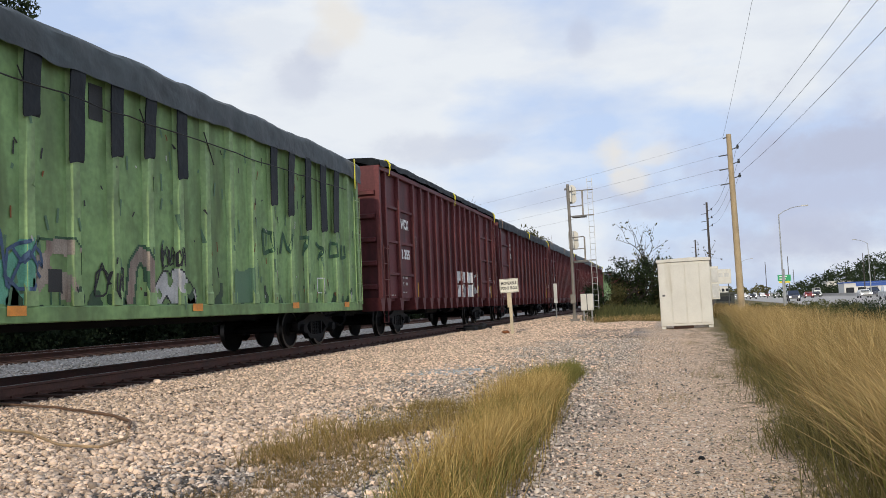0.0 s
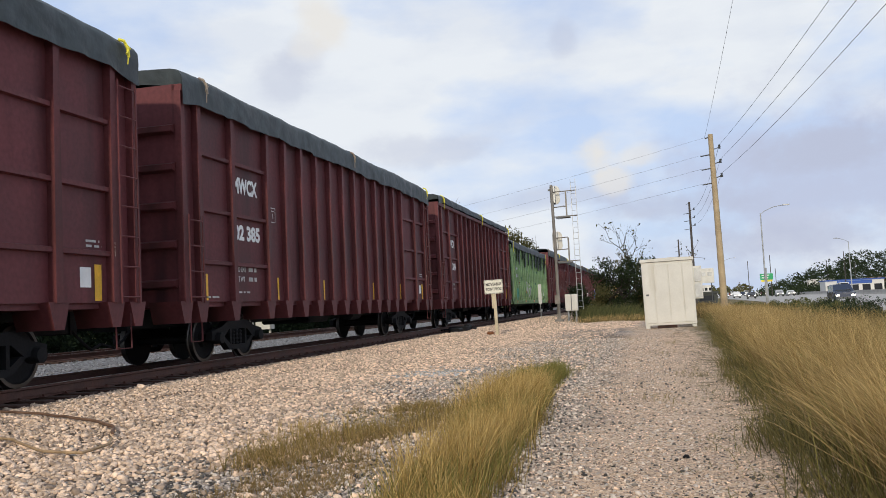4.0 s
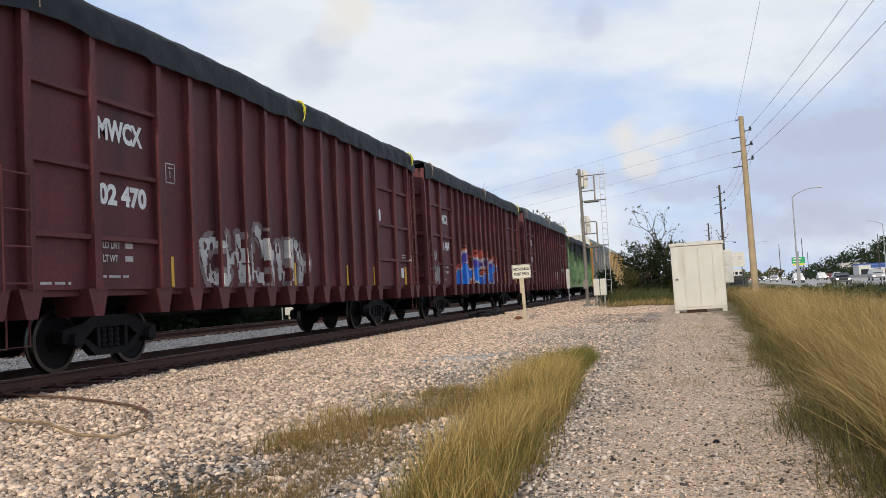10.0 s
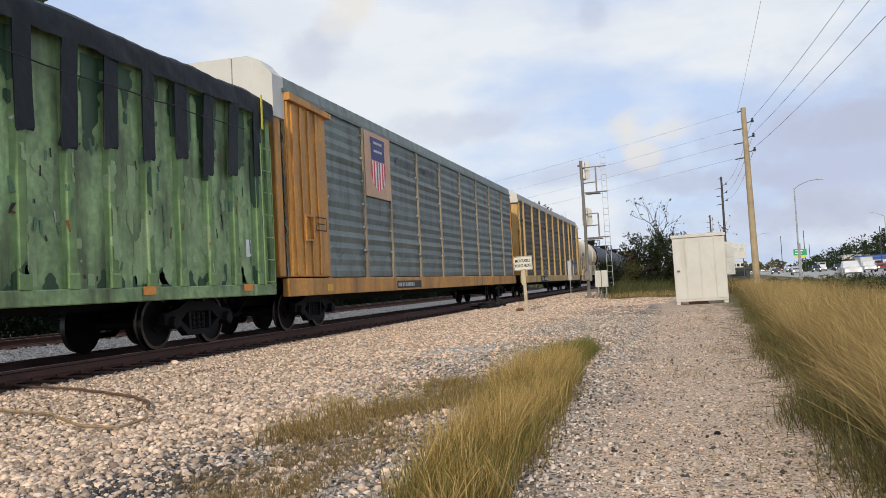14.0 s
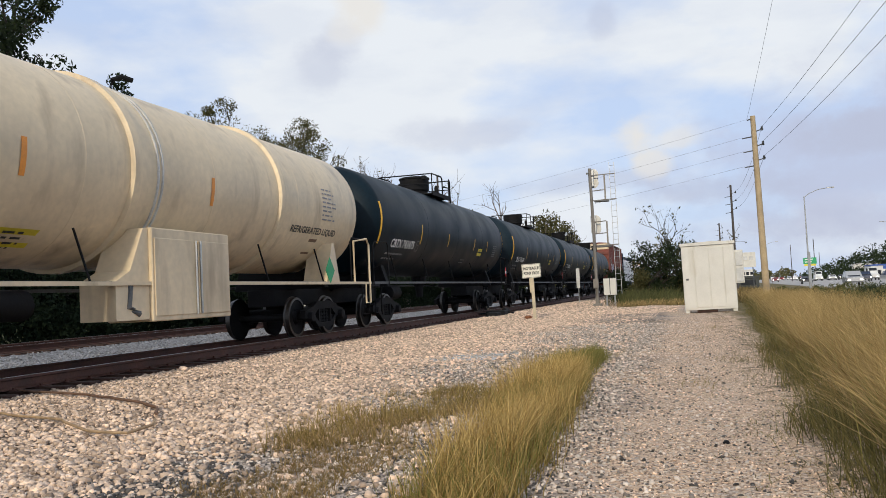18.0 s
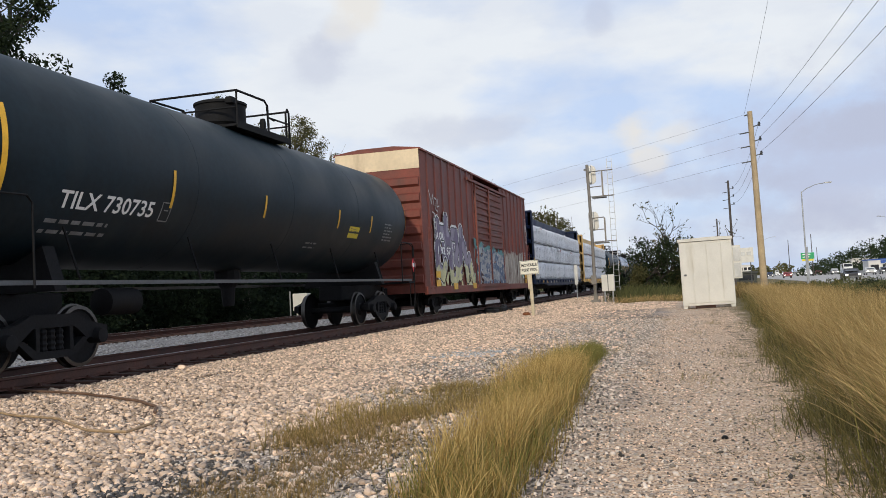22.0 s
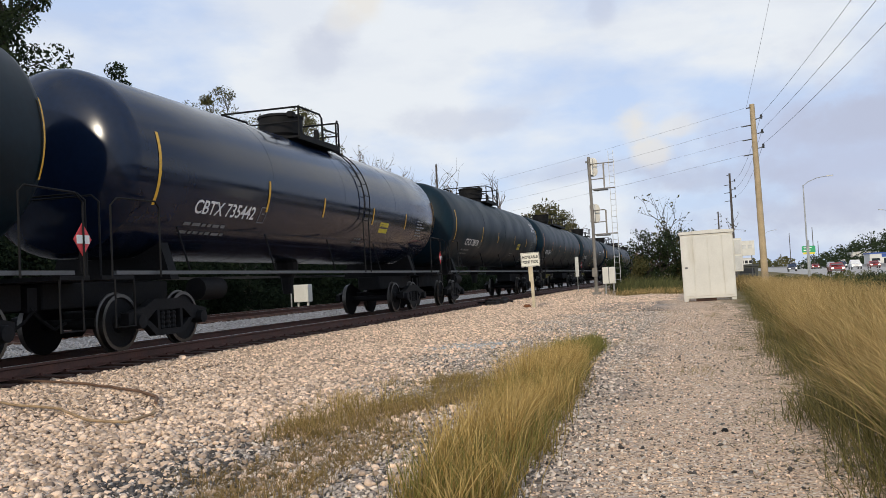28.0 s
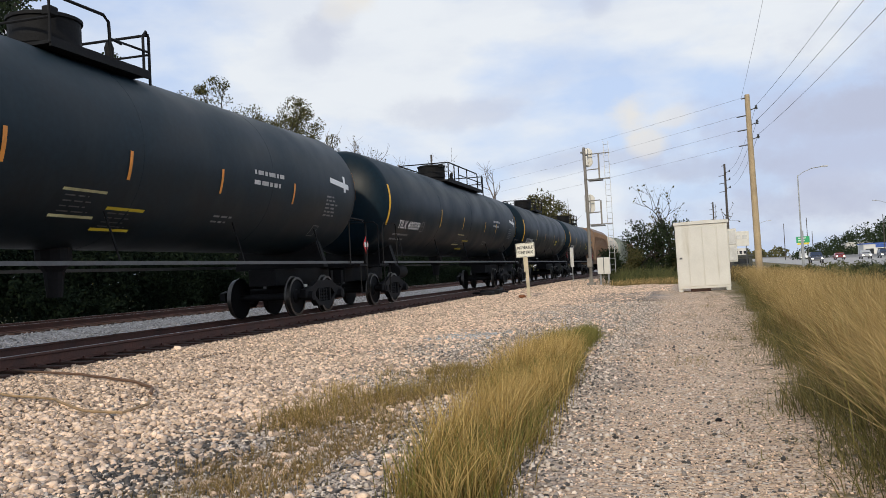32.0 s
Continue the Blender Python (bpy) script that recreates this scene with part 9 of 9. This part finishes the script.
def lumber_car(rear, length, paint, seed, label, texts=None, bulk_h=4.93):
    car = thing("lumber_flat_car", label, "flat car", "freight train")
    rg = random.Random(seed)
    h = length / 2
    part("deck", Shape().box(-1.42, 1.42, -h, h, 1.02, 1.20), paint, car)
    part("centre_sill", Shape().box(-0.4, 0.4, -h, h, 0.62, 1.02), M_UNDER, car)
    for q in (-1, 1):
        part("side_sill", Shape().prism([(-h, 1.19), (h, 1.19), (h, 0.92), (h - 3.6, 0.92), (h - 4.6, 0.80), (-h + 4.6, 0.80), (-h + 3.6, 0.92), (-h, 0.92)], "x", *((1.42, 1.50) if q > 0 else (-1.50, -1.42))), paint, car)
        wide = 1.45 if q < 0 else 1.30
        b = part("bulkhead", Shape().box(-wide, wide, q * h - 0.06, q * h + 0.06, 1.2, bulk_h, 0.02), paint, car, "tall steel end bulkhead")
        for z in (1.7, 2.5, 3.3, 4.1):
            part("bulkhead_beam", Shape().prism([(q * (h + 0.06), z - 0.12), (q * (h + 0.26), z - 0.06), (q * (h + 0.26), z + 0.06), (q * (h + 0.06), z + 0.12)], "x", -1.4, 1.4), paint, b)
        for x in (-wide + 0.07, wide - 0.07):
            part("bulkhead_post", Shape().box(x - 0.13, x + 0.13, q * h - 0.06, q * h + 0.26, 1.0, bulk_h + 0.03, 0.02), paint, b)
        part("bulkhead_cap", Shape().box(-wide - 0.05, wide + 0.05, q * h - 0.16, q * h + 0.32, bulk_h, bulk_h + 0.12, 0.02), paint, b)
        add_ladder(car, q * (h + 0.18), 1.1, bulk_h - 0.3, -1.53, paint, 9, 0.36)
    part("centre_beam", Shape().prism([(-0.42, 4.62), (0.42, 4.62), (0.50, 4.72), (0.50, 5.02), (0.36, 5.10), (-0.36, 5.10), (-0.50, 5.02), (-0.50, 4.72)], "y", -h + 0.1, h - 0.1), paint, car, "long centre beam over the load")
    for k in range(9):
        part("beam_post", Shape().box(-0.09, 0.09, -h + 1.2 + k * (length - 2.4) / 8 - 0.1, -h + 1.2 + k * (length - 2.4) / 8 + 0.1, 1.2, 4.63), paint, car)
    part("beam_cap", Shape().box(-0.30, 0.30, -h + 0.1, h - 0.1, 5.10, 5.14), paint, car)
    cols = int((length - 0.3) / 1.19)
    pitch = (length - 0.30) / cols
    for row in range(3):
        z = 1.22 + row * 1.03
        for c in range(cols):
            y = -h + 0.15 + pitch * (c + 0.5)
            me = stored(("pack", rg.randrange(9)), lambda: pack_shape(len(STORE)), M_WRAP, True)
            p = part("lumber_pack", me, M_WRAP, car, at=(0.32, y, z), turn=(0, 0, rg.uniform(-0.7, 0.7)))
            pr = stored(("print", rg.randrange(3)), lambda: print_shape(len(STORE)), M_LOGO_GREY)
            tagged(part("print_pattern", pr, M_LOGO_GREY, p), kind="stuff")
            part("lumber_pack", me, M_WRAP, car, at=(-0.32, y, z), turn=(0, 0, 180 + rg.uniform(-0.7, 0.7)))
        n = int(length * 2)
        part("wrap_fold", Shape().tube([(1.485 + 0.02 * wave(k * 0.5 + row * 9, 1.3), -h + 0.3 + k * (length - 0.6) / n, z - 0.012 + 0.03 * wave(k * 0.5 + row * 5, 0.9)) for k in range(n + 1)], 0.022, 5), M_WRAP_EDGE, car, "dark folded wrap edge and strap")
        part("wrap_hem", Shape().tube([(1.50 + 0.02 * wave(k * 0.5 + row * 4, 1.7), -h + 0.3 + k * (length - 0.6) / n, z + 0.05 + 0.025 * wave(k * 0.5 + row * 7, 1.1)) for k in range(n + 1)], 0.012, 4), M_WRAP_EDGE, car)
    for k in range(9):
        y, z = -h + 2.0 + k * (length - 3.5) / 8 + rg.uniform(-0.8, 0.8), 1.22 + 1.03 * rg.randrange(1, 4) - 0.05
        part("torn_wrap", torn_flap(rg.uniform(0.2, 0.5), rg.uniform(0.15, 0.4), seed + k), M_WRAP, car, "loose curl of torn wrap", at=(0.0, y, z))
        if k % 3 == 0:
            part("red_corner", torn_flap(0.16, 0.14, seed + 20 + k), M_SPRAYRED, car, "small red torn corner", at=(0.02, y + 0.3, z - 0.1))
    for k, (y, material) in enumerate(((-h + 4.2, M_RACK_YELLOW), (-h + 5.6, M_SPRAYWHITE), (-h + 6.9, M_RACK_TAN), (h - 8.0, M_SPRAYLIGHT), (h - 6.8, M_RACK_YELLOW), (h - 2.6, M_SPRAYWHITE))):
        bar(car, "deck_label", y, 0.98, 0.42, 0.13, lambda a, b: (1.512, a, b), material)
    if texts:
        texts(car, h)
    for k in range(int(length / 1.3)):
        part("stake_winch", stored(("winch", paint.name), lambda: Shape().box(1.50, 1.58, -0.12, 0.12, 1.0, 1.16, 0.02), paint), paint, car, at=(0, -h + 0.8 + k * 1.3, 0))
    for y in (-h + 2.2, h - 3.4, h - 0.9):
        bar(car, "reflector", y, 1.0, 0.34, 0.12, lambda a, b: (1.588, a, b), M_YELLOW, "yellow reflector")
    finish(car, length, 2.2)
    return enter(car, rear, length)


def print_shape(seed):
    rg = random.Random(seed)
    s = Shape()
    for cy, cz in ((-0.33, 0.28), (0.22, 0.22), (-0.12, 0.66), (0.38, 0.70)):
        cy, cz = cy + rg.uniform(-0.07, 0.07), cz + rg.uniform(-0.06, 0.06)
        s.add([(1.215, cy + 0.050 * math.cos(k * math.tau / 10), cz + 0.062 * math.sin(k * math.tau / 10)) for k in range(10)], [tuple(range(10))])
        for dz in (-0.10, -0.14):
            s.add([(1.215, cy - 0.09, cz + dz - 0.008), (1.215, cy + 0.09, cz + dz - 0.008), (1.215, cy + 0.09, cz + dz + 0.008), (1.215, cy - 0.09, cz + dz + 0.008)], [(0, 1, 2, 3)])
    return s


def navy_texts(car, h):
    def front(x, z):
        return (x, -h - 0.305, z)
    for text, z in (("UP", 4.45), ("274219", 4.22)):
        pts, fs = lettering(text, 0.16, bold=0.005)
        w = max(p[0] for p in pts)
        part("lettering", Shape().add([front(p[0] - w / 2 + 0.58, z + p[1]) for p in pts], fs), M_WHITE, car, "white car number")
    words(car, "UP 274219", -h + 7.6, 1.0, 0.13, lambda y, z: (1.506, y, z), M_SPRAYWHITE)
    part("load_frame", Shape().box(1.59, 1.60, h - 5.0, h - 4.45, 0.72, 1.06), M_SPRAYWHITE, car, "white stencilled panel")
    upright(car, "reflector", -h + 0.02, 1.4, 0.10, 1.0, lambda y, z: (1.515, y, z), M_YELLOW, "yellow reflective strip")


def yellow_texts(car, h):
    words(car, "TTZX", -h + 2.5, 0.98, 0.15, lambda y, z: (1.506, y, z), M_SPRAYWHITE)
    words(car, "862990", -h + 3.9, 0.98, 0.15, lambda y, z: (1.506, y, z), M_SPRAYWHITE)
    part("red_wrap_edge", Shape().tube([(1.475, -h + 4.2 + k * 0.4, 3.30 + 0.03 * wave(k, 0.8)) for k in range(14)], 0.045, 5), M_SPRAYRED, car, "torn red wrap edge")


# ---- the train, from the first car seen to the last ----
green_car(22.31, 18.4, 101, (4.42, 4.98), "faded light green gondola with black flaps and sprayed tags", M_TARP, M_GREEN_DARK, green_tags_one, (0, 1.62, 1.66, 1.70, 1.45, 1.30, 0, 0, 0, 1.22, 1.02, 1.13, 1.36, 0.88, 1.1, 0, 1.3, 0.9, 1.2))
gondola(41.40, 17.0, 102, "02 355", tarp=(5.16, 5.42), tarp_mat=M_TARP_BLACK, extra=both(white_blocks, tag_white(-4.5, 1.25, 0.6, 1.1, 2, 4)))
gondola(61.85, 18.8, 103, "43678", mark="AOKX", style="long", tarp=(4.80, 5.30), tarp_mat=M_TARP_BLACK)
gondola(80.91, 17.0, 104, "02 403", tarp=(4.82, 5.44), extra=tag_white(-3.6, 1.3, 0.35, 0.6, 1, 6))
gondola(100.25, 17.0, 105, "02 385", tarp=(4.84, 5.44))
gondola(119.87, 17.0, 106, "02 399", tarp=(5.16, 5.48))
green_car(140.05, 18.4, 107, (4.38, 4.82), "faded green gondola with black flaps and a pale tag", M_TARP, M_GREEN, green_tags_two, (0.75, 1.27, 0, 1.0, 1.12, 1.12, 0.96, 0.97, 0, 1.1, 0, 0.9, 0, 1.1, 0.6, 0, 1.0, 0.8, 0), 0.50)
gondola(159.30, 17.1, 108, "02 481", tarp=(4.80, 5.44), extra=tag_white(-16.5, 1.25, 0.9, 0.6, 3, 8))
gondola(179.82, 19.2, 109, "43696", mark="AOKX", style="long", tarp=(4.78, 5.28))
gondola(198.42, 16.8, 110, "02 470", tarp=(4.84, 5.42), tarp_mat=M_TARP_BLACK, extra=pale_letters)
gondola(217.49, 16.9, 111, "02 484", tarp=(4.84, 5.42), tarp_mat=M_TARP_BLACK, extra=both(mural_blue, tag_white(-16.6, 1.24, 1.15, 0.72, 5, 9), tag_white(-16.5, 2.0, 0.75, 0.5, 3, 10)))
gondola(237.61, 17.6, 112, "02 369", tarp=(4.84, 5.46), extra=white_drips)
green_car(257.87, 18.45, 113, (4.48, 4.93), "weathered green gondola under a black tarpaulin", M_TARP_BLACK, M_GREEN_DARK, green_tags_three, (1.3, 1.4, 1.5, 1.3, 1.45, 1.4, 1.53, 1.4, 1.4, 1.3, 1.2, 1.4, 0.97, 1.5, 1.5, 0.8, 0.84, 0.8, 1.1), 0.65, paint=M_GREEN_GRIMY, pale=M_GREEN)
auto_rack(284.78, 26.2, (-23.97, -21.31, -19.1, -16.3, -13.55, -10.59, -7.78, -5.24, -2.4), M_RACK_GREY, M_RACK_ORANGE, "grey corrugated auto rack with orange ends and sill", M_RACK_ORANGE, rack_one_extra, M_RACK_GREY, slim=0.55, post_mat=M_RACK_TAN)
auto_rack(314.44, 27.2, (-26.0, -23.1, -20.28, -17.38, -14.63, -11.70, -8.90, -5.95, -4.12), M_RACK_BROWN, M_RACK_YELLOW, "sooty brown-grey auto rack with faded yellow posts", M_RACK_YELLOW, rack_two_extra, M_ROOF, slim=0.9)
tank_car(331.6, 15.2, 201, paint=M_CREAM, label="cream refrigerated-liquid tank car with a valve cabinet", extra=white_tank_extra, rails="none", yellow=False, placard=False, dome_h=0.2)
tank_car(349.5, 17.0, 202, "CBTX", "743475")
tank_car(368.2, 16.9, 203, "TILX", "730686", paint=M_GREYTANK)
tank_car(386.5, 16.7, 204, "TILX", "730706", paint=M_GREYTANK)
tank_car(404.8, 16.8, 205, "TILX", "730735", paint=M_GREYTANK)
box_car(425.2, 18.85)
lumber_car(449.4, 22.2, M_NAVY, 301, "navy centre-beam flat car loaded with white-wrapped lumber", navy_texts)
lumber_car(473.2, 21.5, M_RACK_YELLOW, 302, "yellow centre-beam flat car loaded with white-wrapped lumber", yellow_texts, 4.75)


def scribbled(car, on, h):
    part("sprayed_tag", ribbon(scrawl(h - 8.2, -0.8, 3.0, 0.6, 5, 51) + scrawl(h - 5.6, -0.95, 1.8, 0.4, 4, 52), 0.035, on), M_SPRAYGREY, car, "faint grey scrawl")


def gas_words(car, on, h):
    bar(car, "worn_line", h - 1.90, 0.70, 1.0, 0.10, on, M_SPRAYWHITE)
    for text, z, w in (("LIQUEFIED", 0.50, 0.95), ("PETROLEUM GAS", 0.30, 1.35)):
        words(car, text, h - 1.95 + (1.35 - w) / 2, z, 0.13, on, M_WHITE, w, bold=0.004, label="white capitals")
    for k in range(7):
        bar(car, "data_line", h - 1.50, 0.12 - k * 0.065, 0.95, 0.035, on, M_DIMPRINT)
    part("data_frame", ribbon([[(h - 3.4, -1.48), (h - 2.8, -1.48), (h - 2.7, -1.22), (h - 3.3, -1.22), (h - 3.4, -1.48)], [(h - 3.05, -1.48), (h - 3.0, -1.22)], [(h - 3.35, -1.35), (h - 2.75, -1.35)]], 0.022, on), M_SPRAYWHITE, car)


def cross_mark(car, on, h):
    part("cross_mark", ribbon([[(h - 2.1, 0.16), (h - 0.95, 0.06)], [(h - 1.22, -0.08), (h - 1.20, 0.32)]], 0.13, on), M_WHITE, car, "white painted cross")
    small_print(car, h - 5.9, -0.02, 1.3, 2, on, 15, 0.20, 0.085)
    for y, v, material in ((-1.35, -1.02, M_PALE), (-0.25, -1.26, M_PLACARD)):
        part("notice", ribbon([[(y, v), (y + 0.95, v)]], 0.50, on), material, car, "yellow stencilled notice")
        small_print(car, y + 0.08, v + 0.14, 0.75, 4, lambda a, b: on(a, b, 0.012), 18, 0.09, 0.022, M_STEELDARK)
    part("data_frame", ribbon([[(h - 2.5, -1.30), (h - 2.2, -1.30), (h - 2.2, -1.00), (h - 2.5, -1.00), (h - 2.5, -1.30)]], 0.022, on), M_DIMPRINT, car)


tank_car(493.2, 17.0, 206, "TILX", "730742", extra=scribbled)
tank_car(511.3, 17.0, 207, "CBTX", "735442", mark_y=2.2, stripes=(-7.5, -3.73, -0.97, 2.3, 5.06), notice_y=2.95, side_ladder=True, paint=M_GLOSS, label="glossy blue-black tank car with white lettering")
tank_car(531.8, 18.9, 208, "CTCX", "780130", mark_y=2.6, extra=gas_words, stripes=(-8.6, -4.3, -1.2, 2.6, 5.8), dome=0.1, placard_y=-2.3)
tank_car(552.3, 19.2, 209, "GATX", "200471", mark_y=2.0, rails="long", dome=0.05, yellow=False, stripes=(-8.6, -5.15, -1.96, 0.76, 3.76, 5.79), stripe_mat=M_ORANGE)
tank_car(573.6, 19.6, 210, "TILX", "302531", extra=cross_mark, stripe_mat=M_ORANGE, paint=M_GREYTANK, yellow=False, stripes=(-9.2, -5.0, -2.6, -0.04, 2.68, 5.72))
tank_car(596.0, 20.6, 211, "TILX", "400309", rails="long", extra=cross_mark, dome=0.05, yellow=False)
tank_car(615.6, 18.0, 212, "GATX", "212406")
tank_car(634.8, 17.2, 213, "TILX", "731020", paint=M_GREYTANK)


def hopper_car(rear, length, paint, label):
    car = thing("hopper_car", label, "freight car", "freight train")
    h = length / 2
    part("body", Shape().prism([(-1.5, 1.5), (-1.2, 0.95), (1.2, 0.95), (1.5, 1.5), (1.52, 4.1), (1.1, 4.5), (-1.1, 4.5), (-1.52, 4.1)], "y", -h, h), paint, car)
    rib = stored(("hoprib", paint.name), lambda: Shape().box(1.50, 1.60, -0.06, 0.06, 1.3, 4.1), paint)
    for k in range(14):
        part("rib", rib, paint, car, at=(0, -h + 0.5 + k * (length - 1) / 13, 0))
    part("roof_walk", Shape().box(-0.4, 0.4, -h, h, 4.55, 4.62), M_GALV, car)
    finish(car, length, 2.2)
    return enter(car, rear, length)


hopper_car(652.5, 15.8, M_BROWNCAR, "brown covered hopper car")
tank_car(671.0, 16.5, 214, paint=M_CREAM, label="cream tank car at the end of the visible train", rails="none")
hopper_car(690.0, 16.5, M_RACK_GREY, "grey covered hopper car")
hopper_car(708.0, 16.0, M_BROWNCAR, "brown covered hopper car")


# ---- what moves ----
def motions():
    for car, y in TRAIN:
        walk(car, [(0, pose(TRACK_X, y, RAIL_Z)), (32, pose(TRACK_X, y - SPEED * 32, RAIL_Z))])
    for ob, lane, y, v in TRAFFIC:
        t = math.degrees(math.atan(RD))
        walk(ob, [(0, pose(road_x(lane, y), y, ROAD_Z, 0, 0, -t if v < 0 else 180 - t)), (32, pose(road_x(lane, y + v * 32), y + v * 32, ROAD_Z, 0, 0, -t if v < 0 else 180 - t))])
    # every wheelset rolls at the train's speed; alike ones share their keys
    spin = {}
    step = math.degrees(SPEED / FPS / 0.457)
    for ws, q in AXLES:
        if q not in spin:
            walk(ws, [(k / FPS, pose(0, q, 0.457, step * k, 0, 0)) for k in range(32 * FPS + 1)])
            spin[q] = ws.animation_data
        else:
            ws.rotation_mode = "QUATERNION"
            keys = ws.animation_data_create()
            keys.action = spin[q].action
            keys.action_slot = spin[q].action_slot


motions()
